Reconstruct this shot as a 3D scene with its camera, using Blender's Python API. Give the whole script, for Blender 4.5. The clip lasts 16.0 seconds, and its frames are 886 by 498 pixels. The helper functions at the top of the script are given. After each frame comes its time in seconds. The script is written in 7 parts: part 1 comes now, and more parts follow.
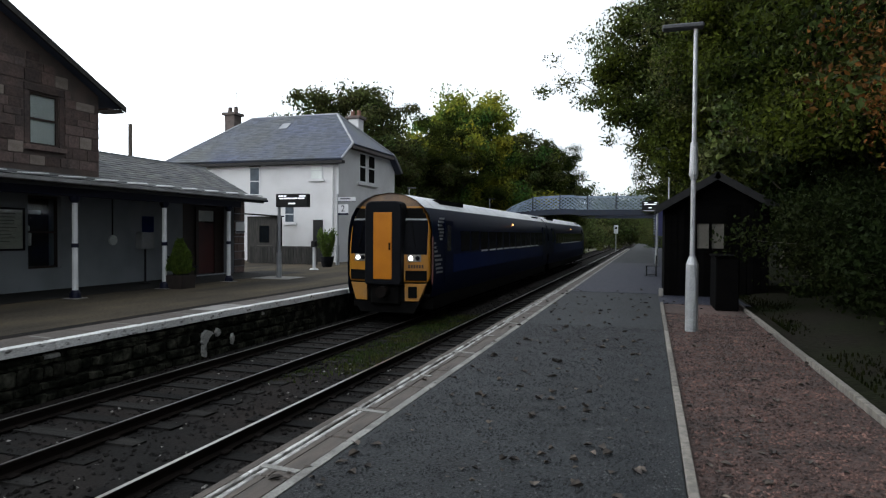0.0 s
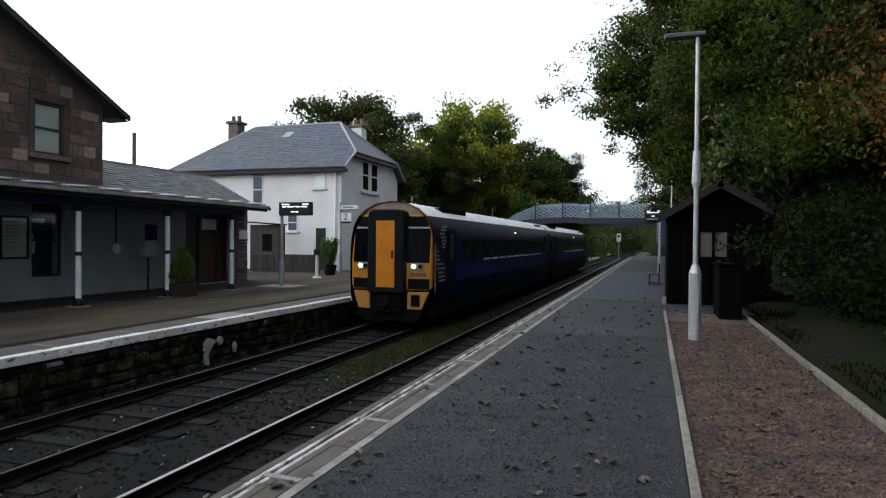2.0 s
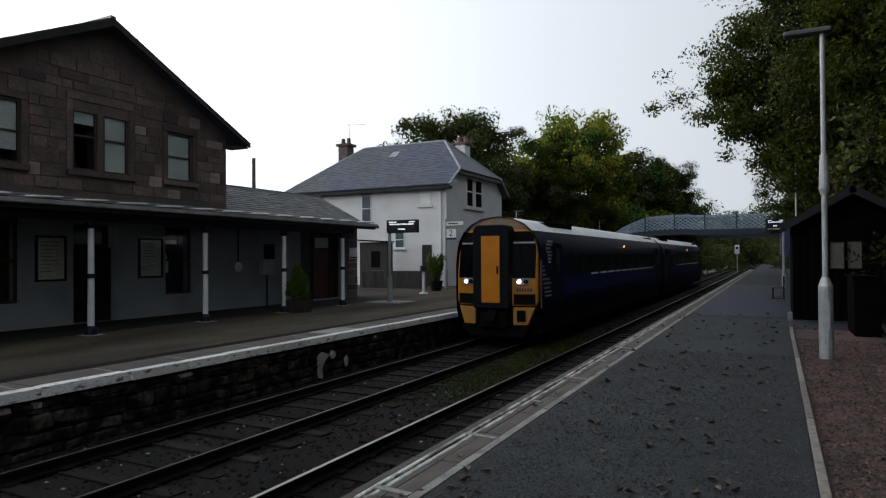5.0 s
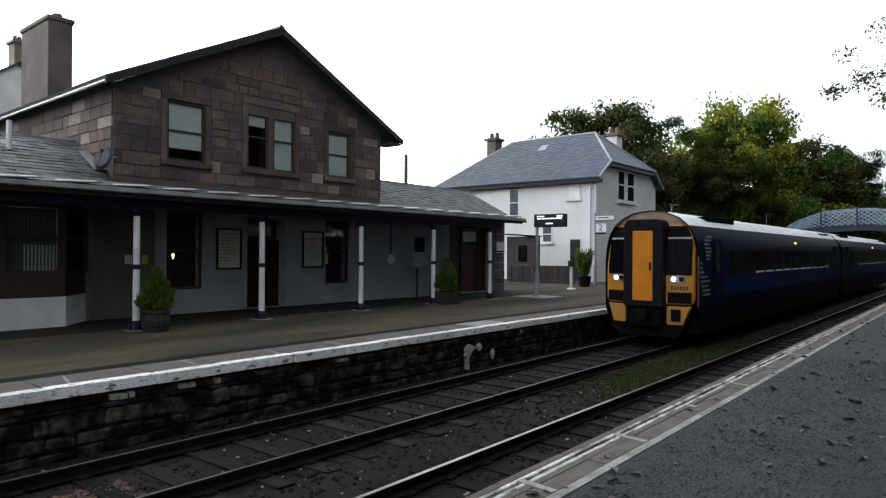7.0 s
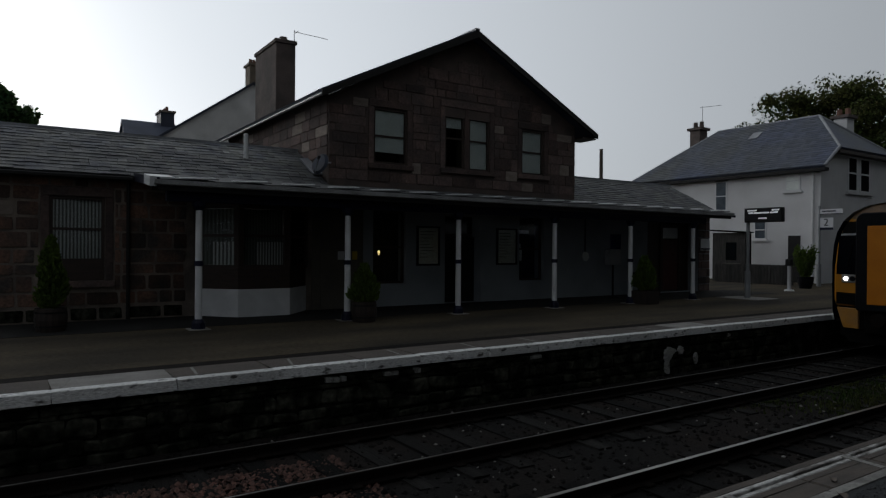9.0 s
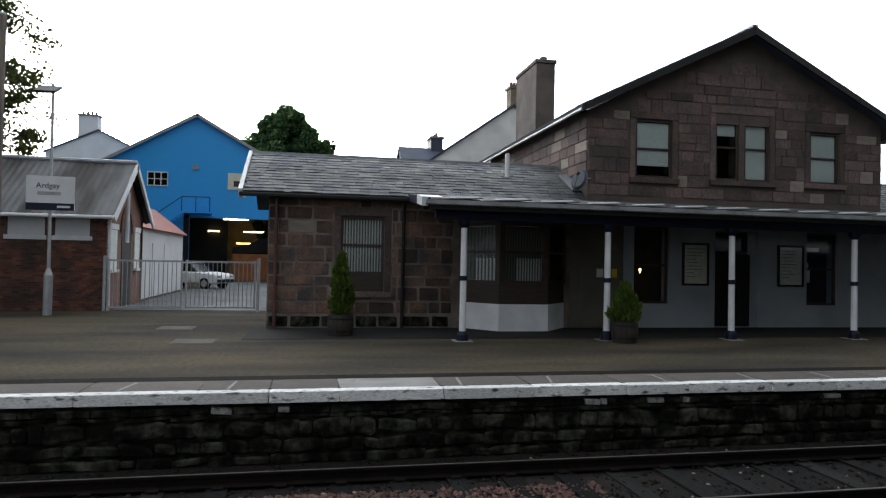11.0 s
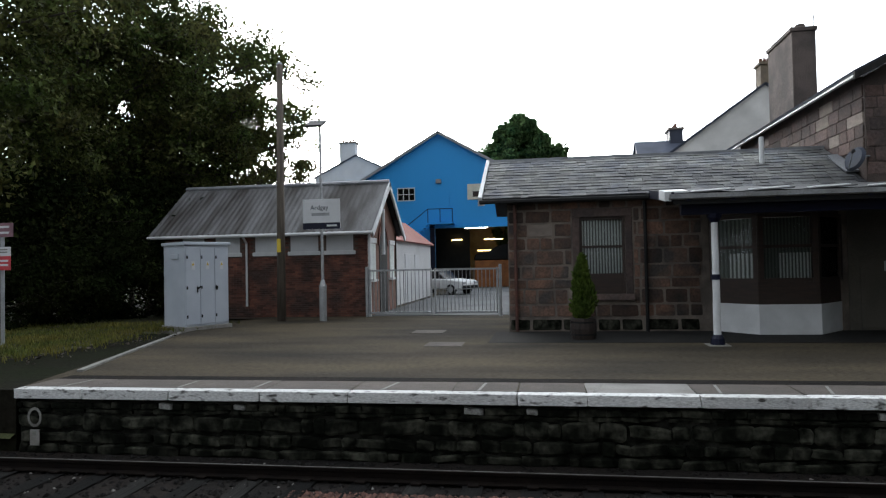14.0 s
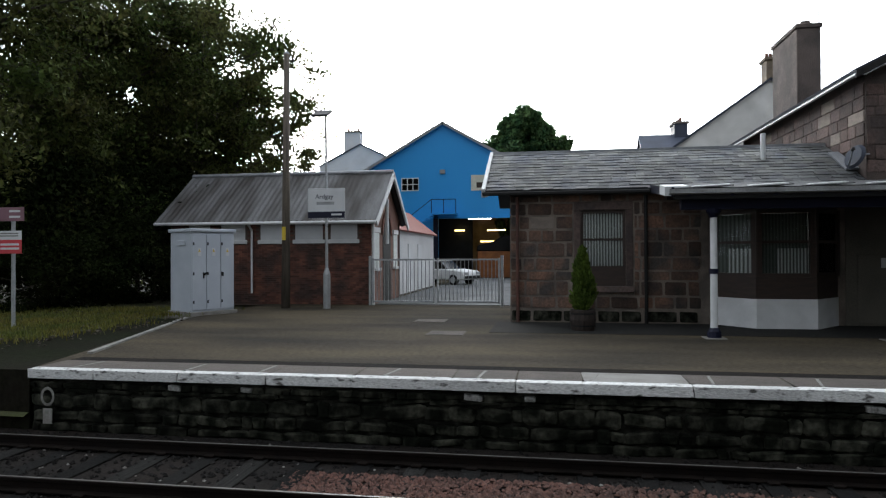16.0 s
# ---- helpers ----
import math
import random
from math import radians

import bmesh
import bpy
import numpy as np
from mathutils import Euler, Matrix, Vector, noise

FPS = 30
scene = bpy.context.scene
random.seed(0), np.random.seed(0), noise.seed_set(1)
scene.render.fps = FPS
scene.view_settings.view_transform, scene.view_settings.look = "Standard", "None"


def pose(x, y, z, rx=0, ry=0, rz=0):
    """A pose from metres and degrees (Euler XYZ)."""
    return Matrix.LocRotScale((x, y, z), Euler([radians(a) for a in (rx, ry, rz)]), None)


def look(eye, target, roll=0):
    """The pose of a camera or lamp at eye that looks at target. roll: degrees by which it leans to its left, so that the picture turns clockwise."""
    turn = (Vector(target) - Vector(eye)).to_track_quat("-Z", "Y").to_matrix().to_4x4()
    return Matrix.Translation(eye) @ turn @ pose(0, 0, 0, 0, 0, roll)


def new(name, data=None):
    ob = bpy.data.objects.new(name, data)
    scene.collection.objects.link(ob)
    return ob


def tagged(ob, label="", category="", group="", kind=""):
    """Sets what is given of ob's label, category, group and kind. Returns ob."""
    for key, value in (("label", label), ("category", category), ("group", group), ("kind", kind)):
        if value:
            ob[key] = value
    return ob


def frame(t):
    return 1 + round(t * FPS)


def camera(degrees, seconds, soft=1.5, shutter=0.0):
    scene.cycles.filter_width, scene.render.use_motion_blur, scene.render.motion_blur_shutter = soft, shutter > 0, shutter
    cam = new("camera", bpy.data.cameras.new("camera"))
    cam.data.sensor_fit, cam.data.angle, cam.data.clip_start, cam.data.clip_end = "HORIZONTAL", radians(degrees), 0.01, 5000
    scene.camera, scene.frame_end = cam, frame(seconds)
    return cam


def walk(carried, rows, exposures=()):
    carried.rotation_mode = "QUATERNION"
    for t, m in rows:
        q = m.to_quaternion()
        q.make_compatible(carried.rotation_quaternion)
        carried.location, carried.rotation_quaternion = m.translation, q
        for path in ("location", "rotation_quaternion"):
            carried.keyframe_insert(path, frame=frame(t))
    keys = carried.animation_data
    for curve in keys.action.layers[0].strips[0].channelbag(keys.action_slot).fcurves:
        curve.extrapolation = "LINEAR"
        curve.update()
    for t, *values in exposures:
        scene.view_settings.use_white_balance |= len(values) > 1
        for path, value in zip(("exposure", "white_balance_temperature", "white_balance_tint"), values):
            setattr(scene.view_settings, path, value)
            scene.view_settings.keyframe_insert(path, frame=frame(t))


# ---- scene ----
cam = camera(68.05, 16.0, soft=1.25)
PATH = [
    (0.0, pose(0.300, -0.200, 1.800, 88.66, -0.41, 17.51)),
    (0.5, pose(0.300, -0.200, 1.800, 88.37, -0.30, 17.40)),
    (1.0, pose(0.300, -0.200, 1.800, 88.97, -0.55, 17.28)),
    (1.5, pose(0.300, -0.200, 1.800, 88.99, 0.04, 17.62)),
    (2.0, pose(0.300, -0.200, 1.800, 89.38, -0.42, 17.74)),
    (2.5, pose(0.300, -0.200, 1.800, 89.99, -0.21, 17.57)),
    (3.0, pose(0.300, -0.200, 1.800, 89.84, -0.25, 17.85)),
    (3.2, pose(0.300, -0.200, 1.800, 89.92, -0.14, 17.97)),
    (5.3, pose(0.300, -0.200, 1.800, 90.44, 0.33, 28.93)),
    (5.5, pose(0.300, -0.200, 1.800, 90.07, 0.29, 30.34)),
    (6.0, pose(-0.077, 0.329, 1.800, 90.41, 0.05, 35.48)),
    (6.5, pose(0.069, 0.076, 1.800, 90.22, 0.23, 39.84)),
    (7.0, pose(0.300, -0.200, 1.800, 90.22, -0.34, 39.68)),
    (7.5, pose(0.300, -0.200, 1.800, 90.08, 0.31, 43.92)),
    (8.0, pose(0.300, -0.200, 1.800, 90.14, 0.04, 47.77)),
    (8.5, pose(0.300, -0.200, 1.800, 90.21, -0.20, 51.96)),
    (9.0, pose(0.300, -0.200, 1.800, 89.85, -0.44, 56.45)),
    (9.5, pose(0.300, -0.200, 1.800, 89.43, -0.48, 62.30)),
    (10.0, pose(0.439, -0.256, 1.800, 89.64, -0.69, 68.24)),
    (10.2, pose(0.300, -0.200, 1.800, 90.08, -0.77, 70.57)),
    (12.3, pose(0.050, -0.196, 1.800, 91.06, -0.49, 88.97)),
    (12.5, pose(0.050, -0.203, 1.800, 91.13, -0.17, 90.65)),
    (13.0, pose(0.051, -0.224, 1.800, 91.04, 0.29, 95.49)),
    (13.5, pose(0.053, -0.237, 1.800, 91.50, 0.35, 98.55)),
    (14.0, pose(0.053, -0.239, 1.800, 91.30, 1.15, 99.04)),
    (14.5, pose(0.053, -0.240, 1.800, 91.09, 0.66, 99.33)),
    (15.0, pose(0.241, -0.209, 1.800, 91.11, 0.39, 98.99)),
    (15.5, pose(0.300, -0.200, 1.800, 90.55, 0.15, 99.14)),
    (16.0, pose(0.300, -0.200, 1.800, 90.45, 0.25, 99.28)),
]
EXPO = [(0.0, -0.55), (1.5, -0.55), (2.5, -0.5), (3.2, -0.5), (5.3, -1.3), (5.5, -1.05), (6.0, -0.35), (7.0, -0.32), (7.5, -0.45), (8.0, -0.65), (8.5, -1.4), (9.0, -2.6), (9.5, -2.75),
        (10.0, -1.1), (10.2, -0.7), (12.5, -0.45), (14.5, -0.45), (16.0, -0.5)]
walk(cam, PATH, EXPO)

# world: a bright, even evening sky
world = bpy.data.worlds.new("evening_sky")
scene.world = world
world.use_nodes = True
wn, wl = world.node_tree.nodes, world.node_tree.links
sky = wn.new("ShaderNodeTexSky")
sky.sky_type, sky.sun_disc = "NISHITA", False
sky.sun_elevation, sky.sun_rotation = radians(15), radians(-108)
sky.air_density, sky.dust_density, sky.ozone_density = 1.0, 2.0, 1.0
hsv = wn.new("ShaderNodeHueSaturation")
hsv.inputs["Saturation"].default_value = 0.22
wl.new(sky.outputs[0], hsv.inputs["Color"])
veil = wn.new("ShaderNodeMix")
veil.data_type = "RGBA"
veil.inputs[0].default_value = 0.6
veil.inputs[7].default_value = (10.6, 11.5, 12.5, 1)
wl.new(hsv.outputs[0], veil.inputs[6])
aim, glow, bright = wn.new("ShaderNodeVectorMath"), wn.new("ShaderNodeMapRange"), wn.new("ShaderNodeVectorMath")
aim.operation, bright.operation = "DOT_PRODUCT", "SCALE"
aim.inputs[1].default_value = (-0.93, -0.30, 0.20)   # towards the low sun
glow.inputs[1].default_value, glow.inputs[2].default_value = -1.0, 1.0
glow.inputs[3].default_value, glow.inputs[4].default_value = 0.0, 1.0
square, rise = wn.new("ShaderNodeMath"), wn.new("ShaderNodeMath")
square.operation, rise.operation = "POWER", "MULTIPLY_ADD"
square.inputs[1].default_value, rise.inputs[1].default_value, rise.inputs[2].default_value = 2.0, 2.0, 0.64
wl.new(wn.new("ShaderNodeTexCoord").outputs["Generated"], aim.inputs[0])
wl.new(aim.outputs["Value"], glow.inputs[0])
wl.new(veil.outputs[2], bright.inputs[0]), wl.new(glow.outputs[0], square.inputs[0])
wl.new(square.outputs[0], rise.inputs[0]), wl.new(rise.outputs[0], bright.inputs["Scale"])
wl.new(bright.outputs[0], wn["Background"].inputs["Color"])
wn["Background"].inputs["Strength"].default_value = 0.22
sun_data = bpy.data.lights.new("sun", "SUN")
sun_data.energy, sun_data.angle, sun_data.color = 0.8, radians(60), (1.0, 0.98, 0.95)
sun = new("sun", sun_data)
sun.matrix_world = look((0, 0, 40), Vector((0, 0, 40)) - Vector((-0.80, -0.26, 0.36)))


# ---- materials ----
BASE_SCALE = 0.78   # darkens every base colour alike, for contrast with the bright sky


def mat(name, a, b=None, scale=1.5, fine=40.0, rough=0.8, metal=0.0, bump=0.25, vary=0.0, island=0.0, spec=0.4,
        grain=0.25, emit=0.0, transl=0.0, stretch=(1, 1, 1), world=False, sharp=0.14, bias=0.0):
    """Two colours in coarse patches, fine grain, relief, and a random shade per object or per island."""
    m = bpy.data.materials.new(name)
    m.use_nodes = True
    n, l = m.node_tree.nodes, m.node_tree.links
    p = n["Principled BSDF"]
    p.inputs["Roughness"].default_value, p.inputs["Metallic"].default_value = rough, metal
    p.inputs["Specular IOR Level"].default_value = spec
    b = b or tuple(c * 0.75 for c in a)
    if not emit:
        a, b = tuple(c * BASE_SCALE for c in a), tuple(c * BASE_SCALE for c in b)
    tc, mp = n.new("ShaderNodeTexCoord"), n.new("ShaderNodeMapping")
    mp.inputs["Scale"].default_value = stretch
    l.new(n.new("ShaderNodeNewGeometry").outputs["Position"] if world else tc.outputs["Object"], mp.inputs[0])
    co = n.new("ShaderNodeTexNoise")
    co.inputs["Scale"].default_value, co.inputs["Detail"].default_value = scale, 6
    fi = n.new("ShaderNodeTexNoise")
    fi.inputs["Scale"].default_value, fi.inputs["Detail"].default_value = fine, 4
    l.new(mp.outputs[0], co.inputs["Vector"]), l.new(mp.outputs[0], fi.inputs["Vector"])
    rp = n.new("ShaderNodeMapRange")
    rp.inputs[1].default_value, rp.inputs[2].default_value = 0.5 + bias - sharp, 0.5 + bias + sharp
    l.new(co.outputs["Fac"], rp.inputs[0])
    mx = n.new("ShaderNodeMix")
    mx.data_type = "RGBA"
    mx.inputs[6].default_value, mx.inputs[7].default_value = (*a, 1), (*b, 1)
    l.new(rp.outputs[0], mx.inputs[0])
    g = n.new("ShaderNodeMapRange")
    g.inputs[1].default_value, g.inputs[2].default_value = 0.25, 0.75
    g.inputs[3].default_value, g.inputs[4].default_value = 1 - grain, 1 + grain
    l.new(fi.outputs["Fac"], g.inputs[0])
    shade = g.outputs[0]
    for amount, kind, out in ((vary, "ShaderNodeObjectInfo", "Random"), (island, "ShaderNodeNewGeometry", "Random Per Island")):
        if amount:
            src, r2, mu = n.new(kind), n.new("ShaderNodeMapRange"), n.new("ShaderNodeMath")
            r2.inputs[3].default_value, r2.inputs[4].default_value = 1 - amount, 1 + amount
            mu.operation = "MULTIPLY"
            l.new(src.outputs[out], r2.inputs[0]), l.new(r2.outputs[0], mu.inputs[0]), l.new(shade, mu.inputs[1])
            shade = mu.outputs[0]
    vm = n.new("ShaderNodeVectorMath")
    vm.operation = "SCALE"
    l.new(mx.outputs[2], vm.inputs[0]), l.new(shade, vm.inputs["Scale"])
    l.new(vm.outputs[0], p.inputs["Base Color"])
    if bump:
        bp = n.new("ShaderNodeBump")
        bp.inputs["Strength"].default_value, bp.inputs["Distance"].default_value = bump, 0.02
        l.new(fi.outputs["Fac"], bp.inputs["Height"]), l.new(bp.outputs[0], p.inputs["Normal"])
    if emit:
        p.inputs["Emission Color"].default_value, p.inputs["Emission Strength"].default_value = (*a, 1), emit
    if transl:
        tr, ad = n.new("ShaderNodeBsdfTranslucent"), n.new("ShaderNodeMixShader")
        ad.inputs[0].default_value = transl
        l.new(vm.outputs[0], tr.inputs["Color"])
        l.new(p.outputs[0], ad.inputs[1]), l.new(tr.outputs[0], ad.inputs[2])
        l.new(ad.outputs[0], n["Material Output"].inputs[0])
    return m


def two_tone(name, a, b, axis="Z", scale=20.0, rough=0.8):
    """Bands of two colours along one axis: boards, blinds, sheet ribs."""
    m = mat(name, a, b, rough=rough)
    n, l = m.node_tree.nodes, m.node_tree.links
    w = n.new("ShaderNodeTexWave")
    w.bands_direction = axis
    w.inputs["Scale"].default_value = scale
    w.inputs["Distortion"].default_value = 0.6
    tc = [x for x in n if x.type == "TEX_COORD"][0]
    l.new(tc.outputs["Object"], w.inputs["Vector"])
    mx = [x for x in n if x.type == "MIX"][0]
    l.new(w.outputs["Fac"], mx.inputs[0])
    return m


def glass(name, tint=(0.02, 0.025, 0.03), rough=0.06):
    m = bpy.data.materials.new(name)
    m.use_nodes = True
    n, l = m.node_tree.nodes, m.node_tree.links
    gl, tr, mi, fr = (n.new("ShaderNodeBsdf" + k) if k in ("Glossy", "Transparent") else n.new("ShaderNode" + k)
                      for k in ("Glossy", "Transparent", "MixShader", "Fresnel"))
    gl.inputs["Roughness"].default_value = rough
    tr.inputs["Color"].default_value = (0.94, 0.96, 0.96, 1)
    fr.inputs["IOR"].default_value = 1.25
    l.new(fr.outputs[0], mi.inputs[0]), l.new(tr.outputs[0], mi.inputs[1]), l.new(gl.outputs[0], mi.inputs[2])
    l.new(mi.outputs[0], n["Material Output"].inputs[0])
    return m


M = dict(
    asphalt=mat("asphalt", (0.0165, 0.0200, 0.0228), (0.0072, 0.0092, 0.0108), 0.6, 42, 0.75, bump=0.9, grain=0.95, spec=0.3),
    asphalt_new=mat("asphalt_new", (0.0075, 0.0092, 0.021), (0.010, 0.012, 0.026), 0.6, 90, 0.7, bump=0.5, grain=0.3, spec=0.35),
    apron=mat("apron_asphalt", (0.031, 0.03, 0.028), (0.015, 0.0155, 0.0155), 0.5, 30, 0.85, bump=0.5, grain=0.4, spec=0.1, sharp=0.2),
    yard_concrete=mat("yard_concrete", (0.17, 0.175, 0.18), (0.09, 0.092, 0.095), 0.5, 20, 0.9, bump=0.3, grain=0.3, spec=0.1),
    far_asphalt=mat("far_asphalt", (0.082, 0.066, 0.043), (0.03, 0.0265, 0.021), 0.42, 24, 0.9, sharp=0.16, bump=0.6, grain=0.6, spec=0.1, stretch=(1.6, 0.5, 1)),
    gravel=mat("gravel", (0.068, 0.038, 0.031), (0.036, 0.024, 0.02), 0.9, 26, 0.95, bump=1.0, grain=0.75),
    ballast_bed=mat("ballast_bed", (0.010, 0.0095, 0.009), (0.017, 0.013, 0.011), 0.6, 35, 0.95, bump=1.0, grain=0.6, spec=0.1),
    ballast=mat("ballast", (0.018, 0.017, 0.0165), (0.008, 0.007, 0.006), 0.7, 30, 0.9, bump=0.4, island=0.65, spec=0.1),
    red_ballast=mat("red_ballast", (0.13, 0.06, 0.045), (0.075, 0.04, 0.03), 0.8, 30, 0.9, bump=0.4, island=0.55),
    rail=mat("rail_steel", (0.42, 0.40, 0.38), (0.3, 0.28, 0.26), 3, 80, 0.28, 0.9, 0.05),
    rail_rust=mat("rail_rust", (0.012, 0.009, 0.0075), (0.008, 0.0065, 0.006), 4, 60, 0.9, 0.0, 0.4, spec=0.05),
    rail_dull=mat("rail_dull", (0.16, 0.15, 0.14), (0.10, 0.09, 0.085), 3, 80, 0.4, 0.7, 0.05),
    sleeper=mat("sleeper", (0.022, 0.021, 0.019), (0.005, 0.0048, 0.0045), 3, 45, 0.9, bias=-0.06, vary=0.85, spec=0.1, stretch=(1, 8, 1)),
    coping=mat("coping_paint", (0.64, 0.64, 0.63), (0.09, 0.086, 0.078), 7.0, 24, 0.8, vary=0.15, world=True, sharp=0.06, bias=0.13, bump=0.7, grain=0.3, stretch=(1.6, 0.8, 2.2)),
    edge_paint=mat("edge_paint", (0.46, 0.455, 0.44), (0.11, 0.10, 0.09), 7.0, 40, 0.8, vary=0.12, world=True, sharp=0.09, bias=0.03, bump=0.6, grain=0.4, stretch=(1.5, 0.5, 1)),
    chips=mat("chips", (0.052, 0.053, 0.055), (0.012, 0.013, 0.016), 3, 20, 0.85, island=0.85, bump=0),
    slab=mat("slab", (0.098, 0.08, 0.066), (0.06, 0.051, 0.044), 1.8, 60, 0.85, vary=0.12, bump=0.4),
    pale_slab=mat("pale_slab", (0.25, 0.24, 0.225), (0.18, 0.17, 0.155), 2.5, 60, 0.85, vary=0.1, bump=0.4),
    line_paint=mat("line_paint", (0.26, 0.255, 0.235), (0.13, 0.125, 0.115), 3.5, 60, 0.8, bump=0.4, grain=0.4),
    mortar=mat("mortar", (0.036, 0.036, 0.030), (0.006, 0.0068, 0.005), 3.4, 30, 0.95, world=True, sharp=0.10, bias=-0.06, bump=0.8, spec=0.05),
    wall_stone=mat("wall_stone", (0.052, 0.052, 0.040), (0.0052, 0.0062, 0.0042), 3.2, 11, 0.95, vary=0.35, world=True, sharp=0.12, bias=-0.06, bump=1.0, grain=0.7, spec=0.05),
    sandstone=mat("sandstone", (0.135, 0.09, 0.078), (0.078, 0.06, 0.056), 1.3, 14, 0.9, vary=0.42, world=True, bump=0.7, grain=0.35),
    dark_sandstone=mat("dark_sandstone", (0.15, 0.082, 0.056), (0.042, 0.036, 0.033), 1.4, 18, 0.9, vary=0.6, world=True, sharp=0.14, bump=0.8, grain=0.4),
    pale_stone=mat("pale_stone", (0.26, 0.215, 0.185), (0.2, 0.165, 0.14), 2.6, 26, 0.9, vary=0.2, bump=0.4),
    sand_joint=mat("sand_joint", (0.115, 0.085, 0.074), (0.08, 0.064, 0.058), 2, 40, 0.95, world=True, bump=0.5),
    pale_joint=mat("pale_joint", (0.21, 0.175, 0.145), (0.10, 0.085, 0.075), 2, 40, 0.95, world=True, bump=0.5),
    slate=mat("slate", (0.066, 0.078, 0.118), (0.038, 0.047, 0.07), 0.5, 30, 0.6, vary=0.45, island=0.45, world=True, bump=0.35, spec=0.35),
    wing_slate=mat("wing_slate", (0.135, 0.135, 0.125), (0.05, 0.055, 0.07), 1.6, 26, 0.65, vary=0.5, island=0.5, world=True, bump=0.5, spec=0.35, sharp=0.16, grain=0.35),
    house_slate=mat("house_slate", (0.046, 0.06, 0.105), (0.056, 0.062, 0.06), 0.35, 30, 0.6, island=0.35, world=True, sharp=0.2, bump=0.35, spec=0.35),
    slate_bed=mat("slate_bed", (0.035, 0.036, 0.04), None, 2, 30, 0.8),
    lead=mat("lead", (0.32, 0.33, 0.35), (0.22, 0.23, 0.25), 2, 30, 0.5, 0.2),
    gutter=mat("gutter_grey", (0.4, 0.41, 0.42), (0.27, 0.275, 0.28), 2, 30, 0.7, bump=0.1),
    grey_paint=mat("grey_wall_paint", (0.29, 0.32, 0.35), (0.23, 0.255, 0.28), 0.9, 45, 0.8, bump=0.35, grain=0.12),
    tan_paint=mat("tan_wall_paint", (0.12, 0.11, 0.092), (0.09, 0.083, 0.07), 1.1, 45, 0.85, bump=0.3),
    white_paint=mat("white_paint", (0.72, 0.73, 0.74), (0.6, 0.61, 0.62), 2, 40, 0.5, bump=0.1, grain=0.06),
    navy_paint=mat("navy_paint", (0.006, 0.008, 0.026), None, 2, 40, 0.5, bump=0.05, spec=0.2),
    black_paint=mat("black_paint", (0.009, 0.009, 0.010), (0.014, 0.014, 0.014), 2, 40, 0.6, spec=0.2, bump=0.15),
    brown_wood=mat("brown_wood", (0.042, 0.024, 0.018), (0.026, 0.017, 0.013), 3, 50, 0.55, stretch=(1, 1, 6)),
    red_door=mat("red_door", (0.085, 0.022, 0.018), (0.065, 0.018, 0.015), 3, 50, 0.45, bump=0.1),
    dark_wood=mat("dark_wood", (0.002, 0.002, 0.0021), (0.0035, 0.0033, 0.0032), 2, 40, 0.95, spec=0.02, vary=0.3, stretch=(1, 1, 5)),
    fence_wood=mat("fence_wood", (0.034, 0.032, 0.029), (0.016, 0.0155, 0.0145), 2, 40, 0.9, vary=0.4, stretch=(6, 6, 1)),
    grey_wood=mat("weathered_wood", (0.2, 0.18, 0.155), (0.12, 0.11, 0.095), 2, 40, 0.9, vary=0.3, stretch=(6, 6, 1)),
    canopy=mat("canopy_felt", (0.05, 0.052, 0.056), (0.032, 0.034, 0.036), 1.3, 40, 0.7, bump=0.4),
    harl=mat("white_harling", (0.70, 0.70, 0.71), (0.62, 0.62, 0.625), 0.7, 70, 0.9, bump=0.6, grain=0.1),
    brick=mat("brick", (0.17, 0.066, 0.044), (0.05, 0.03, 0.025), 1.4, 40, 0.9, island=0.4, bump=0.4),
    brick_joint=mat("brick_joint", (0.12, 0.09, 0.075), (0.09, 0.065, 0.055), 2, 60, 0.95),
    blue_sheet=two_tone("blue_sheet", (0.018, 0.32, 0.78), (0.02, 0.35, 0.84), "Y", 9, 0.55),
    grey_metal=mat("grey_metal", (0.33, 0.34, 0.35), (0.26, 0.27, 0.28), 3, 50, 0.5, 0.3, 0.1),
    galv=mat("galvanised", (0.42, 0.43, 0.44), (0.34, 0.35, 0.36), 6, 60, 0.5, 0.55, 0.1),
    cabinet=mat("pale_grey_enamel", (0.5, 0.54, 0.6), (0.44, 0.48, 0.54), 1.2, 40, 0.5, bump=0.05, grain=0.05),
    corrug=mat("corrugated_iron", (0.155, 0.155, 0.16), (0.028, 0.023, 0.02), 0.9, 30, 0.65, 0.2, 0.2, stretch=(0.35, 1.6, 0.35), sharp=0.14, bias=-0.02, grain=0.3),
    red_roof=mat("red_roof", (0.34, 0.12, 0.09), (0.26, 0.09, 0.07), 2, 30, 0.7),
    pole=mat("tarred_pole", (0.15, 0.125, 0.1), (0.085, 0.07, 0.058), 2, 40, 0.9, stretch=(8, 8, 0.6)),
    grass=mat("grass", (0.06, 0.095, 0.014), (0.17, 0.135, 0.025), 0.7, 20, 0.8, island=0.5, transl=0.35, sharp=0.25),
    # darker copy of grass: shade on the bank put into the colour
    grass_shaded=mat("grass_shaded", (0.008, 0.0125, 0.0035), (0.011, 0.011, 0.004), 1.5, 20, 0.9, island=0.5, spec=0.02, transl=0.15),
    track_moss=mat("track_moss", (0.032, 0.055, 0.012), (0.055, 0.06, 0.016), 1.5, 20, 0.85, island=0.5, spec=0.1, transl=0.25),
    moss=mat("moss_ground", (0.048, 0.058, 0.013), (0.034, 0.028, 0.016), 1.0, 20, 0.95, bump=0.8, sharp=0.2),
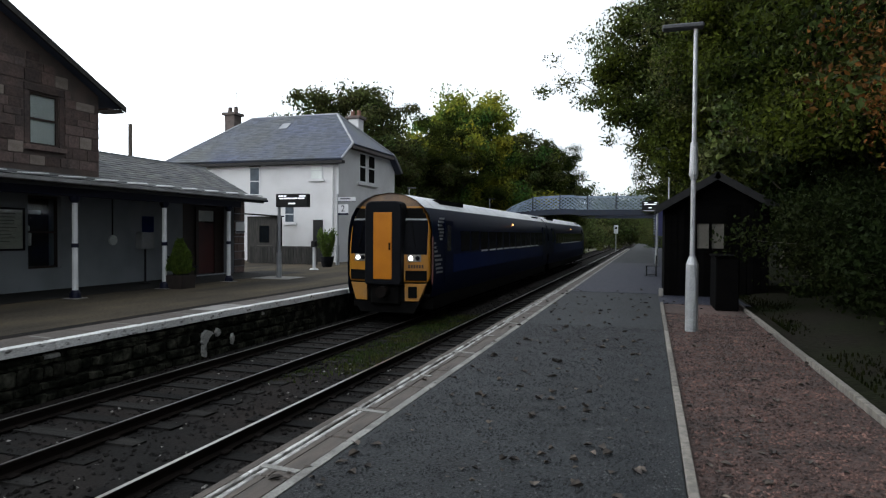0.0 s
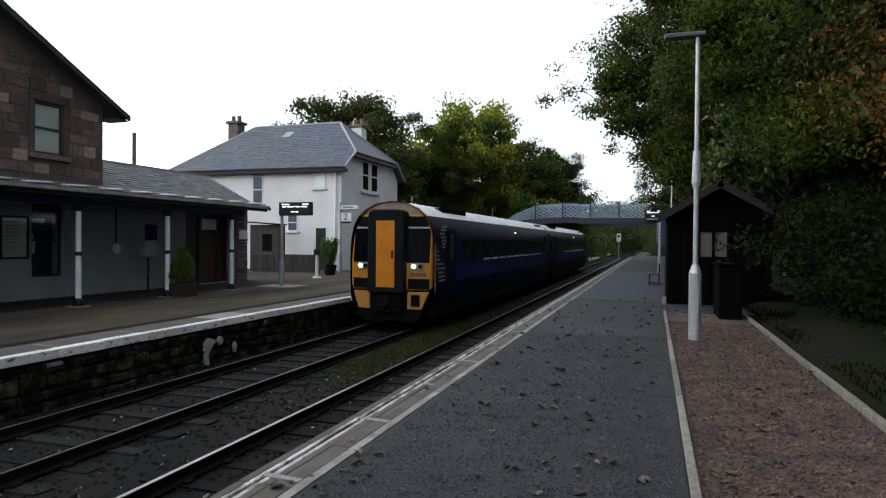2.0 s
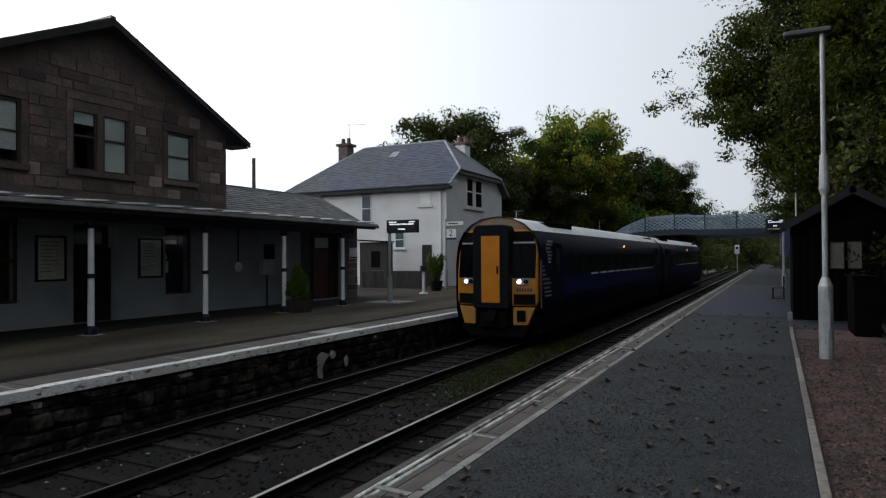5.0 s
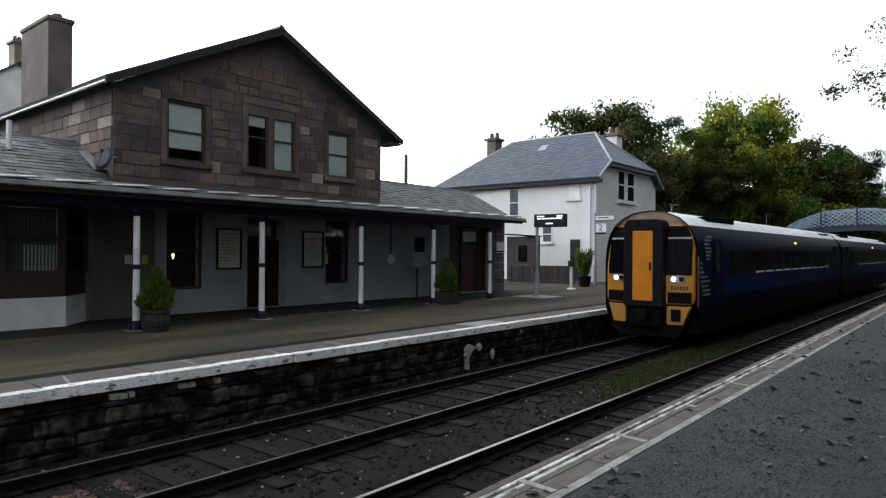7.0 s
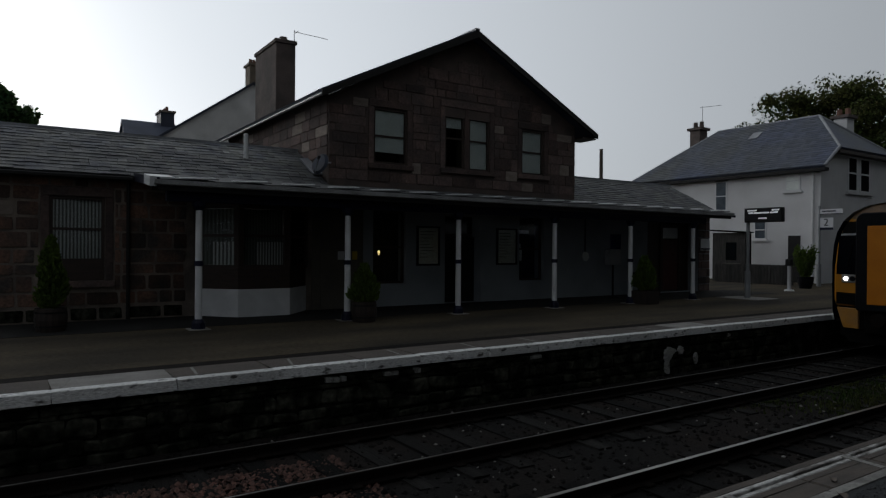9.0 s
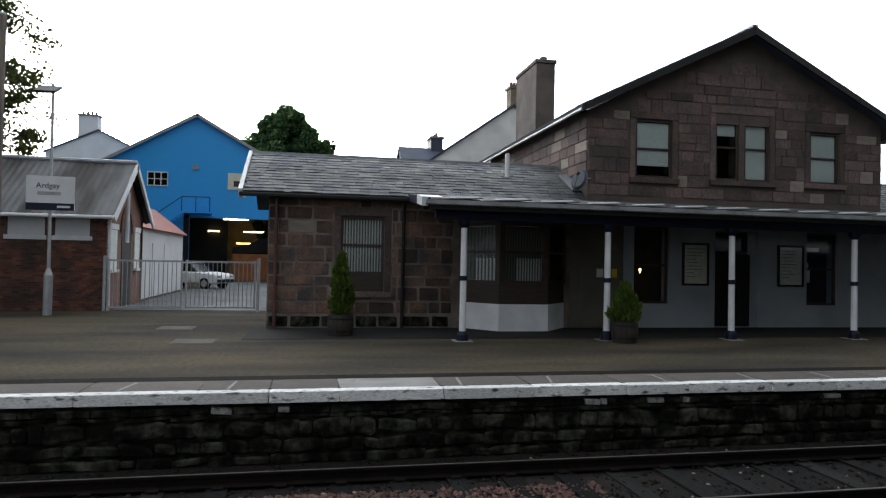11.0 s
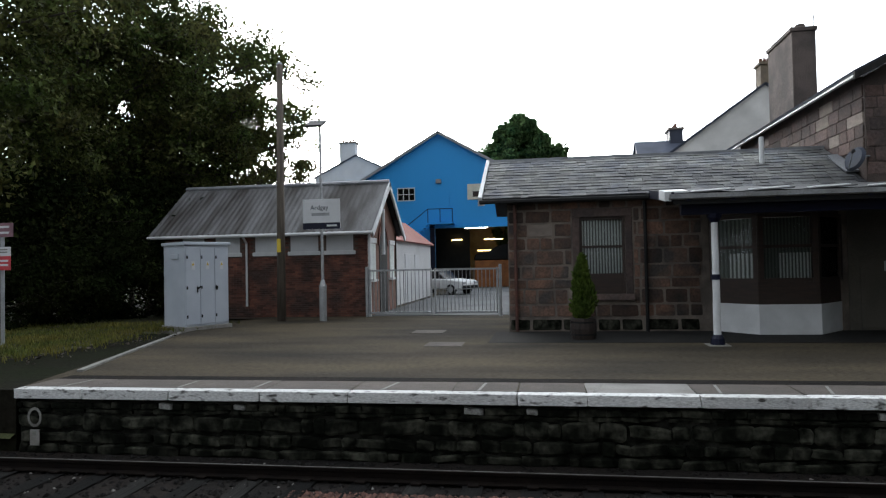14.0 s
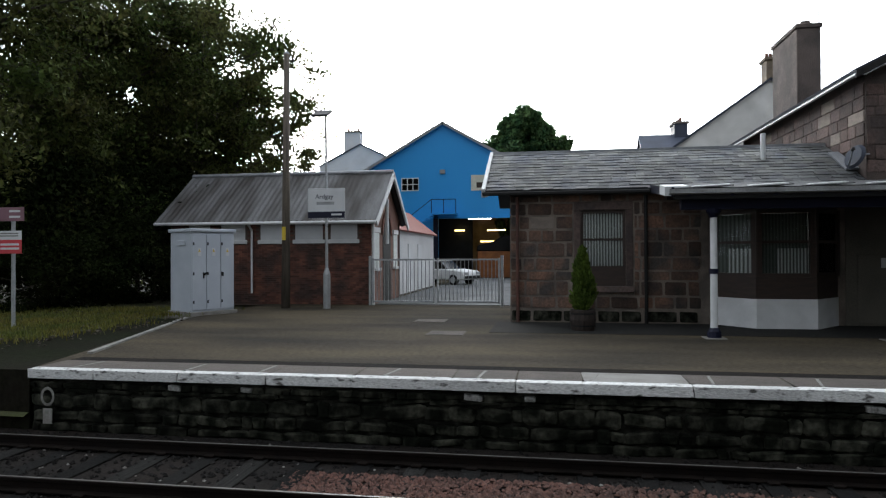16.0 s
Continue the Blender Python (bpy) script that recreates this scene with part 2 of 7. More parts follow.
    earth=mat("earth", (0.012, 0.0105, 0.0075), (0.0105, 0.0135, 0.0055), 0.5, 12, 0.95, bump=1.0, grain=0.5, spec=0.05),
    field=mat("field", (0.09, 0.085, 0.06), (0.07, 0.09, 0.035), 0.08, 4, 0.95, bump=0.4),
    bark=mat("bark", (0.075, 0.062, 0.05), (0.05, 0.042, 0.035), 3, 30, 0.95, bump=0.9, stretch=(1, 1, 0.25)),
    leaf_green=mat("leaf_green", (0.058, 0.072, 0.008), (0.014, 0.025, 0.0055), 0.4, 3, 0.75, island=0.9, spec=0.08, bump=0, transl=0.4, sharp=0.2),
    leaf_dark=mat("leaf_dark", (0.055, 0.085, 0.02), (0.085, 0.085, 0.026), 0.45, 3, 0.7, island=0.75, spec=0.15, bump=0, transl=0.32),
    # darker copy of leaf_dark: shade below the trees put into the colour
    leaf_shaded=mat("leaf_shaded", (0.009, 0.016, 0.004), (0.014, 0.018, 0.005), 0.5, 3, 0.85, island=0.5, spec=0.05, bump=0, transl=0.2),
    leaf_gold=mat("leaf_gold", (0.32, 0.29, 0.025), (0.06, 0.14, 0.03), 0.3, 3, 0.75, island=0.7, spec=0.15, bump=0, transl=0.4, bias=-0.02),
    leaf_rust=mat("leaf_rust", (0.125, 0.047, 0.011), (0.024, 0.03, 0.008), 0.4, 3, 0.8, island=0.75, spec=0.08, bump=0, transl=0.35, sharp=0.2, bias=0.04),
    conifer=mat("conifer_leaf", (0.045, 0.095, 0.035), (0.08, 0.13, 0.045), 0.9, 6, 0.8, island=0.7, spec=0.1, bump=0, transl=0.3),
    shrub=mat("shrub_leaf", (0.10, 0.15, 0.025), (0.06, 0.10, 0.02), 3, 9, 0.8, island=0.45, spec=0.12, bump=0, transl=0.3),
    gravel_chips=mat("gravel_chips", (0.105, 0.058, 0.047), (0.034, 0.022, 0.019), 3, 26, 0.95, island=0.75, bump=0),
    dead_leaf=mat("dead_leaf", (0.10, 0.08, 0.064), (0.014, 0.0105, 0.0085), 9, 20, 0.8, island=0.65, bump=0),
    yellow=mat("train_yellow", (0.47, 0.2, 0.016), (0.38, 0.155, 0.014), 1.6, 40, 0.4, bump=0.03, grain=0.06),
    skirt_yellow=mat("skirt_yellow", (0.45, 0.2, 0.025), (0.32, 0.17, 0.06), 1.6, 40, 0.5, bump=0.05, sharp=0.1),
    cowl=mat("soiled_yellow", (0.2, 0.11, 0.045), (0.12, 0.07, 0.04), 2.5, 30, 0.5, bump=0.05),
    train_orange=mat("train_orange", (0.58, 0.2, 0.005), (0.5, 0.165, 0.005), 1.5, 40, 0.4, bump=0.03, grain=0.06),
    saltire=mat("train_blue", (0.0030, 0.0066, 0.026), (0.0026, 0.0056, 0.021), 0.8, 40, 0.4, spec=0.02, bump=0.02, grain=0.08),
    train_blue=mat("train_mid_blue", (0.0075, 0.019, 0.085), (0.006, 0.015, 0.066), 0.8, 40, 0.35, spec=0.012, bump=0.02, grain=0.08),
    train_roof=mat("train_roof", (0.7, 0.71, 0.73), (0.5, 0.51, 0.53), 1.2, 30, 0.4, 0.1, 0.1, stretch=(1, 0.3, 1)),
    train_black=mat("train_black", (0.006, 0.006, 0.006), (0.008, 0.0075, 0.007), 2, 30, 0.8, spec=0.02, bump=0.1),
    rubber=mat("rubber", (0.0065, 0.007, 0.0095), (0.005, 0.0055, 0.007), 3, 40, 0.8, spec=0.1),
    glass_dark=mat("dark_window", (0.006, 0.007, 0.008), None, 2, 20, 0.12, bump=0, spec=0.22, grain=0.1),
    cab_glass=mat("cab_glass", (0.0035, 0.004, 0.006), None, 2, 20, 0.2, bump=0, spec=0.03, grain=0.1),
    glass=glass("window_glass"),
    blind=two_tone("vertical_blind", (0.5, 0.51, 0.49), (0.05, 0.05, 0.046), "Y", 4.2),
    # darker copy of the blind: the bay's dimness put into the colour
    shaded_blind=two_tone("shaded_blind", (0.11, 0.12, 0.11), (0.05, 0.055, 0.05), "Y", 4.2),
    net=mat("net_curtain", (0.78, 0.82, 0.79), (0.66, 0.7, 0.68), 1.6, 30, 0.9),
    pane_grey=mat("grey_pane", (0.085, 0.105, 0.125), (0.05, 0.065, 0.08), 1.5, 20, 0.2, bump=0),
    # near-black: indoor shade put into the colour, also on the floor slab
    room=mat("room_shade", (0.03, 0.027, 0.025), None, 2, 10, 0.9),
    paper=mat("poster_paper", (0.7, 0.7, 0.6), (0.6, 0.6, 0.52), 2.5, 20, 0.6, bump=0.05),
    print_grey=mat("print_grey", (0.2, 0.2, 0.18), None, 3, 30, 0.7, bump=0),
    sign_white=mat("sign_white", (0.62, 0.63, 0.65), (0.56, 0.57, 0.59), 2, 30, 0.5, bump=0.02, grain=0.04),
    sign_red=mat("sign_red", (0.55, 0.03, 0.045), None, 2, 30, 0.5, bump=0.02, grain=0.05),
    sign_maroon=mat("sign_maroon", (0.22, 0.1, 0.13), None, 2, 30, 0.5, bump=0.02, grain=0.05),
    sign_yellow=mat("sign_yellow", (0.7, 0.5, 0.03), None, 2, 30, 0.5, bump=0.02, grain=0.05),
    panel_blue=mat("panel_blue", (0.03, 0.035, 0.12), (0.025, 0.03, 0.09), 2, 40, 0.5, bump=0.05),
    lattice=mat("lattice_paint", (0.36, 0.45, 0.56), (0.27, 0.34, 0.43), 2, 40, 0.6, bump=0.1),
    girder=mat("girder_paint", (0.02, 0.03, 0.055), (0.03, 0.035, 0.05), 2, 40, 0.7),
    terracotta=mat("terracotta", (0.22, 0.11, 0.08), None, 3, 40, 0.8),
    chimney=mat("chimney_render", (0.15, 0.118, 0.105), (0.085, 0.07, 0.064), 1.4, 30, 0.9, bump=0.6, grain=0.35),
    old_harl=mat("old_harl", (0.86, 0.85, 0.83), (0.58, 0.575, 0.56), 0.6, 40, 0.9, bump=0.6, grain=0.2, sharp=0.2),
    stack=mat("stone_stack", (0.24, 0.19, 0.135), (0.16, 0.13, 0.1), 1.4, 30, 0.9, bump=0.5),
    rust_pipe=mat("rust_pipe", (0.12, 0.045, 0.032), (0.06, 0.03, 0.024), 3, 40, 0.8),
    lamp_grey=mat("lamp_grey", (0.06, 0.062, 0.066), (0.045, 0.046, 0.05), 3, 40, 0.5, 0.2, 0.05),
    limewash=mat("limewash", (0.27, 0.27, 0.255), (0.05, 0.05, 0.044), 8, 40, 0.95, world=True, sharp=0.09, bias=0.1, bump=0.6, grain=0.4),
    barrel=mat("barrel_wood", (0.03, 0.02, 0.016), (0.018, 0.013, 0.011), 3, 40, 0.85, stretch=(6, 6, 1)),
    lamp_white=mat("lamp_white", (1.0, 0.97, 0.9), (1.0, 0.97, 0.9), emit=22.0, grain=0.01, bump=0),
    tube=mat("tube_light", (1.0, 1.0, 0.92), (1.0, 1.0, 0.92), emit=14.0, grain=0.01, bump=0),
    warm=mat("warm_light", (1.0, 0.72, 0.3), (1.0, 0.72, 0.3), emit=7.0, grain=0.01, bump=0),
    led=mat("led_text", (0.95, 0.96, 1.0), (0.95, 0.96, 1.0), emit=1.6, grain=0.01, bump=0),
    orange_lamp=mat("orange_lamp", (1.0, 0.42, 0.12), (1.0, 0.42, 0.12), emit=4.0, grain=0.01, bump=0),
    workshop=mat("workshop_wall", (0.5, 0.37, 0.2), (0.3, 0.21, 0.11), 1.0, 20, 0.9),
    rust_orange=mat("rust_orange", (0.42, 0.15, 0.04), (0.28, 0.1, 0.03), 2.0, 30, 0.6),
)


# ---- helpers of this scene ----
def box(bm, x0, y0, z0, x1, y1, z1):
    v = [bm.verts.new(p) for p in ((x0, y0, z0), (x1, y0, z0), (x1, y1, z0), (x0, y1, z0),
                                   (x0, y0, z1), (x1, y0, z1), (x1, y1, z1), (x0, y1, z1))]
    for f in ((3, 2, 1, 0), (4, 5, 6, 7), (0, 1, 5, 4), (1, 2, 6, 5), (2, 3, 7, 6), (3, 0, 4, 7)):
        bm.faces.new([v[i] for i in f])
    return bm


def tube(bm, p0, p1, r0, r1=None, n=10, caps=True):
    p0, p1 = Vector(p0), Vector(p1)
    r1 = r0 if r1 is None else r1
    m = (p1 - p0).to_track_quat("Z", "Y").to_matrix()
    rings = []
    for p, r in ((p0, r0), (p1, r1)):
        rings.append([bm.verts.new(p + m @ Vector((r * math.cos(k * math.tau / n), r * math.sin(k * math.tau / n), 0))) for k in range(n)])
    for k in range(n):
        bm.faces.new((rings[0][k], rings[0][(k + 1) % n], rings[1][(k + 1) % n], rings[1][k]))
    if caps:
        bm.faces.new(rings[0][::-1]), bm.faces.new(rings[1])
    return bm


def prism(bm, outline, a, b, axis="x"):
    """An outline in the other two axes, drawn out from a to b along one axis."""
    def at(p, d):
        return {"x": (d, p[0], p[1]), "y": (p[0], d, p[1]), "z": (p[0], p[1], d)}[axis]
    lo, hi = [bm.verts.new(at(p, a)) for p in outline], [bm.verts.new(at(p, b)) for p in outline]
    n = len(outline)
    for k in range(n):
        bm.faces.new((lo[k], lo[(k + 1) % n], hi[(k + 1) % n], hi[k]))
    bm.faces.new(lo[::-1]), bm.faces.new(hi)
    return bm


def sheet(bm, pts, thick=0.04):
    """A flat slab through the given corners, with thickness below."""
    pts = [Vector(p) for p in pts]
    nrm = (pts[1] - pts[0]).cross(pts[2] - pts[0]).normalized()
    if nrm.z < 0:
        nrm = -nrm
    top, low = [bm.verts.new(p) for p in pts], [bm.verts.new(p - nrm * thick) for p in pts]
    n = len(pts)
    bm.faces.new(top), bm.faces.new(low[::-1])
    for k in range(n):
        bm.faces.new((top[k], low[k], low[(k + 1) % n], top[(k + 1) % n]))
    return bm


def finish(bm, name, material, bevel=0.0, smooth=False):
    bmesh.ops.recalc_face_normals(bm, faces=bm.faces)
    if bevel:
        bmesh.ops.bevel(bm, geom=list(bm.edges), offset=bevel, segments=1, affect="EDGES", clamp_overlap=True)
    me = bpy.data.meshes.new(name)
    bm.to_mesh(me)
    bm.free()
    me.materials.append(M[material])
    if smooth:
        me.shade_smooth()
    return me


def part(name, bm, material, parent=None, label="", bevel=0.0, smooth=False):
    ob = new(name, finish(bm, name, material, bevel, smooth))
    ob.parent = parent
    return tagged(ob, label)


def solid(name, bm, material, label, category, bevel=0.0, smooth=False, kind="", group=""):
    return tagged(part(name, bm, material, None, "", bevel, smooth), label, category, group, kind)


def thing(name, at, label, category, group="", kind=""):
    ob = new(name)
    ob.matrix_basis = at if isinstance(at, Matrix) else Matrix.Translation(at)
    ob.empty_display_size = 0.2
    return tagged(ob, label, category, group, kind)


def B():
    return bmesh.new()


def bulk(name, verts, faces, material, parent=None, label=""):
    me = bpy.data.meshes.new(name)
    me.from_pydata([tuple(v) for v in verts], [], faces)
    me.materials.append(M[material])
    me.update()
    ob = new(name, me)
    ob.parent = parent
    return tagged(ob, label)


def slabs(bm, x0, x1, y0, y1, z0, z1, holes):
    """A wall slab between x0 and x1 with openings (y0, y1, z0, z1) right through it, as one closed skin."""
    ys = sorted({y0, y1, *[h[0] for h in holes], *[h[1] for h in holes]})
    zs = sorted({z0, z1, *[max(z0, h[2]) for h in holes], *[min(z1, h[3]) for h in holes]})
    made = {}

    def at(x, y, z):
        if (x, y, z) not in made:
            made[x, y, z] = bm.verts.new((x, y, z))
        return made[x, y, z]

    def full(i, j):
        if not (0 <= i < len(ys) - 1 and 0 <= j < len(zs) - 1):
            return False
        y, z = (ys[i] + ys[i + 1]) / 2, (zs[j] + zs[j + 1]) / 2
        return not any(h[0] < y < h[1] and h[2] < z < h[3] for h in holes)
    for i in range(len(ys) - 1):
        for j in range(len(zs) - 1):
            if not full(i, j):
                continue
            a, b, c, d = ys[i], ys[i + 1], zs[j], zs[j + 1]
            bm.faces.new((at(x1, a, c), at(x1, b, c), at(x1, b, d), at(x1, a, d)))
            bm.faces.new((at(x0, a, d), at(x0, b, d), at(x0, b, c), at(x0, a, c)))
            for open_, p, q in ((not full(i - 1, j), (a, c), (a, d)), (not full(i + 1, j), (b, d), (b, c)),
                                (not full(i, j - 1), (b, c), (a, c)), (not full(i, j + 1), (a, d), (b, d))):
                if open_:
                    bm.faces.new((at(x1, *p), at(x1, *q), at(x0, *q), at(x0, *p)))
    return bm


def unit_block(name, material, seed, rag=0.05, bevel=0.09):
    rng = random.Random(seed)
    bm = box(B(), -0.5, -0.5, -0.5, 0.5, 0.5, 0.5)
    for v in bm.verts:
        v.co += Vector([rng.uniform(-rag, rag) for _ in range(3)])
    return finish(bm, name, material, bevel)


def block(me, name, parent, x, y, z, sx, sy, sz, rz=0.0, rx=0.0):
    ob = new(name, me)
    ob.parent = parent
    ob.matrix_basis = Matrix.LocRotScale((x, y, z), Euler((rx, 0, rz)), (sx, sy, sz))
    return ob


def courses(parent, x, y0, y1, z0, z1, meshes, name="stone", high=(0.24, 0.36), wide=(0.35, 0.8), deep=0.12, joint=0.025,
            holes=(), top=None, seed=1, tilt=0.0):
    """Stones laid in courses on the face of a wall that looks along +x."""
    rng, z, made, rest = random.Random(seed), z0, 0, []
    while z < z1 - 0.08:
        h = min(rng.uniform(*high), z1 - z)
        y = y0 - rng.uniform(0, 0.3)
        while y < y1:
            w = rng.uniform(*wide)
            a, b = max(y, y0), min(y + w, y1)
            y += w
            spans = [(a, b)]
            for h0, h1, g0, g1 in holes:
                if z + h > g0 + 0.03 and z < g1 - 0.03:
                    spans = [s for p in spans for s in ((p[0], min(p[1], h0)), (max(p[0], h1), p[1])) if s[1] - s[0] > 0.09]
            for a, b in spans:
                if b - a < 0.09 or (top and min(top(a), top(b)) < z + h + 0.02):
                    continue
                me = meshes[rng.randrange(len(meshes))]
                block(me, name, parent, x + rng.uniform(-0.012, 0.012), (a + b) / 2, z + h / 2, deep, b - a - joint, (h - joint) * (1 - rng.random() * 3 * tilt), 0.0, rng.uniform(-tilt, tilt))
                made += 1
        z += h
    return made

# ---- ground, platforms, track ----
RAIL, BED = -0.79, -0.98
FAR_EDGE, NEAR_EDGE = -9.0, -2.57


def ground():
    bm = B()
    box(bm, -1500, -1500, BED - 0.6, 1500, 1500, BED - 0.12)
    tagged(part("ground", bm, "field"), "rough grassy open ground round the station", "ground", kind="structure")
    bm = B()
    box(bm, FAR_EDGE - 0.1, -60, BED - 0.3, NEAR_EDGE + 0.1, 300, BED)
    tagged(part("track_bed", bm, "ballast_bed"), "dark oily ballast bed between the platforms", "track bed", kind="structure")
    bm = B()
    box(bm, -160, -8.5, BED - 0.5, FAR_EDGE - 0.25, 72, -0.004)
    tagged(part("platform_far", bm, "far_asphalt"), "worn brownish asphalt of the opposite platform", "platform", kind="structure")
    bm = B()
    prism(bm, [(FAR_EDGE - 0.25, -8.5), (-17.2, -10.5), (-30, -10.5), (-30, -8.5)], BED - 0.5, -0.006, "z")
    tagged(part("platform_end", bm, "far_asphalt"), "worn asphalt at the end of the platform", "platform", kind="structure")
    bm = B()
    prism(bm, [(FAR_EDGE - 1.6, -8.52), (-17.1, -10.45), (-17.1, -10.57), (FAR_EDGE - 1.6, -8.64)], -0.2, 0.03, "z")
    tagged(part("trim", bm, "line_paint"), "thin pale edging along the end of the asphalt", "edging", kind="structure")
    bm = B()
    rng = random.Random(4)
    n = 26
    g = [[bm.verts.new((-8.9 - 2.6 * i, -8.45 - 3.0 * j - (0.0 if i < 1 else min(2.0, 0.24 * 2.6 * i)) * (j == 0), -0.14 - (0.6 if i < 1 else 0.0) + rng.uniform(-0.03, 0.06) + 0.03 * j))
          for j in range(16)] for i in range(n)]
    for i in range(n - 1):
        for j in range(15):
            bm.faces.new((g[i][j], g[i + 1][j], g[i + 1][j + 1], g[i][j + 1]))
    bm2 = part("grass_verge", bm, "moss", None, "", smooth=True)
    tagged(bm2, "damp mossy grass beyond the platform's end", "grass", kind="structure")
    bm = prism(B(), [(FAR_EDGE - 0.05, -8.47), (-17.2, -10.58), (-17.2, -11.7), (-13.0, -11.3), (FAR_EDGE - 0.05, -15.0)], BED - 0.5, -0.03, "z")
    tagged(part("platform_ramp", bm, "earth"), "dark worn path at the end of the platform", "path", kind="structure")
    bm = box(B(), -17.15, -1.6, -0.05, -14.75, 26.5, 0.002)
    tagged(part("building_apron", bm, "apron"), "dark asphalt apron along the station building", "asphalt", kind="structure")
    bm = box(B(), -47.9, -6.45, -0.05, -22.6, 0.6, 0.012)
    tagged(part("yard", bm, "yard_concrete"), "worn pale grey concrete yard beyond the gate", "yard", kind="structure")
    # near platform
    bm = B()
    box(bm, NEAR_EDGE + 0.46, -20, BED - 0.4, 0.565, 150, 0.0)
    tagged(part("platform_near", bm, "asphalt"), "dark grey grainy asphalt platform", "platform", kind="structure")
    bm = box(B(), NEAR_EDGE + 0.48, 20.9, -0.05, 0.56, 43.5, 0.006)
    tagged(part("asphalt_patch", bm, "asphalt_new"), "newer blue-black asphalt patch on the platform", "asphalt", kind="structure")
    bm = box(B(), 0.655, -20, BED - 0.4, 2.46, 18.2, -0.02)
    tagged(part("gravel_strip", bm, "gravel"), "strip of compacted pink gravel behind the platform", "gravel", kind="structure")
    bm = box(B(), 0.57, 18.2, BED - 0.4, 2.9, 150, -0.012)
    tagged(part("back_strip", bm, "asphalt_new"), "dark ground under the waiting shelter", "ground", kind="structure")
    bm = B()
    rng = random.Random(8)
    cols = 22
    g = [[bm.verts.new((2.56 + 0.9 * i + (0.3 * rng.random() if i else 0), -22 + 4.0 * j, (-0.06 if i == 0 else 0.02 + 0.09 * i + rng.uniform(-0.08, 0.1)))) for j in range(50)] for i in range(cols)]
    for i in range(cols - 1):
        for j in range(49):
            bm.faces.new((g[i][j], g[i + 1][j], g[i + 1][j + 1], g[i][j + 1]))
    tagged(part("bank", bm, "earth", None, "", smooth=True), "dark leaf-strewn earth bank under the trees", "bank", kind="structure")


ground()


def timber_edging(name, x, y0, y1, w, z, material, label):
    th = thing(name, (0, 0, 0), label, "edging", kind="structure")
    y, rng = y0, random.Random(int(x * 10))
    while y < y1:
        l = min(2.4, y1 - y)
        part("board", box(B(), x, y, -0.25, x + w, y + l - 0.012, z + rng.uniform(-0.006, 0.006)), material, th, bevel=0.006)
        y += l


timber_edging("kerb_inner", 0.575, -4, 18.2, 0.075, 0.018, "grey_wood", "weathered timber edging between asphalt and gravel")
timber_edging("kerb_outer", 2.475, -4, 18.2, 0.075, 0.05, "grey_wood", "weathered timber edging along the gravel strip")


def near_edge():
    th = thing("platform_edge_near", (0, 0, 0), "pale concrete slabs with worn white edge lines", "platform edge", kind="structure")
    part("backing_wall", box(B(), NEAR_EDGE + 0.08, -20, BED - 0.3, NEAR_EDGE + 0.46, 150, -0.105), "mortar", th)
    white = finish(box(B(), -0.022, -0.5, -0.05, 0.022, 0.5, 0.05), "edge_stone", "edge_paint", 0.006)
    slab = finish(box(B(), -0.5, -0.5, -0.05, 0.5, 0.5, 0.05), "slab", "slab", 0.012)
    y, rng = -4.0, random.Random(5)
    while y < 90:
        l = 1.0 if y < 30 else 3.0
        block(slab, "slab", th, NEAR_EDGE - 0.035, y + l / 2, -0.052 + rng.uniform(0, 0.004), 0.07, l - 0.014, 1)
        for x, lift in ((0.032, 0.0), (0.108, -0.003)):
            block(white, "edge_stone", th, NEAR_EDGE + x, y + l / 2, -0.046 + lift + rng.uniform(0, 0.006), 1, l - 0.012, 1)
        block(slab, "slab", th, NEAR_EDGE + 0.165, y + l / 2, -0.05 + rng.uniform(0, 0.006), 0.062, l - 0.012, 1)
        block(slab, "slab", th, NEAR_EDGE + 0.29, y + l / 2, -0.05 + rng.uniform(0, 0.006), 0.17, l - 0.02, 1)
        y += l
    part("inner_line", box(B(), NEAR_EDGE + 0.39, -4, -0.06, NEAR_EDGE + 0.475, 90, 0.009), "line_paint", th)
    for wide, ys in ((0.17, (4.13, 5.84, 9.31, 12.8, 16.2, 19.6)), (0.07, (7.58, 11.05, 14.5, 17.9))):
        cross = box(B(), -wide, -0.035, -0.03, wide, 0.035, 0.0105)
        me = finish(cross, "cross_line", "line_paint")
        for y in ys:
            block(me, "cross_line", th, NEAR_EDGE + 0.21 if wide > 0.1 else NEAR_EDGE + 0.2, y + 0.02, 0, 1, 1, 1, -0.12)


near_edge()


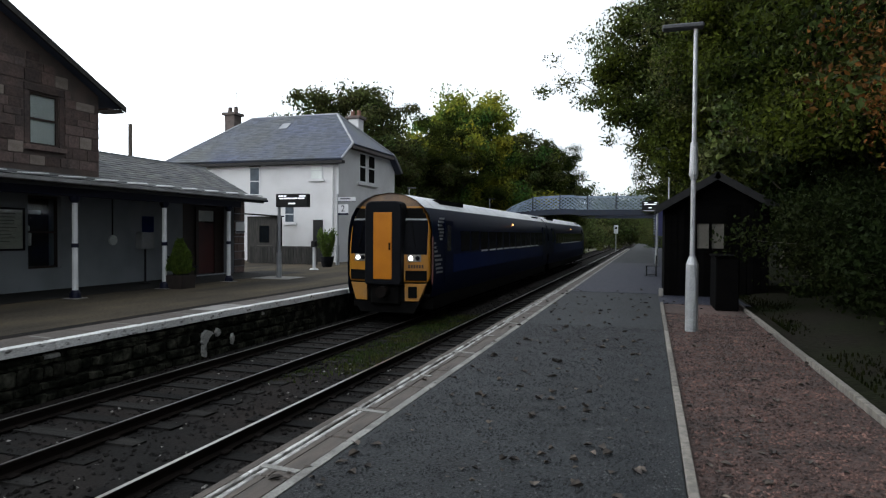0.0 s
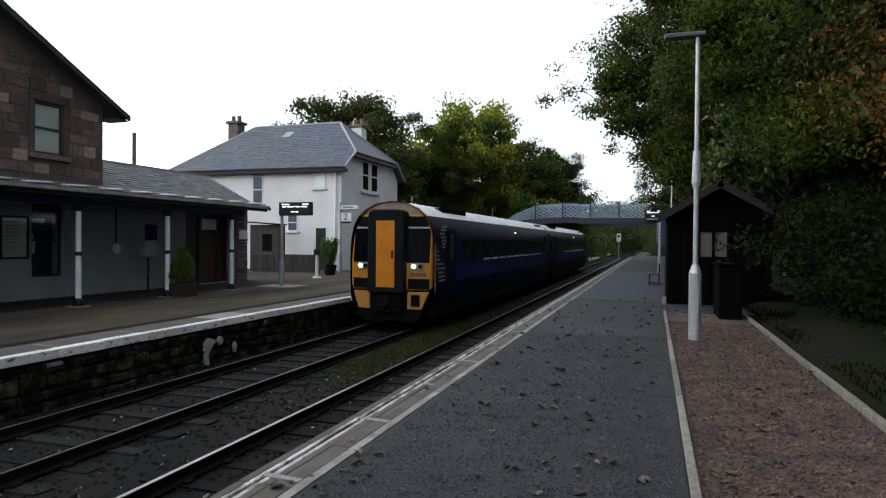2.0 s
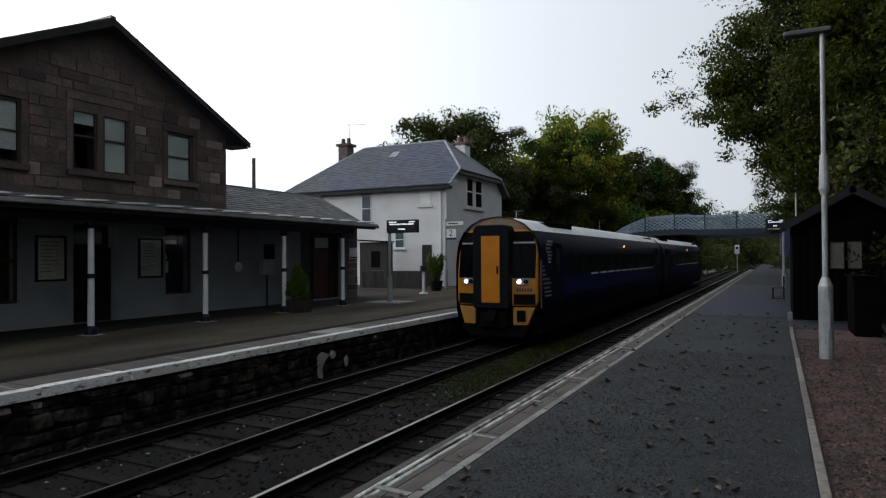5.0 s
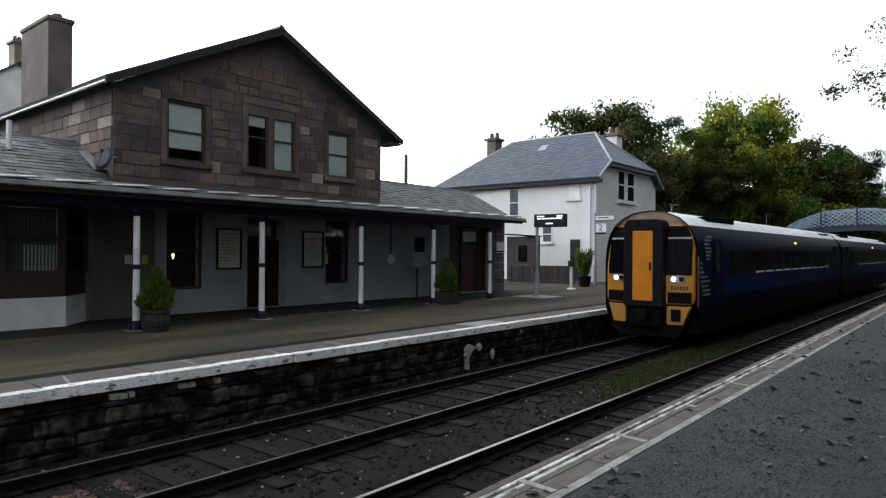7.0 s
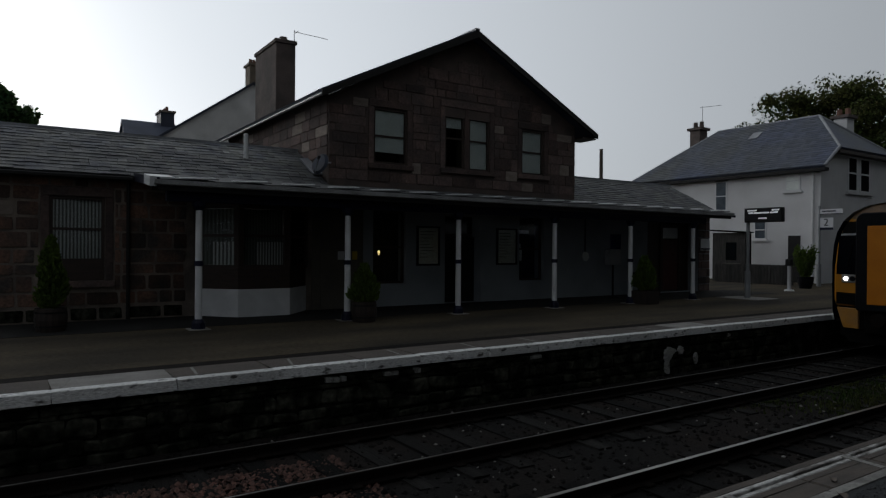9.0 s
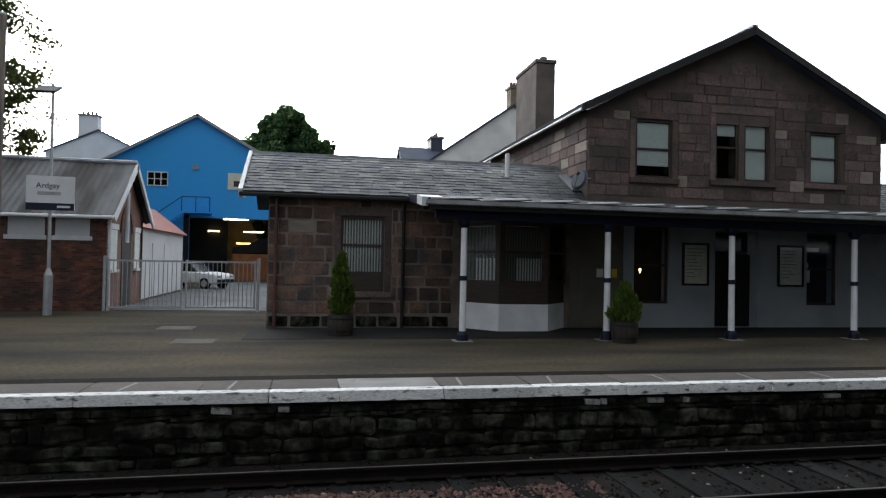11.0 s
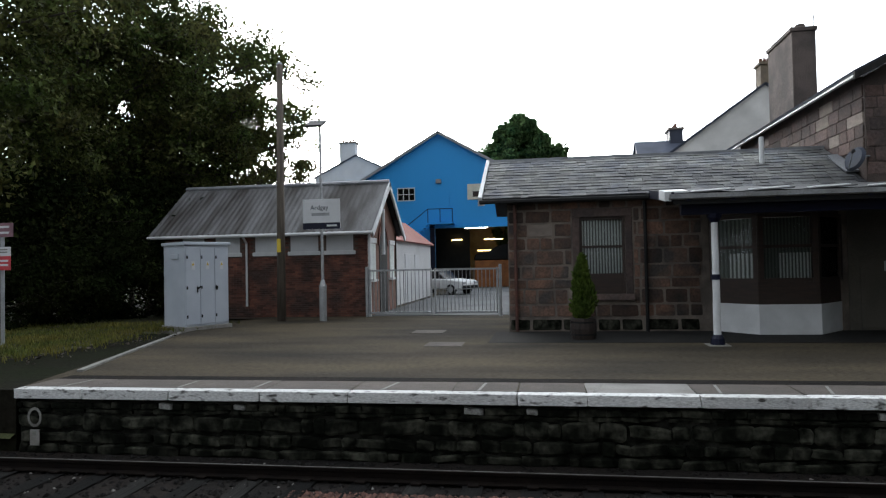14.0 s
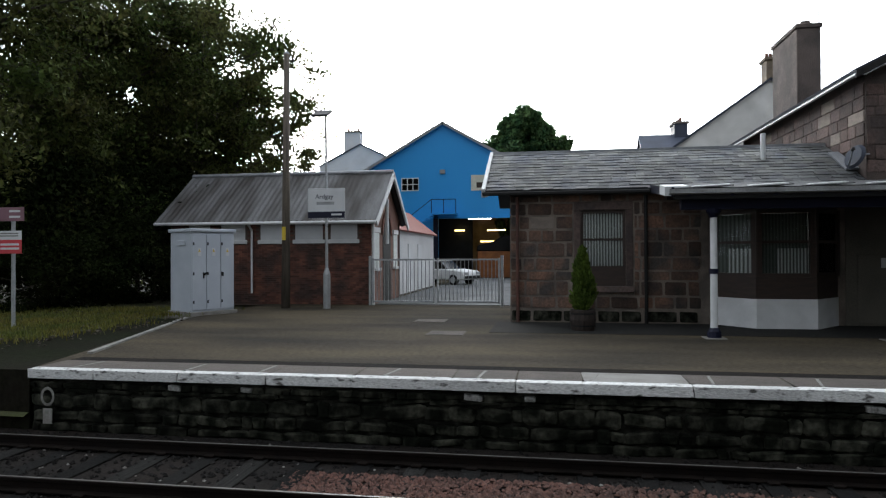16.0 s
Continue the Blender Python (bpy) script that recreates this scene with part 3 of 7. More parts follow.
def far_edge():
    wall = thing("platform_wall", (0, 0, 0), "blackened rubble stone face of the opposite platform", "platform wall", kind="structure")
    part("core", box(B(), FAR_EDGE - 0.5, -8.4, BED - 0.3, FAR_EDGE - 0.06, 72, -0.16), "mortar", wall)
    kinds = [unit_block("stone", "wall_stone", s, 0.11, 0.16) for s in range(8)]
    courses(wall, FAR_EDGE - 0.062, -8.4, 17.0, BED - 0.02, -0.29, kinds, high=(0.12, 0.3), wide=(0.16, 0.6), deep=0.13, joint=0.01, seed=3, tilt=0.12)
    pale = [unit_block("stone", m, s, 0.07, 0.1) for s, m in enumerate(("wall_stone", "wall_stone", "limewash", "wall_stone", "wall_stone", "wall_stone", "wall_stone"))]
    courses(wall, FAR_EDGE - 0.045, -8.4, 17.0, -0.3, -0.17, pale, high=(0.07, 0.13), wide=(0.1, 0.38), deep=0.12, joint=0.01, seed=5, tilt=0.1)
    cop = thing("platform_edge_far", (0, 0, 0), "coping stones with flaking white paint on the edge", "platform edge", kind="structure")
    rng, y = random.Random(9), -8.45
    top = [unit_block("coping_stone", "coping", s, 0.012, 0.04) for s in range(4)]
    back = [unit_block("paver", "slab", s, 0.008, 0.02) for s in range(3)]
    pale = unit_block("paver", "pale_slab", 4, 0.008, 0.02)
    while y < 70:
        l = rng.uniform(0.9, 1.5) if y < 30 else 3.0
        block(rng.choice(top), "coping_stone", cop, FAR_EDGE - 0.05 + rng.uniform(-0.02, 0.02), y + l / 2, -0.07, 0.2, l - 0.015, 0.15)
        block(pale if 0.2 < y < 1.4 or 12.2 < y < 13.4 else rng.choice(back), "paver", cop, FAR_EDGE - 0.51, y + l / 2, -0.022, 0.7, l - 0.02, 0.05)
        y += l
    part("dark_margin", box(B(), FAR_EDGE - 1.2, -8.4, -0.03, FAR_EDGE - 0.87, 60, 0.002), "ballast_bed", cop, "dark asphalt margin behind the pavers")
    line = finish(box(B(), -0.3, -0.02, -0.01, 0.3, 0.02, 0.008), "joint_line", "line_paint")
    for y in np.arange(-7.6, 30, 1.6):
        block(line, "joint_line", cop, FAR_EDGE - 0.48, float(y) + rng.uniform(-0.3, 0.3), 0, 1, 1, 1, rng.uniform(-0.25, 0.0))
    # old limewash clinging to the face
    lw = thing("limewash_patch", (FAR_EDGE + 0.075, 12.2, -0.6), "worn white limewash patch on the platform face", "paint patch")
    for y, z, w, h in ((-0.3, 0.08, 0.3, 0.34), (-0.34, -0.2, 0.17, 0.34), (-0.2, 0.16, 0.34, 0.16), (0.14, 0.14, 0.16, 0.2), (0.68, -0.08, 0.11, 0.26)):
        n = 17
        pts = [(y + w / 2 * math.cos(k * math.tau / n) * rng.uniform(0.55, 1.15), z + h / 2 * math.sin(k * math.tau / n) * rng.uniform(0.6, 1.15)) for k in range(n)]
        part("flake", prism(B(), pts, -0.08, rng.uniform(-0.012, -0.002), "x"), "limewash", lw)
    # painted end marks on the wall
    me = thing("wall_mark", pose(FAR_EDGE + 0.06, -8.05, -0.42, 90, 0, 90), "faded white ring painted on the platform face", "painted mark")
    ringm = B()
    for k in range(20):
        a, b = k * math.tau / 20, (k + 1) * math.tau / 20
        prism(ringm, [(0.12 * math.cos(a), 0.15 * math.sin(a)), (0.12 * math.cos(b), 0.15 * math.sin(b)), (0.085 * math.cos(b), 0.11 * math.sin(b)), (0.085 * math.cos(a), 0.11 * math.sin(a))], 0, 0.006, "z")
    part("ring", ringm, "line_paint", me)
    plate = thing("wall_plate", (FAR_EDGE + 0.05, -8.05, -0.72), "small white plate on the platform face", "plate")
    part("plate", box(B(), 0, -0.08, -0.13, 0.02, 0.08, 0.11), "pale_slab", plate, bevel=0.004)
    part("printed_bar", box(B(), 0.02, -0.03, 0.03, 0.024, 0.03, 0.09), "print_grey", plate)


far_edge()

TRACKS = ((-8.12, -6.52), (-4.78, -3.27))


def track(rails, label):
    th = thing("railway_track", (0, 0, 0), label, "railway track", "tracks", "structure")
    rng = random.Random(int(rails[0] * 7))
    for x in rails:
        bm = B()
        y = -40.0
        prism(bm, [(x - 0.036, RAIL), (x + 0.036, RAIL), (x + 0.036, RAIL - 0.03), (x + 0.01, RAIL - 0.045), (x + 0.01, RAIL - 0.12), (x + 0.07, RAIL - 0.14), (x + 0.07, RAIL - 0.153),
                   (x - 0.07, RAIL - 0.153), (x - 0.07, RAIL - 0.14), (x - 0.01, RAIL - 0.12), (x - 0.01, RAIL - 0.045), (x - 0.036, RAIL - 0.03)], -40, 160, "y")
        r = part("rail", bm, "rail_rust", th)
        w = 0.026 if x > -5 else 0.016
        part("running_surface", box(B(), x - w, -40, RAIL - 0.02, x + w, 160, RAIL + 0.003), "rail" if x > -5 else "rail_dull", r, "worn bright top of the rail")
    mid = sum(rails) / 2
    kinds = [unit_block("sleeper", "sleeper", s, 0.012, 0.03) for s in range(4)]
    chair = finish(box(B(), -0.1, -0.07, 0, 0.1, 0.07, 0.035), "rail_chair", "rail_rust", 0.01)
    y = -12.0
    while y < 66:
        s = block(rng.choice(kinds), "sleeper", th, mid + rng.uniform(-0.03, 0.03), y, RAIL - 0.225 + rng.uniform(-0.012, 0.006), 2.55, 0.25, 0.13, rng.uniform(-0.012, 0.012))
        if y < 26:
            for x in rails:
                block(chair, "rail_chair", th, x, y, RAIL - 0.163, 1.3, 1, 1)
        y += 0.72


track(TRACKS[0], "rusty rails on weathered timber sleepers beside the far platform")
track(TRACKS[1], "shiny-topped rails on timber sleepers beside the near platform")


def scatter_stones(name, n, area, size, material, label, seed, lift=None):
    """Loose stones: squashed irregular octahedra, all in one mesh."""
    rng = np.random.default_rng(seed)
    x, y = rng.uniform(area[0], area[1], n), area[2] + (area[3] - area[2]) * rng.random(n) ** 1.4
    s = rng.uniform(size[0], size[1], n)
    z = BED + (lift(x, y) if lift else 0) + s * 0.2
    base = np.array([(1, 0, 0), (0, 1, 0), (-1, 0, 0), (0, -1, 0), (0, 0, 0.7), (0, 0, -0.7)])
    ang = rng.uniform(0, math.tau, n)
    c, sn = np.cos(ang), np.sin(ang)
    v = base[None] * s[:, None, None] * rng.uniform(0.55, 1.15, (n, 6, 3))
    vx, vy = v[..., 0] * c[:, None] - v[..., 1] * sn[:, None], v[..., 0] * sn[:, None] + v[..., 1] * c[:, None]
    verts = np.stack([vx + x[:, None], vy + y[:, None], v[..., 2] + z[:, None]], -1).reshape(-1, 3)
    f = ((0, 1, 4), (1, 2, 4), (2, 3, 4), (3, 0, 4), (1, 0, 5), (2, 1, 5), (3, 2, 5), (0, 3, 5))
    faces = [tuple(6 * k + i for i in t) for k in range(n) for t in f]
    return tagged(bulk(name, verts, faces, material), label, "ballast", kind="stuff")


scatter_stones("ballast_stones", 15000, (FAR_EDGE + 0.05, NEAR_EDGE - 0.02, -10, 34), (0.018, 0.055), "ballast", "loose dark ballast stones between the sleepers", 2)
scatter_stones("red_ballast_stones", 9000, (-7.7, -5.2, -3.4, 3.4), (0.02, 0.05), "red_ballast", "heap of fresh reddish ballast between the rails", 3,
               lambda x, y: 0.24 * np.exp(-((x + 6.0) / 1.1) ** 2 - ((y + 0.3) / 1.9) ** 2))


def grit(name, n, area, size, z, material, label, seed):
    ob = scatter_stones(name, n, area, size, material, label, seed, lambda x, y: z - BED)
    return ob


grit("platform_grit", 26000, (-2.05, 0.55, 2.4, 13), (0.006, 0.016), 0.0, "chips", "pale grit and chippings on the asphalt", 21)
grit("gravel_stones", 18000, (0.68, 2.44, 2.6, 16), (0.008, 0.026), -0.02, "gravel_chips", "loose pinkish gravel stones", 22)


grit("trackside_litter", 800, (-8.85, -3.0, -8, 18), (0.008, 0.038), BED, "pale_slab", "pale chips and litter along the platform foot", 23)


def blades(name, n, region, high, material, label, seed, wide=0.012):
    """Grass: bent blades, two triangles each; region gives x, y, z for each."""
    rng = np.random.default_rng(seed)
    p = region(rng, n)
    a, h = rng.uniform(0, math.tau, n), high * rng.uniform(0.4, 1.3, n)
    lean = rng.uniform(0.1, 0.7, n)
    d = np.stack([np.cos(a), np.sin(a), np.zeros(n)], -1)
    side = np.stack([-np.sin(a), np.cos(a), np.zeros(n)], -1) * wide
    mid = p + d * (h * lean * 0.35)[:, None] + np.array([0, 0, 1.0]) * (h * 0.6)[:, None]
    tip = p + d * (h * lean)[:, None] + np.array([0, 0, 1.0]) * h[:, None]
    verts = np.stack([p - side, p + side, mid + side * 0.7, mid - side * 0.7, tip], 1).reshape(-1, 3)
    faces = [f for k in range(n) for f in ((5 * k, 5 * k + 1, 5 * k + 2, 5 * k + 3), (5 * k + 3, 5 * k + 2, 5 * k + 4))]
    return tagged(bulk(name, verts, faces, material), label, "grass", kind="stuff")


def clumped(x0, x1, y0, y1, z, k=60, spread=0.35):
    def region(rng, n):
        c = np.stack([rng.uniform(x0, x1, k), rng.uniform(y0, y1, k)], -1)
        q = c[rng.integers(0, k, n)] + rng.normal(0, spread, (n, 2))
        q[:, 0] = np.clip(q[:, 0], x0, x1)
        return np.concatenate([q, np.full((n, 1), z)], -1)
    return region


blades("track_grass", 7500, clumped(-6.3, -5.0, 11.0, 21, BED, 40, 0.35), 0.065, "track_moss", "low grass and moss growing between the tracks", 5)
blades("verge_grass", 30000, clumped(-20, -11.5, -20, -11.1, 0.0, 120, 0.5), 0.12, "grass", "damp unmown grass with fallen yellow leaves", 6)
blades("bank_grass", 16000, clumped(2.75, 6.5, 3, 22, 0.04, 170, 0.4), 0.07, "grass_shaded", "rank grass along the bank, coloured dark for shade", 7, 0.014)


def leaf_litter(name, n, area, z, size, label, seed):
    rng = np.random.default_rng(seed)
    x, y = rng.uniform(area[0], area[1], n), area[2] + (area[3] - area[2]) * rng.random(n) ** 1.3
    ang, s = rng.uniform(0, math.tau, n), rng.uniform(*size, n)
    verts, faces = [], []
    shape = ((0, -1.0), (0.75, -0.25), (0.5, 0.55), (0, 1.0), (-0.55, 0.5), (-0.7, -0.3))
    for k in range(n):
        c, sn = math.cos(ang[k]), math.sin(ang[k])
        curl = rng.uniform(0.2, 1.1)
        i = len(verts)
        verts.append((x[k], y[k], z + 0.006))
        for u, v in shape:
            u, v = u * rng.uniform(0.6, 1.1) * s[k], v * rng.uniform(0.7, 1.1) * s[k]
            verts.append((x[k] + u * c - v * sn, y[k] + u * sn + v * c, z + 0.006 + curl * abs(u) + rng.uniform(0, 0.25) * s[k]))
        faces += [(i, i + 1 + j, i + 1 + (j + 1) % 6) for j in range(6)]
    return tagged(bulk(name, verts, faces, "dead_leaf"), label, "leaves", kind="stuff")


leaf_litter("fallen_leaves", 340, (-2.3, 0.4, 2.8, 22), 0.0, (0.022, 0.066), "curled brown leaves scattered on the asphalt", 3)
leaf_litter("gravel_leaves", 280, (0.55, 2.6, 3.0, 20), -0.015, (0.02, 0.055), "curled brown leaves scattered on the gravel", 4)
leaf_litter("verge_leaves", 700, (-20, -10.5, -16, -10.0), 0.02, (0.03, 0.07), "yellow and brown leaves lying in the grass", 5)

# ---- station building ----
W = -17.2


def sash(parent, y0, y1, z0, z1, x, lower="net", upper="net", panel=0.0, frame_mat="brown_wood", room=True):
    """A sash window in an opening of a wall that looks along +x: frame, two sashes, panes, what hangs behind."""
    win = new("window")
    win.parent = parent
    zb = z0 + panel
    fr = B()
    for a, b, c, d in ((y0, y0 + 0.07, z0, z1), (y1 - 0.07, y1, z0, z1), (y0 + 0.07, y1 - 0.07, z1 - 0.08, z1), (y0 + 0.07, y1 - 0.07, z0, zb + 0.07)):
        box(fr, x - 0.10, a, c, x - 0.02, b, d)
    part("frame", fr, frame_mat, win, bevel=0.006)
    mid = (zb + z1) / 2
    box_rail = box(B(), x - 0.09, y0 + 0.07, mid - 0.03, x - 0.045, y1 - 0.07, mid + 0.03)
    part("meeting_rail", box_rail, frame_mat, win, bevel=0.005)
    for a, b in ((zb + 0.07, mid - 0.03), (mid + 0.03, z1 - 0.08)):
        p = part("pane", box(B(), x - 0.075, y0 + 0.07, a, x - 0.07, y1 - 0.07, b), "glass", win)
        p.visible_shadow = False
    for a, b, m in ((zb + 0.07, mid, lower), (mid, z1 - 0.08, upper)):
        if m == "half":
            m, a = "net", b - 0.62 * (b - a)
        if m:
            part("blind" if m == "blind" else "curtain", box(B(), x - 0.11, y0 + 0.06, a, x - 0.102, y1 - 0.06, b), m, win)
    # added dark sheet stands in for the unlit room behind the panes
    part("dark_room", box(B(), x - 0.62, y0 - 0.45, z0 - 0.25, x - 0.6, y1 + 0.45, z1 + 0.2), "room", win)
    return win


def station():
    st = thing("station_building", (0, 0, 0), "brown sandstone station building with a two-storey gable and slate-roofed wings", "building")
    holes = [(0.59, 1.73, 0.95, 2.93), (4.1, 6.3, 0.0, 2.95), (8.9, 10.04, 0.68, 2.9), (11.48, 12.9, 0.0, 2.84), (14.58, 15.72, 0.66, 2.86), (21.3, 24.6, 0.0, 2.95)]
    up = [(8.89, 10.05, 4.3, 6.0), (11.45, 12.22, 4.33, 6.31), (12.4, 13.25, 4.33, 6.28), (14.65, 15.68, 4.36, 5.94)]
    part("wing_wall", slabs(B(), W - 0.5, W, -1.25, 7.45, -0.05, 3.45, holes[:2]), "pale_joint", st)
    part("ground_wall", slabs(B(), W - 0.5, W, 7.45, 17.2, -0.05, 3.4, holes[2:5]), "grey_paint", st, "pale grey painted wall")
    part("upper_wall", slabs(B(), W - 0.5, W, 7.45, 17.2, 3.4, 6.0, up), "sand_joint", st)
    part("gable", prism(B(), [(7.45, 6.0), (17.2, 6.0), (17.2, 6.28), (12.4, 8.68), (7.45, 6.15)], W - 0.5, W, "x"), "sand_joint", st)
    part("right_wall", slabs(B(), W - 0.5, W, 17.2, 25.4, -0.05, 3.4, [holes[5]]), "grey_paint", st)
    for y0, y1, z1 in ((-1.25, -0.8, 3.45), (24.9, 25.4, 3.4)):
        b = B()
        box(b, W - 4.9, y0, -0.05, W - 0.5, y1, z1)
        prism(b, [(W - 4.9, z1), (W, z1), (-19.6, 4.68)], y0, y1, "y")
        part("end_wall", b, "sand_joint", st)
    b = B()
    box(b, -27.5, 7.45, -0.05, W - 0.5, 7.9, 6.27)
    box(b, -27.5, 16.75, -0.05, W - 0.5, 17.2, 6.05)
    box(b, -27.5, 7.9, -0.05, -27.05, 16.75, 6.05)
    part("side_wall", b, "sand_joint", st)
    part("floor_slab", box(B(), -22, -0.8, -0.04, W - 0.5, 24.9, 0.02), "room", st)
    # window margins: lintels, jambs, sills
    for y0, y1, z0, z1 in (holes[0], up[0], (11.45, 13.25, 4.33, 6.31), up[3]):
        for nm, a, b, c, d, o in (("lintel", y0 - 0.18, y1 + 0.18, z1, z1 + 0.22, 0.03), ("jamb", y0 - 0.18, y0, z0, z1, 0.025), ("jamb", y1, y1 + 0.18, z0, z1, 0.025), ("sill", y0 - 0.2, y1 + 0.2, z0 - 0.16, z0, 0.1)):
            part(nm, box(B(), W - 0.05, a + 0.003, c + 0.003, W + o, b - 0.003, d - 0.003), "sandstone", st, bevel=0.01)
    part("mullion", box(B(), W - 0.3, 12.222, 4.335, W + 0.012, 12.398, 6.305), "sandstone", st, bevel=0.01)
    sash(st, *holes[0], W - 0.03, "blind", "blind", 0.45)
    sash(st, *holes[2], W - 0.12, None, None)
    sash(st, *holes[4], W - 0.12, None, None)
    sash(st, *up[0], W - 0.01, "half", "net")
    sash(st, *up[1], W - 0.01, None, "half")
    sash(st, *up[2], W - 0.01, "net", "net")
    sash(st, *up[3], W - 0.01, "net", "net")
    # dado of the window on the platform and brown part of the wall
    part("wall_panel", box(B(), W, 6.95, 0.0, W + 0.03, 8.55, 3.3), "tan_paint", st, "dull tan painted wall panel")
    part("service_door", box(B(), W + 0.03, 7.2, 0.05, W + 0.07, 8.5, 1.75), "tan_paint", st, "tan boarded service door", 0.012)
    part("notice", box(B(), W + 0.07, 7.72, 1.42, W + 0.085, 7.92, 1.66), "sign_white", st, "small white notice", 0.004)
    part("warning_notice", box(B(), W + 0.07, 8.18, 1.42, W + 0.08, 8.34, 1.66), "sign_yellow", st, "small yellow warning notice")
    # glowing shape added for an orange reflection in the pane, not a lamp
    lamp = part("window_lamp", tube(tube(B(), (W - 0.4, 9.3, 1.55), (W - 0.4, 9.3, 1.62), 0.012, 0.02, 10), (W - 0.4, 9.3, 1.62), (W - 0.4, 9.3, 1.69), 0.04, 0.022, 10), "warm", st, "small glowing shape in place of a reflection in the window")
    part("window_sign", box(B(), W - 0.3, 14.75, 2.3, W - 0.28, 15.25, 2.42), "sign_white", st, "pale shop sign behind the window")
    part("window_ornament", tube(tube(B(), (W - 0.3, 14.85, 1.35), (W - 0.3, 14.85, 1.75), 0.07, 0.08, 12), (W - 0.3, 14.85, 1.75), (W - 0.3, 14.85, 1.95), 0.035, 0.03, 12), "net", st, "white bottle-shaped ornament on the window sill", smooth=True)
    # station door: dark recess with fanlight
    d = part("door", box(B(), W - 0.42, 11.48, 0, W - 0.36, 12.9, 2.15), "black_paint", st, "dark panelled double door")
    for y in (11.6, 12.25):
        for z in (0.2, 1.2):
            part("door_panel", box(B(), W - 0.365, y, z, W - 0.345, y + 0.52, z + 0.8), "black_paint", d, bevel=0.015)
    part("fanlight", box(B(), W - 0.40, 11.55, 2.25, W - 0.39, 12.83, 2.78), "glass_dark", d, "dark fanlight above the door")
    # bay window
    bay = new("bay_window")
    bay.parent = st
    plan = [(W, 3.72), (-16.25, 4.62), (-16.25, 5.97), (W, 6.88)]

    def ring(z0, z1, inset, material, name, label=""):
        part(name, prism(B(), [(W - 0.1, plan[0][1] + inset * 0.6), (plan[1][0] - inset, plan[1][1]), (plan[2][0] - inset, plan[2][1]), (W - 0.1, plan[3][1] - inset * 0.6)], z0, z1, "z"), material, bay, label)
    ring(0.0, 0.7, 0.0, "white_paint", "base", "white-painted rendered base")
    ring(0.7, 1.22, 0.03, "brown_wood", "apron", "dark brown timber panel")
    ring(2.82, 3.3, 0.03, "brown_wood", "head", "dark brown timber head")

    def strip(p, q, u0, u1, off, thick, z0, z1, material, name, label=""):
        """A board along one side of the bay, between two places on it, off metres behind its face."""
        a, d = Vector((*p, 0)), Vector((q[0] - p[0], q[1] - p[1], 0))
        back = Vector((-d.y, d.x, 0)).normalized()
        c = [a + d * u0 + back * off, a + d * u1 + back * off, a + d * u1 + back * (off + thick), a + d * u0 + back * (off + thick)]
        return part(name, prism(B(), [(v.x, v.y) for v in c], z0, z1, "z"), material, bay, label)
    for p, q in zip(plan, plan[1:]):
        run = math.hypot(q[0] - p[0], q[1] - p[1])
        e = 0.14 / run
        for u0, u1 in ((0.0, e), (1 - e, 1.0)):
            strip(p, q, u0, u1, 0.03, 0.12, 1.22, 2.82, "brown_wood", "mullion")
        for z0, z1, off in ((1.22, 1.31, 0.05), (2.02, 2.09, 0.06), (2.74, 2.82, 0.05)):
            strip(p, q, e, 1 - e, off, 0.07, z0, z1, "brown_wood", "rail")
        strip(p, q, e, 1 - e, 0.09, 0.006, 1.31, 2.74, "glass", "pane").visible_shadow = False
        strip(p, q, e + (1 - 2 * e) * 0.35, 1 - e, 0.16, 0.01, 1.31, 1.9, "blind", "blind", "pale vertical blind")
        strip(p, q, e, 1 - e, 0.19, 0.01, 1.31, 2.74, "shaded_blind", "blind", "vertical blind with shade put into its colour")
    # recessed porch with red door
    part("porch_back", slabs(B(), W - 1.7, W - 1.5, 21.3, 24.6, 0, 3.3, []), "sand_joint", st)
    part("porch_side", box(B(), W - 1.5, 21.1, 0, W - 0.5, 21.3, 3.3), "sand_joint", st)
    part("porch_side", box(B(), W - 1.5, 24.6, 0, W - 0.5, 24.8, 3.3), "sand_joint", st)
    rd = part("door", box(B(), W - 0.6, 22.9, 0.05, W - 0.54, 23.95, 2.2), "red_door", st, "dark red panelled door", 0.01)
    part("fanlight", box(B(), W - 0.59, 22.9, 2.25, W - 0.56, 23.95, 2.7), "net", rd, "pale fanlight above the door")
    part("door_frame", slabs(B(), W - 0.65, W - 0.5, 22.75, 24.1, 0, 2.85, [(22.9, 23.95, 0, 2.7)]), "brown_wood", rd)
    part("screen", slabs(B(), W - 0.62, W - 0.56, 21.3, 22.75, 0, 2.95, []), "brown_wood", st)
    part("screen", slabs(B(), W - 0.62, W - 0.56, 24.1, 24.6, 0, 2.95, []), "brown_wood", st)
    # roofs
    for nm, pts in (("gable_roof", [(-16.75, 7.03, 6.2), (-16.75, 12.4, 8.84), (-28.2, 12.4, 8.84), (-28.2, 7.03, 6.2)]),
                    ("gable_roof", [(-16.75, 17.88, 6.05), (-16.75, 12.4, 8.82), (-27.8, 12.4, 8.82), (-27.8, 17.88, 6.05)])):
        part(nm, sheet(B(), pts, 0.12), "slate", st)
    for s in (-1, 1):
        b = B()
        run, low = (5.36, 6.15) if s < 0 else (5.5, 6.0)
        prism(b, [(12.4, 8.79), (12.4 + s * run, low), (12.4 + s * run, low - 0.17), (12.4, 8.57)], -16.78, -16.7, "x")
        part("bargeboard", b, "fence_wood", st, "weathered timber bargeboard")
        e = 12.4 + s * (run - 0.02)
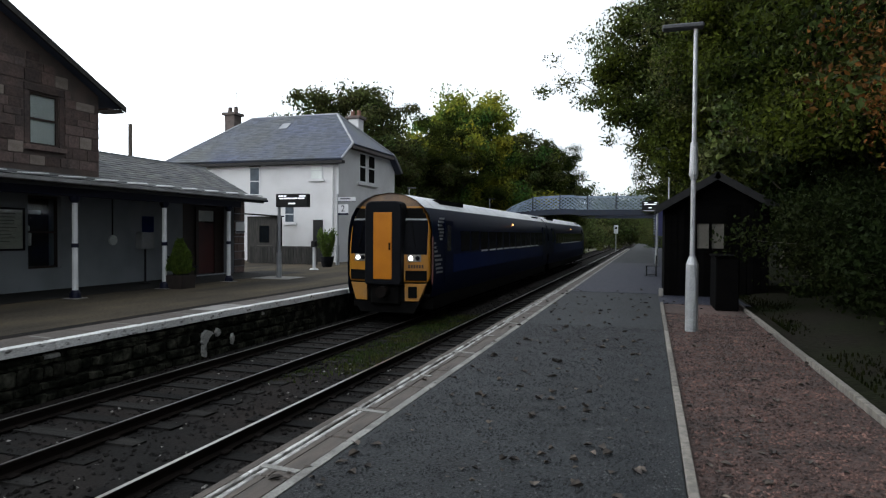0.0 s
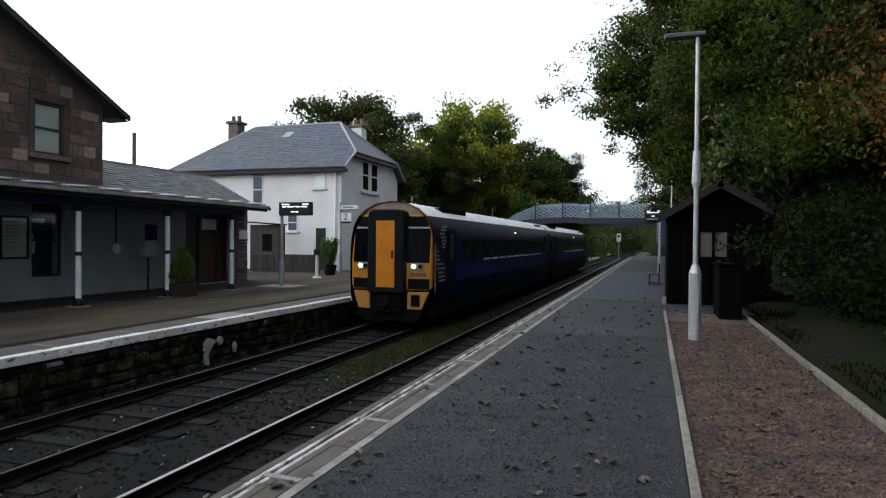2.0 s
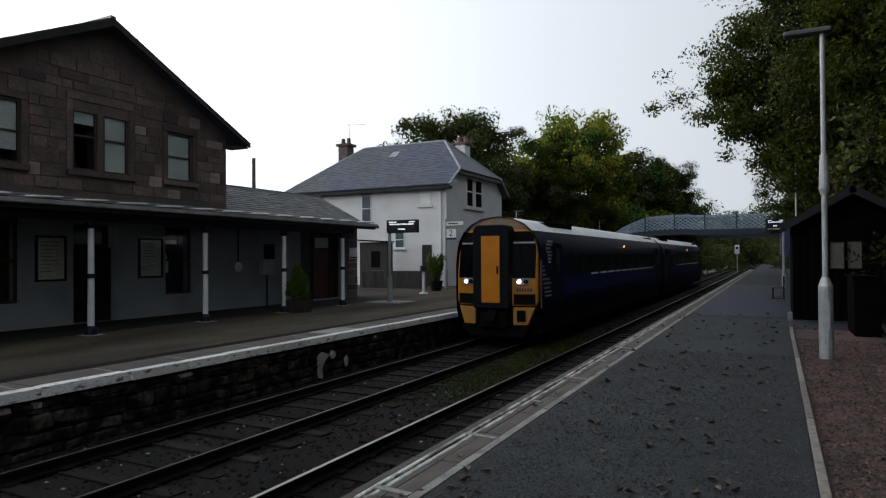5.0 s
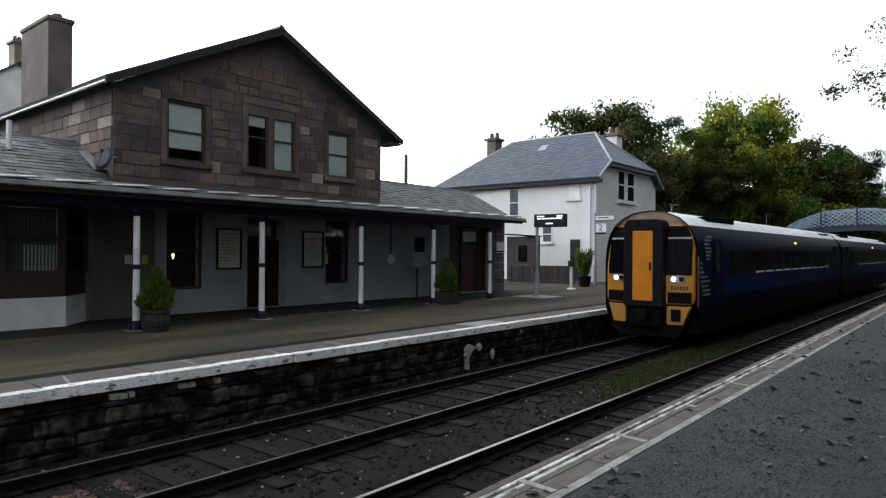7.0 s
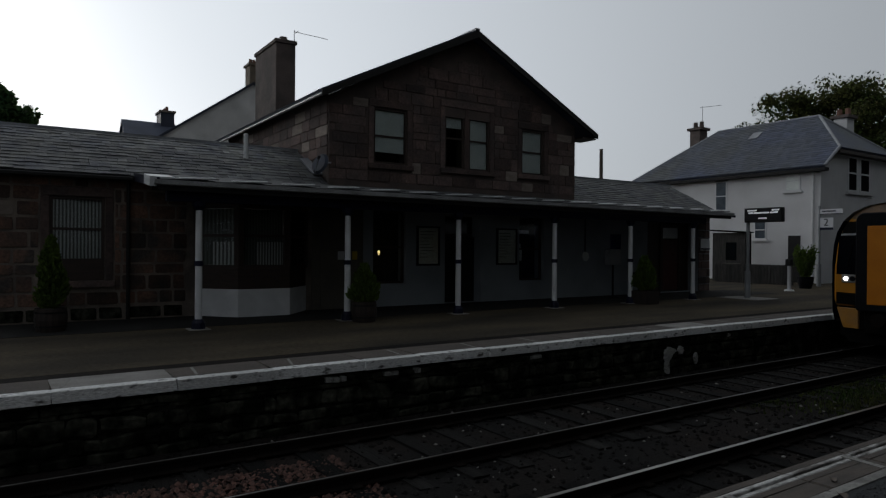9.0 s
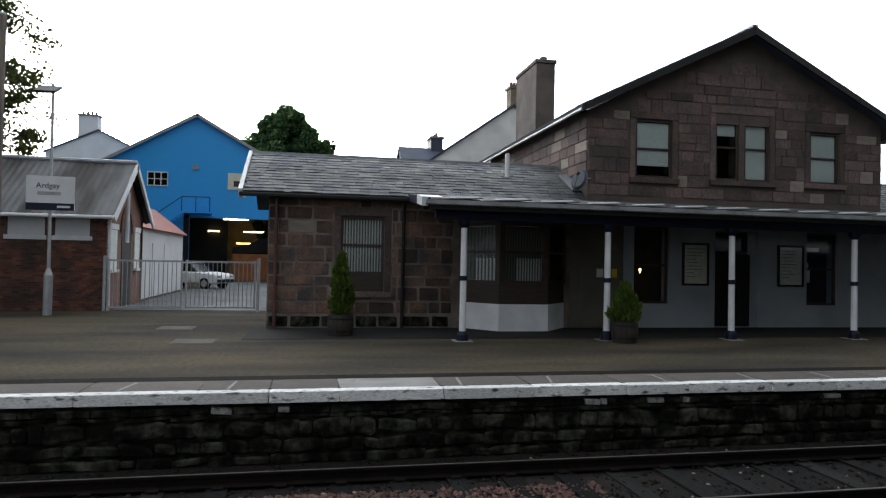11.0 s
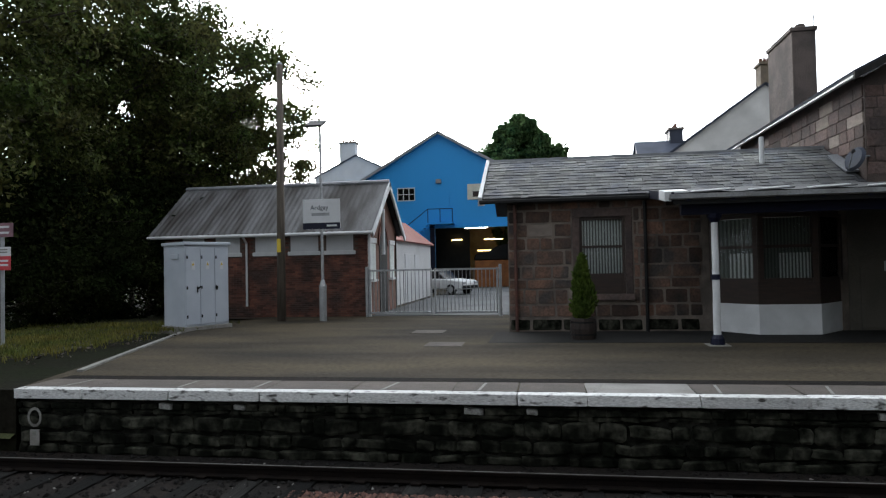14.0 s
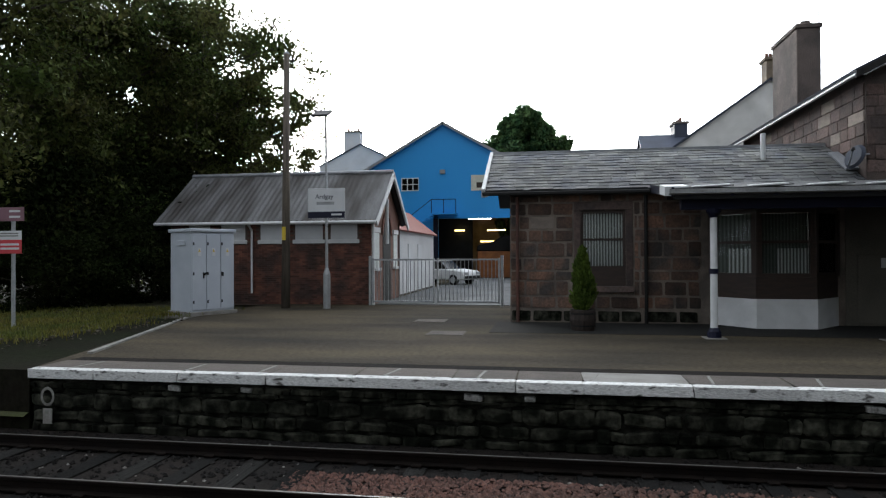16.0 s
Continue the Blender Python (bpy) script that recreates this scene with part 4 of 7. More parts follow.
        part("eaves_gutter", box(B(), -28.2, e - 0.02, low - 0.1, -16.8, e + 0.07, low - 0.05), "white_paint" if s < 0 else "black_paint", st)
        if s > 0:
            part("soffit", box(B(), -16.8, min(e, 12.4 + s * 4.8), low - 0.2, W - 0.4, max(e, 12.4 + s * 4.8), low - 0.14), "brown_wood", st)
    part("ridge", box(B(), -27.8, 12.32, 8.76, -16.75, 12.48, 8.87), "lead", st)
    part("wing_roof", sheet(B(), [(-16.95, -1.9, 3.44), (-16.95, 7.45, 3.44), (-19.6, 7.45, 4.8), (-19.6, -1.9, 4.8)], 0.1), "slate_bed", st)
    part("wing_roof", sheet(B(), [(-22.25, -1.9, 3.44), (-22.25, 7.45, 3.44), (-19.6, 7.45, 4.8), (-19.6, -1.9, 4.8)], 0.1), "slate_bed", st)
    part("right_wing_roof", sheet(B(), [(-16.95, 17.2, 3.38), (-16.95, 25.75, 3.38), (-19.6, 25.75, 4.75), (-19.6, 17.2, 4.75)], 0.1), "slate_bed", st)
    part("right_wing_roof", sheet(B(), [(-22.25, 17.2, 3.38), (-22.25, 25.75, 3.38), (-19.6, 25.75, 4.75), (-19.6, 17.2, 4.75)], 0.1), "slate_bed", st)
    part("ridge", box(B(), -19.68, -1.92, 4.78, -19.52, 7.45, 4.87), "lead", st)
    part("ridge", box(B(), -19.68, 17.2, 4.73, -19.52, 25.78, 4.82), "lead", st)
    part("bargeboard", sheet(B(), [(-16.85, -1.98, 3.5), (-16.85, -1.88, 3.5), (-19.6, -1.88, 4.9), (-19.6, -1.98, 4.9)], 0.24), "white_paint", st, "white verge board", 0.005)
    part("eaves_gutter", box(B(), -16.92, -1.95, 3.32, -16.8, 2.3, 3.42), "black_paint", st, bevel=0.02)
    part("downpipe", tube(B(), (W + 0.1, -1.05, 0.0), (W + 0.1, -1.05, 3.3), 0.045), "rust_pipe", st, "rusty red downpipe")
    part("downpipe", tube(B(), (W + 0.1, 2.22, 0.0), (W + 0.1, 2.22, 3.3), 0.045), "black_paint", st)
    part("vent_pipe", tube(B(), (-18.6, 5.5, 4.3), (-18.6, 5.5, 5.03), 0.065), "white_paint", st, "pale roof vent pipe")
    sk = part("lead_flashing", sheet(B(), [(-17.6, 7.15, 3.92), (-17.55, 7.43, 3.92), (-18.7, 7.43, 4.5), (-18.8, 7.2, 4.5)], 0.05), "lead", st)
    # chimney stack
    ch = new("chimney")
    ch.parent = st
    part("chimney_shaft", box(B(), -26.5, 8.25, 5.5, -24.0, 9.02, 9.55), "chimney", ch, bevel=0.02)
    part("cap", box(B(), -26.55, 8.2, 9.55, -23.95, 9.07, 9.7), "chimney", ch, bevel=0.02)
    for x in (-26.2, -25.55, -24.9, -24.3):
        part("chimney_pot", tube(B(), (x, 8.63, 9.7), (x, 8.63, 9.86), 0.17, 0.15), "chimney", ch)
    part("aerial", tube(tube(tube(B(), (-24.1, 9.0, 9.6), (-24.1, 9.0, 10.15), 0.015, n=5), (-24.1, 9.0, 10.1), (-24.1, 10.4, 10.05), 0.012, n=5), (-24.3, 9.1, 10.1), (-23.9, 9.1, 10.1), 0.01, n=5), "grey_metal", ch)
    return st


STATION = station()


def dish():
    th = thing("satellite_dish", (-17.15, 7.7, 4.2), "grey satellite dish on a bracket by the gable", "satellite dish")
    b = B()
    bmesh.ops.create_cone(b, cap_ends=True, segments=24, radius1=0.31, radius2=0.25, depth=0.06)
    d = part("reflector", b, "girder", th, bevel=0.0)
    d.matrix_basis = pose(0.0, -0.55, -0.05, 72, 0, 20)
    part("arm", tube(tube(B(), (0, -0.2, 0), (0.0, -0.55, -0.05), 0.025), (0.0, -0.68, -0.3), (0.42, -0.75, 0.05), 0.015), "grey_metal", th)
    part("receiver", tube(B(), (0.38, -0.75, 0.05), (0.46, -0.75, 0.07), 0.04), "black_paint", th)


dish()


def canopy():
    th = thing("platform_canopy", (0, 0, 0), "long lean-to platform canopy with grey felt roof and dark fascia", "canopy")
    x0, x1, z0, z1, y0, y1 = -14.0, W + 0.01, 3.14, 3.52, 2.35, 22.0
    part("roof", sheet(B(), [(x0, y0, z0), (x0, y1, z0), (x1, 25.6, z1), (x1, y0, z1)], 0.07), "canopy", th)
    for y in np.arange(y0, 21.0, 1.15):
        s = part("roof_sheet", sheet(B(), [(x0 - 0.01, y, z0 + 0.012), (x0 - 0.01, y + 1.2, z0 + 0.07), (x1, y + 1.2, z1 + 0.07), (x1, y, z1 + 0.012)], 0.02), "canopy", th)
        part("sheet_lip", sheet(B(), [(x0 - 0.3, y + 0.45, z0 + 0.085), (x0 - 0.3, y + 1.2, z0 + 0.12), (x0 - 0.5, y + 1.2, z0 + 0.145), (x0 - 0.5, y + 0.45, z0 + 0.11)], 0.02), "white_paint", s)
    part("gutter", prism(B(), [(x0 + 0.11, z0 - 0.1), (x0 + 0.13, z0 - 0.01), (x0 + 0.1, z0 - 0.01), (x0 + 0.09, z0 - 0.06), (x0 + 0.02, z0 - 0.08), (x0 + 0.02, z0 - 0.12)], y0 - 0.1, y1 + 0.05, "y"), "gutter", th)
    part("fascia", box(B(), x0 - 0.04, y0, z0 - 0.22, x0 + 0.02, y1, z0 - 0.075), "black_paint", th)
    part("beam", box(B(), -14.45, y0 + 0.2, 2.72, -14.25, 20.9, 2.94), "navy_paint", th, bevel=0.01)
    part("end_fascia", sheet(B(), [(x0, y0 - 0.03, z0 + 0.04), (x0, y0 + 0.02, z0 + 0.04), (x1, y0 + 0.02, z1 + 0.04), (x1, y0 - 0.03, z1 + 0.04)], 0.2), "navy_paint", th)
    part("flashing", sheet(B(), [(x0 - 0.06, y0 - 0.16, z0 + 0.06), (x0 - 0.06, y0 + 0.32, z0 + 0.06), (x0 - 0.75, y0 + 0.32, z0 + 0.17), (x0 - 0.75, y0 - 0.16, z0 + 0.17)], 0.2), "white_paint", th, "white lead flashing at the canopy corner")
    for y in np.arange(y0 + 0.3, 22.5, 0.85):
        part("rafter", sheet(B(), [(x0 + 0.05, y - 0.03, z0 - 0.075), (x0 + 0.05, y + 0.03, z0 - 0.075), (x1, y + 0.03, z1 - 0.075), (x1, y - 0.03, z1 - 0.075)], 0.09), "navy_paint", th)
    part("end_beam", sheet(B(), [(x0, 21.9, z0 - 0.06), (x0, 22.0, z0 - 0.06), (x1, 25.6, z1 - 0.06), (x1, 25.5, z1 - 0.06)], 0.16), "black_paint", th)
    for k, y in enumerate((3.22, 6.72, 10.02, 13.56, 16.95, 20.27)):
        p = part("post", tube(B(), (-14.35, y, 0.2), (-14.35, y, 2.55), 0.078, 0.07, 12), "white_paint", th, "white-painted timber post")
        part("base", tube(tube(B(), (-14.35, y, 0.0), (-14.35, y, 0.14), 0.15, 0.14, 12), (-14.35, y, 0.14), (-14.35, y, 0.22), 0.14, 0.09, 12), "navy_paint", p)
        part("band", tube(B(), (-14.35, y, 1.36), (-14.35, y, 1.47), 0.092, 0.092, 12), "navy_paint", p)
        part("capital", tube(tube(B(), (-14.35, y, 2.55), (-14.35, y, 2.64), 0.075, 0.13, 12), (-14.35, y, 2.64), (-14.35, y, 2.74), 0.14, 0.16, 12), "navy_paint", p)
        part("footing", box(B(), -14.57, y - 0.22, -0.02, -14.13, y + 0.22, 0.012), "pale_slab", p, bevel=0.004)


canopy()


def slates(parent, xe, ze, xr, zr, y0, y1, limit, seed, name="slate", wid=0.3, gauge=0.21, skip=None):
    """Slates on a roof slope that falls towards +x; the first ones singly, the rest joined."""
    rng = random.Random(seed)
    run = math.hypot(xr - xe, zr - ze)
    n, ang = int(run / gauge), math.atan2(zr - ze, xe - xr)
    me = finish(box(B(), -0.5, -0.5, -0.5, 0.5, 0.5, 0.5), "slate", "wing_slate")
    jobs = []
    for i in range(n):
        t = (i + 0.5) / n
        y = y0 - rng.random() * wid
        while y < y1:
            w = wid * rng.uniform(0.55, 1.4)
            a, b = max(y, y0), min(y + w, y1)
            y += w
            if b - a > 0.06 and not (skip and skip(t, (a + b) / 2)):
                jobs.append((xe + (xr - xe) * t, (a + b) / 2, ze + (zr - ze) * t, b - a - 0.008))
    rng2 = random.Random(seed + 1)
    rest = B()
    for k, (x, y, z, w) in enumerate(jobs):
        m = Matrix.LocRotScale((x, y, z + 0.03 + rng2.uniform(0, 0.014)), Euler((0, ang - 0.06 + rng2.uniform(-0.03, 0.03), rng2.uniform(-0.03, 0.03))), (gauge * rng2.uniform(1.25, 1.5), w, 0.018))
        if k < limit:
            ob = new(name, me)
            ob.parent = parent
            ob.matrix_basis = m
        else:
            q = [m @ Vector(c) for c in ((-.5, -.5, .5), (.5, -.5, .5), (.5, .5, .5), (-.5, .5, .5), (.5, -.5, -.5), (.5, .5, -.5))]
            v = [rest.verts.new(c) for c in q]
            rest.faces.new(v[:4]), rest.faces.new((v[1], v[4], v[5], v[2]))
    if len(jobs) > limit:
        tagged(part("slate_rest", rest, "wing_slate", parent), kind="stuff")
    else:
        rest.free()


# ---- train ----
TC, TY = -7.14, 17.75
PROFILE = [(1.30, 0.72), (1.36, 1.0), (1.375, 1.6), (1.375, 2.3), (1.34, 2.75), (1.26, 3.08), (1.1, 3.36), (0.85, 3.58), (0.5, 3.74), (0.0, 3.81)]


def half_width(z):
    for (xa, za), (xb, zb) in zip(PROFILE, PROFILE[1:]):
        if za <= z <= zb:
            return xa + (xb - xa) * (z - za) / (zb - za)
    return PROFILE[0][0] if z < PROFILE[0][1] else 0.0


def nose(x, z):
    """How far the cab front stands back at this place."""
    return 0.30 * (abs(x) / 1.36) ** 2.4 + 0.16 * max(0.0, z - 2.0) ** 1.4


def cab_patch(x0, x1, z0, z1, off, thick=0.0, nx=8, nz=6, rnd=0.0):
    """A panel that follows the cab front between these limits, off metres proud of it."""
    bm = B()
    rows = []
    for j in range(nz + 1):
        z = z0 + (z1 - z0) * j / nz
        row = []
        for i in range(nx + 1):
            x = x0 + (x1 - x0) * i / nx
            lim = min(half_width(z), 1.345 - 0.42 * max(0.0, 1.3 - z)) * (0.955 - 0.03 * max(0.0, min(z, 3.2) - 2.0))
            x = max(-lim, min(lim, x))
            row.append(bm.verts.new((x, nose(x, z) - off, z)))
        rows.append(row)
    for j in range(nz):
        for i in range(nx):
            vs = [rows[j][i], rows[j][i + 1], rows[j + 1][i + 1], rows[j + 1][i]]
            bm.faces.new(vs)
    bmesh.ops.remove_doubles(bm, verts=bm.verts, dist=0.0005)
    if thick:
        r = bmesh.ops.extrude_face_region(bm, geom=list(bm.faces))
        for v in r["geom"]:
            if isinstance(v, bmesh.types.BMVert):
                v.co.y += thick
    return bm


def loft(y0, y1, pts, mirror=True):
    bm = B()
    ring = pts + [(-x, z) for x, z in reversed(pts) if x > 0] if mirror else pts
    a, b = [bm.verts.new((x, y0, z)) for x, z in ring], [bm.verts.new((x, y1, z)) for x, z in ring]
    for k in range(len(ring) - 1):
        bm.faces.new((a[k], a[k + 1], b[k + 1], b[k]))
    return bm, a, b


def train():
    tr = thing("passenger_train", (TC, TY, RAIL), "dark blue two-car train, yellow and black front, lit headlights", "train")

    def coach(y0, length, front):
        c = new("coach")
        c.parent = tr
        body, roof = [p for p in PROFILE if p[1] < 3.4], [p for p in PROFILE if p[1] > 3.3]
        for s in (1, -1):
            bm = B()
            st = [y0 + (0.32 if front else 0.0), y0 + length]
            v = [[bm.verts.new((s * x, y, z)) for x, z in body] for y in st]
            for k in range(len(body) - 1):
                bm.faces.new((v[0][k], v[0][k + 1], v[1][k + 1], v[1][k]))
            part("side", bm, "saltire", c, "dark navy blue body side", smooth=True)
            xs = s * 1.379
            for k in range(13):
                a = y0 + 3.3 + k * 1.36
                part("window", prism(B(), [(a, 2.0), (a + 1.12, 2.0), (a + 1.12, 2.68), (a, 2.68)], s * 1.2, s * 1.379, "x"), "cab_glass", c)
                if s > 0 and (1 < k < 12):
                    # white strips painted for light showing along the window bottoms
                    part("window_glint", box(B(), 1.375, a + 0.06, 1.935, 1.398, a + 1.04, 1.995), "white_paint", c)
            part("lower_stripe", box(B(), min(s * 1.30, xs), y0 + 2.4, 1.35, max(s * 1.30, xs), y0 + length - 1.6, 1.93), "train_blue", c)
            for a in (y0 + 1.9, y0 + length - 1.5):
                d = part("door", box(B(), min(s * 1.31, s * 1.384), a - 0.42, 1.1, max(s * 1.31, s * 1.384), a + 0.42, 3.0), "saltire", c, "dark blue passenger door")
                part("door_window", box(B(), min(s * 1.3, s * 1.388), a - 0.2, 2.05, max(s * 1.3, s * 1.388), a + 0.2, 2.85), "glass_dark", d)
            part("underframe", box(B(), min(s * 0.9, s * 1.3), y0 + 0.6, 0.32, max(s * 0.9, s * 1.3), y0 + length - 0.6, 0.75), "train_black", c, bevel=0.02)
            for a in (y0 + 3.0, y0 + length - 3.6):
                for b_ in (-1.3, 1.3):
                    part("wheel", tube(B(), (s * 0.70, a + b_, 0.42), (s * 0.83, a + b_, 0.42), 0.42, n=20), "train_black", c)
                part("bogie_frame", box(B(), min(s * 0.95, s * 1.1), a - 1.8, 0.35, max(s * 0.95, s * 1.1), a + 1.8, 0.62), "train_black", c, bevel=0.03)
        bm, a, b = loft(y0 + (0.30 if front else 0), y0 + length, roof)
        part("roof", bm, "train_roof", c, "pale grey ribbed roof", smooth=True)
        for k, y in enumerate(np.arange(y0 + 1.2, y0 + length, 1.5)):
            part("roof_seam", loft(float(y), float(y) + 0.05, [(x + 0.008, z + 0.008) for x, z in roof])[0], "lead", c)
        for s in (1,):
            part("roof_grille", prism(B(), [(y0 + 2.4, 3.52), (y0 + 5.2, 3.52), (y0 + 5.2, 3.69), (y0 + 2.4, 3.69)], 0.5, 0.9, "x"), "train_black", c)
            part("roof_grille", prism(B(), [(y0 + length - 3, 3.52), (y0 + length - 1, 3.52), (y0 + length - 1, 3.62), (y0 + length - 3, 3.62)], 0.5, 0.9, "x"), "train_black", c)
        end = B()
        ring = [end.verts.new((x, y0 + length, z)) for x, z in PROFILE + [(-x, z) for x, z in reversed(PROFILE) if x > 0]]
        end.faces.new(ring)
        part("end_panel", end, "saltire", c)
        part("floor", box(B(), -1.28, y0 + 0.35, 0.72, 1.28, y0 + length, 0.8), "train_black", c)
        if not front:
            part("gangway", box(B(), -0.6, y0 - 0.5, 1.0, 0.6, y0 + 0.02, 3.2), "rubber", c)
        part("door_lamp", box(B(), 1.36, y0 + 11.9, 2.98, 1.40, y0 + 12.05, 3.06), "orange_lamp", c, "small orange indicator lamp")
        return c

    front = coach(0.0, 22.9, True)
    coach(23.4, 22.9, False)
    cab = new("cab_front")
    cab.parent = tr
    part("shell", cab_patch(-1.4, 1.4, 1.16, 3.8, 0.0, 0.25, 16, 22), "yellow", cab, "yellow cab front", smooth=True)
    part("roof_cowl", cab_patch(-1.4, 1.4, 3.4, 3.8, 0.006, 0.35, 16, 6), "cowl", cab)
    for s in (-1, 1):
        lo, hi = sorted((s * 0.55, s * 1.22))
        w = part("windscreen", cab_patch(lo, hi, 1.97, 2.98, 0.014, 0, 8, 6), "cab_glass", cab, "dark cab window")
        part("destination_panel", cab_patch(lo, hi - 0.06 if s > 0 else hi, 3.03, 3.34, 0.014, 0, 6, 3) if s > 0 else cab_patch(lo + 0.06, hi, 3.03, 3.34, 0.014, 0, 6, 3), "train_black", cab)
        part("screen_bar", cab_patch(lo, hi, 2.98, 3.03, 0.018, 0, 6, 1), "grey_metal", cab, "pale grey bar above the window")
        part("wiper", tube(B(), (s * 0.9, nose(0.9, 2.2) - 0.04, 2.2), (s * 0.75, nose(0.75, 2.9) - 0.04, 2.95), 0.012, n=5), "train_black", cab)
        lo, hi = sorted((s * 0.62, s * 1.22))
        part("lower_band", cab_patch(lo, hi, 1.2, 1.5, 0.014, 0, 6, 2), "train_black", cab)
        lo, hi = sorted((s * 0.68, s * 1.06))
        part("lamp_cluster", cab_patch(lo, hi, 1.76, 1.97, 0.03, 0.03, 4, 2), "pale_slab", cab, "pale lamp cluster", 0.01)
        for x, r, m in ((0.78 if s > 0 else 0.92, 0.055, "lamp_white"), (0.97 if s > 0 else 0.74, 0.065, "rubber")):
            y = nose(x, 1.86) - 0.035
            part("headlight" if m == "lamp_white" else "tail_light", tube(B(), (s * x, y - 0.02, 1.865), (s * x, y + 0.02, 1.865), r, n=16), m, cab, "bright white headlight" if m == "lamp_white" else "unlit tail light")
        lo, hi = sorted((s * 0.6, s * 1.3))
        part("skirt", cab_patch(lo, hi, 0.6, 1.11, 0.02, 0.2, 6, 4), "skirt_yellow", cab, "yellow lower skirt", 0.01)
        if s > 0:
            part("jumper_box", cab_patch(0.72, 0.96, 0.7, 1.03, 0.065, 0.03, 3, 2), "train_black", cab)
            for k in range(6):
                part("number_bar", cab_patch(0.70 + k * 0.075, 0.75 + k * 0.075, 1.57, 1.67, 0.006, 0, 1, 1), "brown_wood", cab)
    part("valance", prism(B(), [(-0.85, 0.24), (0.85, 0.24), (1.06, 0.58), (-1.06, 0.58)], 0.12, 0.5, "y"), "train_black", cab)
    g = part("gangway", prism(B(), [(-0.55, 1.08), (0.55, 1.08), (0.57, 1.16), (0.57, 3.34), (0.52, 3.47), (0.4, 3.53), (-0.4, 3.53), (-0.52, 3.47), (-0.57, 3.34), (-0.57, 1.16)], -0.22, 0.3, "y"), "rubber", cab, "thick black rubber gangway surround", 0.03)
    part("bulkhead", cab_patch(-1.25, 1.25, 0.6, 1.2, -0.06, 0.1, 10, 4), "train_black", cab)
    part("gangway_door", box(B(), -0.29, -0.235, 1.25, 0.29, -0.2, 3.2), "train_orange", g, "orange-yellow gangway door", 0.01)
    part("handle", box(B(), 0.2, -0.26, 2.1, 0.25, -0.23, 2.32), "train_black", g)
    cp = part("coupler", box(B(), -0.45, -0.05, 0.5, 0.45, 0.35, 1.12), "train_black", cab, "", 0.04)
    part("coupler_head", tube(B(), (0, -0.35, 0.88), (0, 0.1, 0.88), 0.17, n=14), "rail_rust", cp)
    part("red_edge", box(B(), 1.34, 0.31, 1.1, 1.382, 0.36, 2.5), "red_door", cab, "thin dark red edge stripe")
    # white lettering on the side behind the cab becomes bars
    for k, (z, a, l) in enumerate(((3.02, 0.95, 0.42), (2.92, 0.84, 0.5), (2.81, 0.8, 0.36), (2.70, 0.86, 0.46), (2.60, 0.98, 0.36), (2.50, 0.95, 0.3), (2.40, 1.0, 0.2), (2.28, 0.42, 0.14), (2.15, 0.4, 0.2), (2.03, 0.42, 0.3), (1.90, 0.44, 0.6), (1.77, 0.5, 0.7), (1.64, 0.55, 0.5), (1.52, 0.6, 0.62), (1.40, 0.66, 0.58))):
        part("lettering_bar", box(B(), 1.36, a, z, 1.385, a + l, z + 0.055), "grey_metal", front)


train()


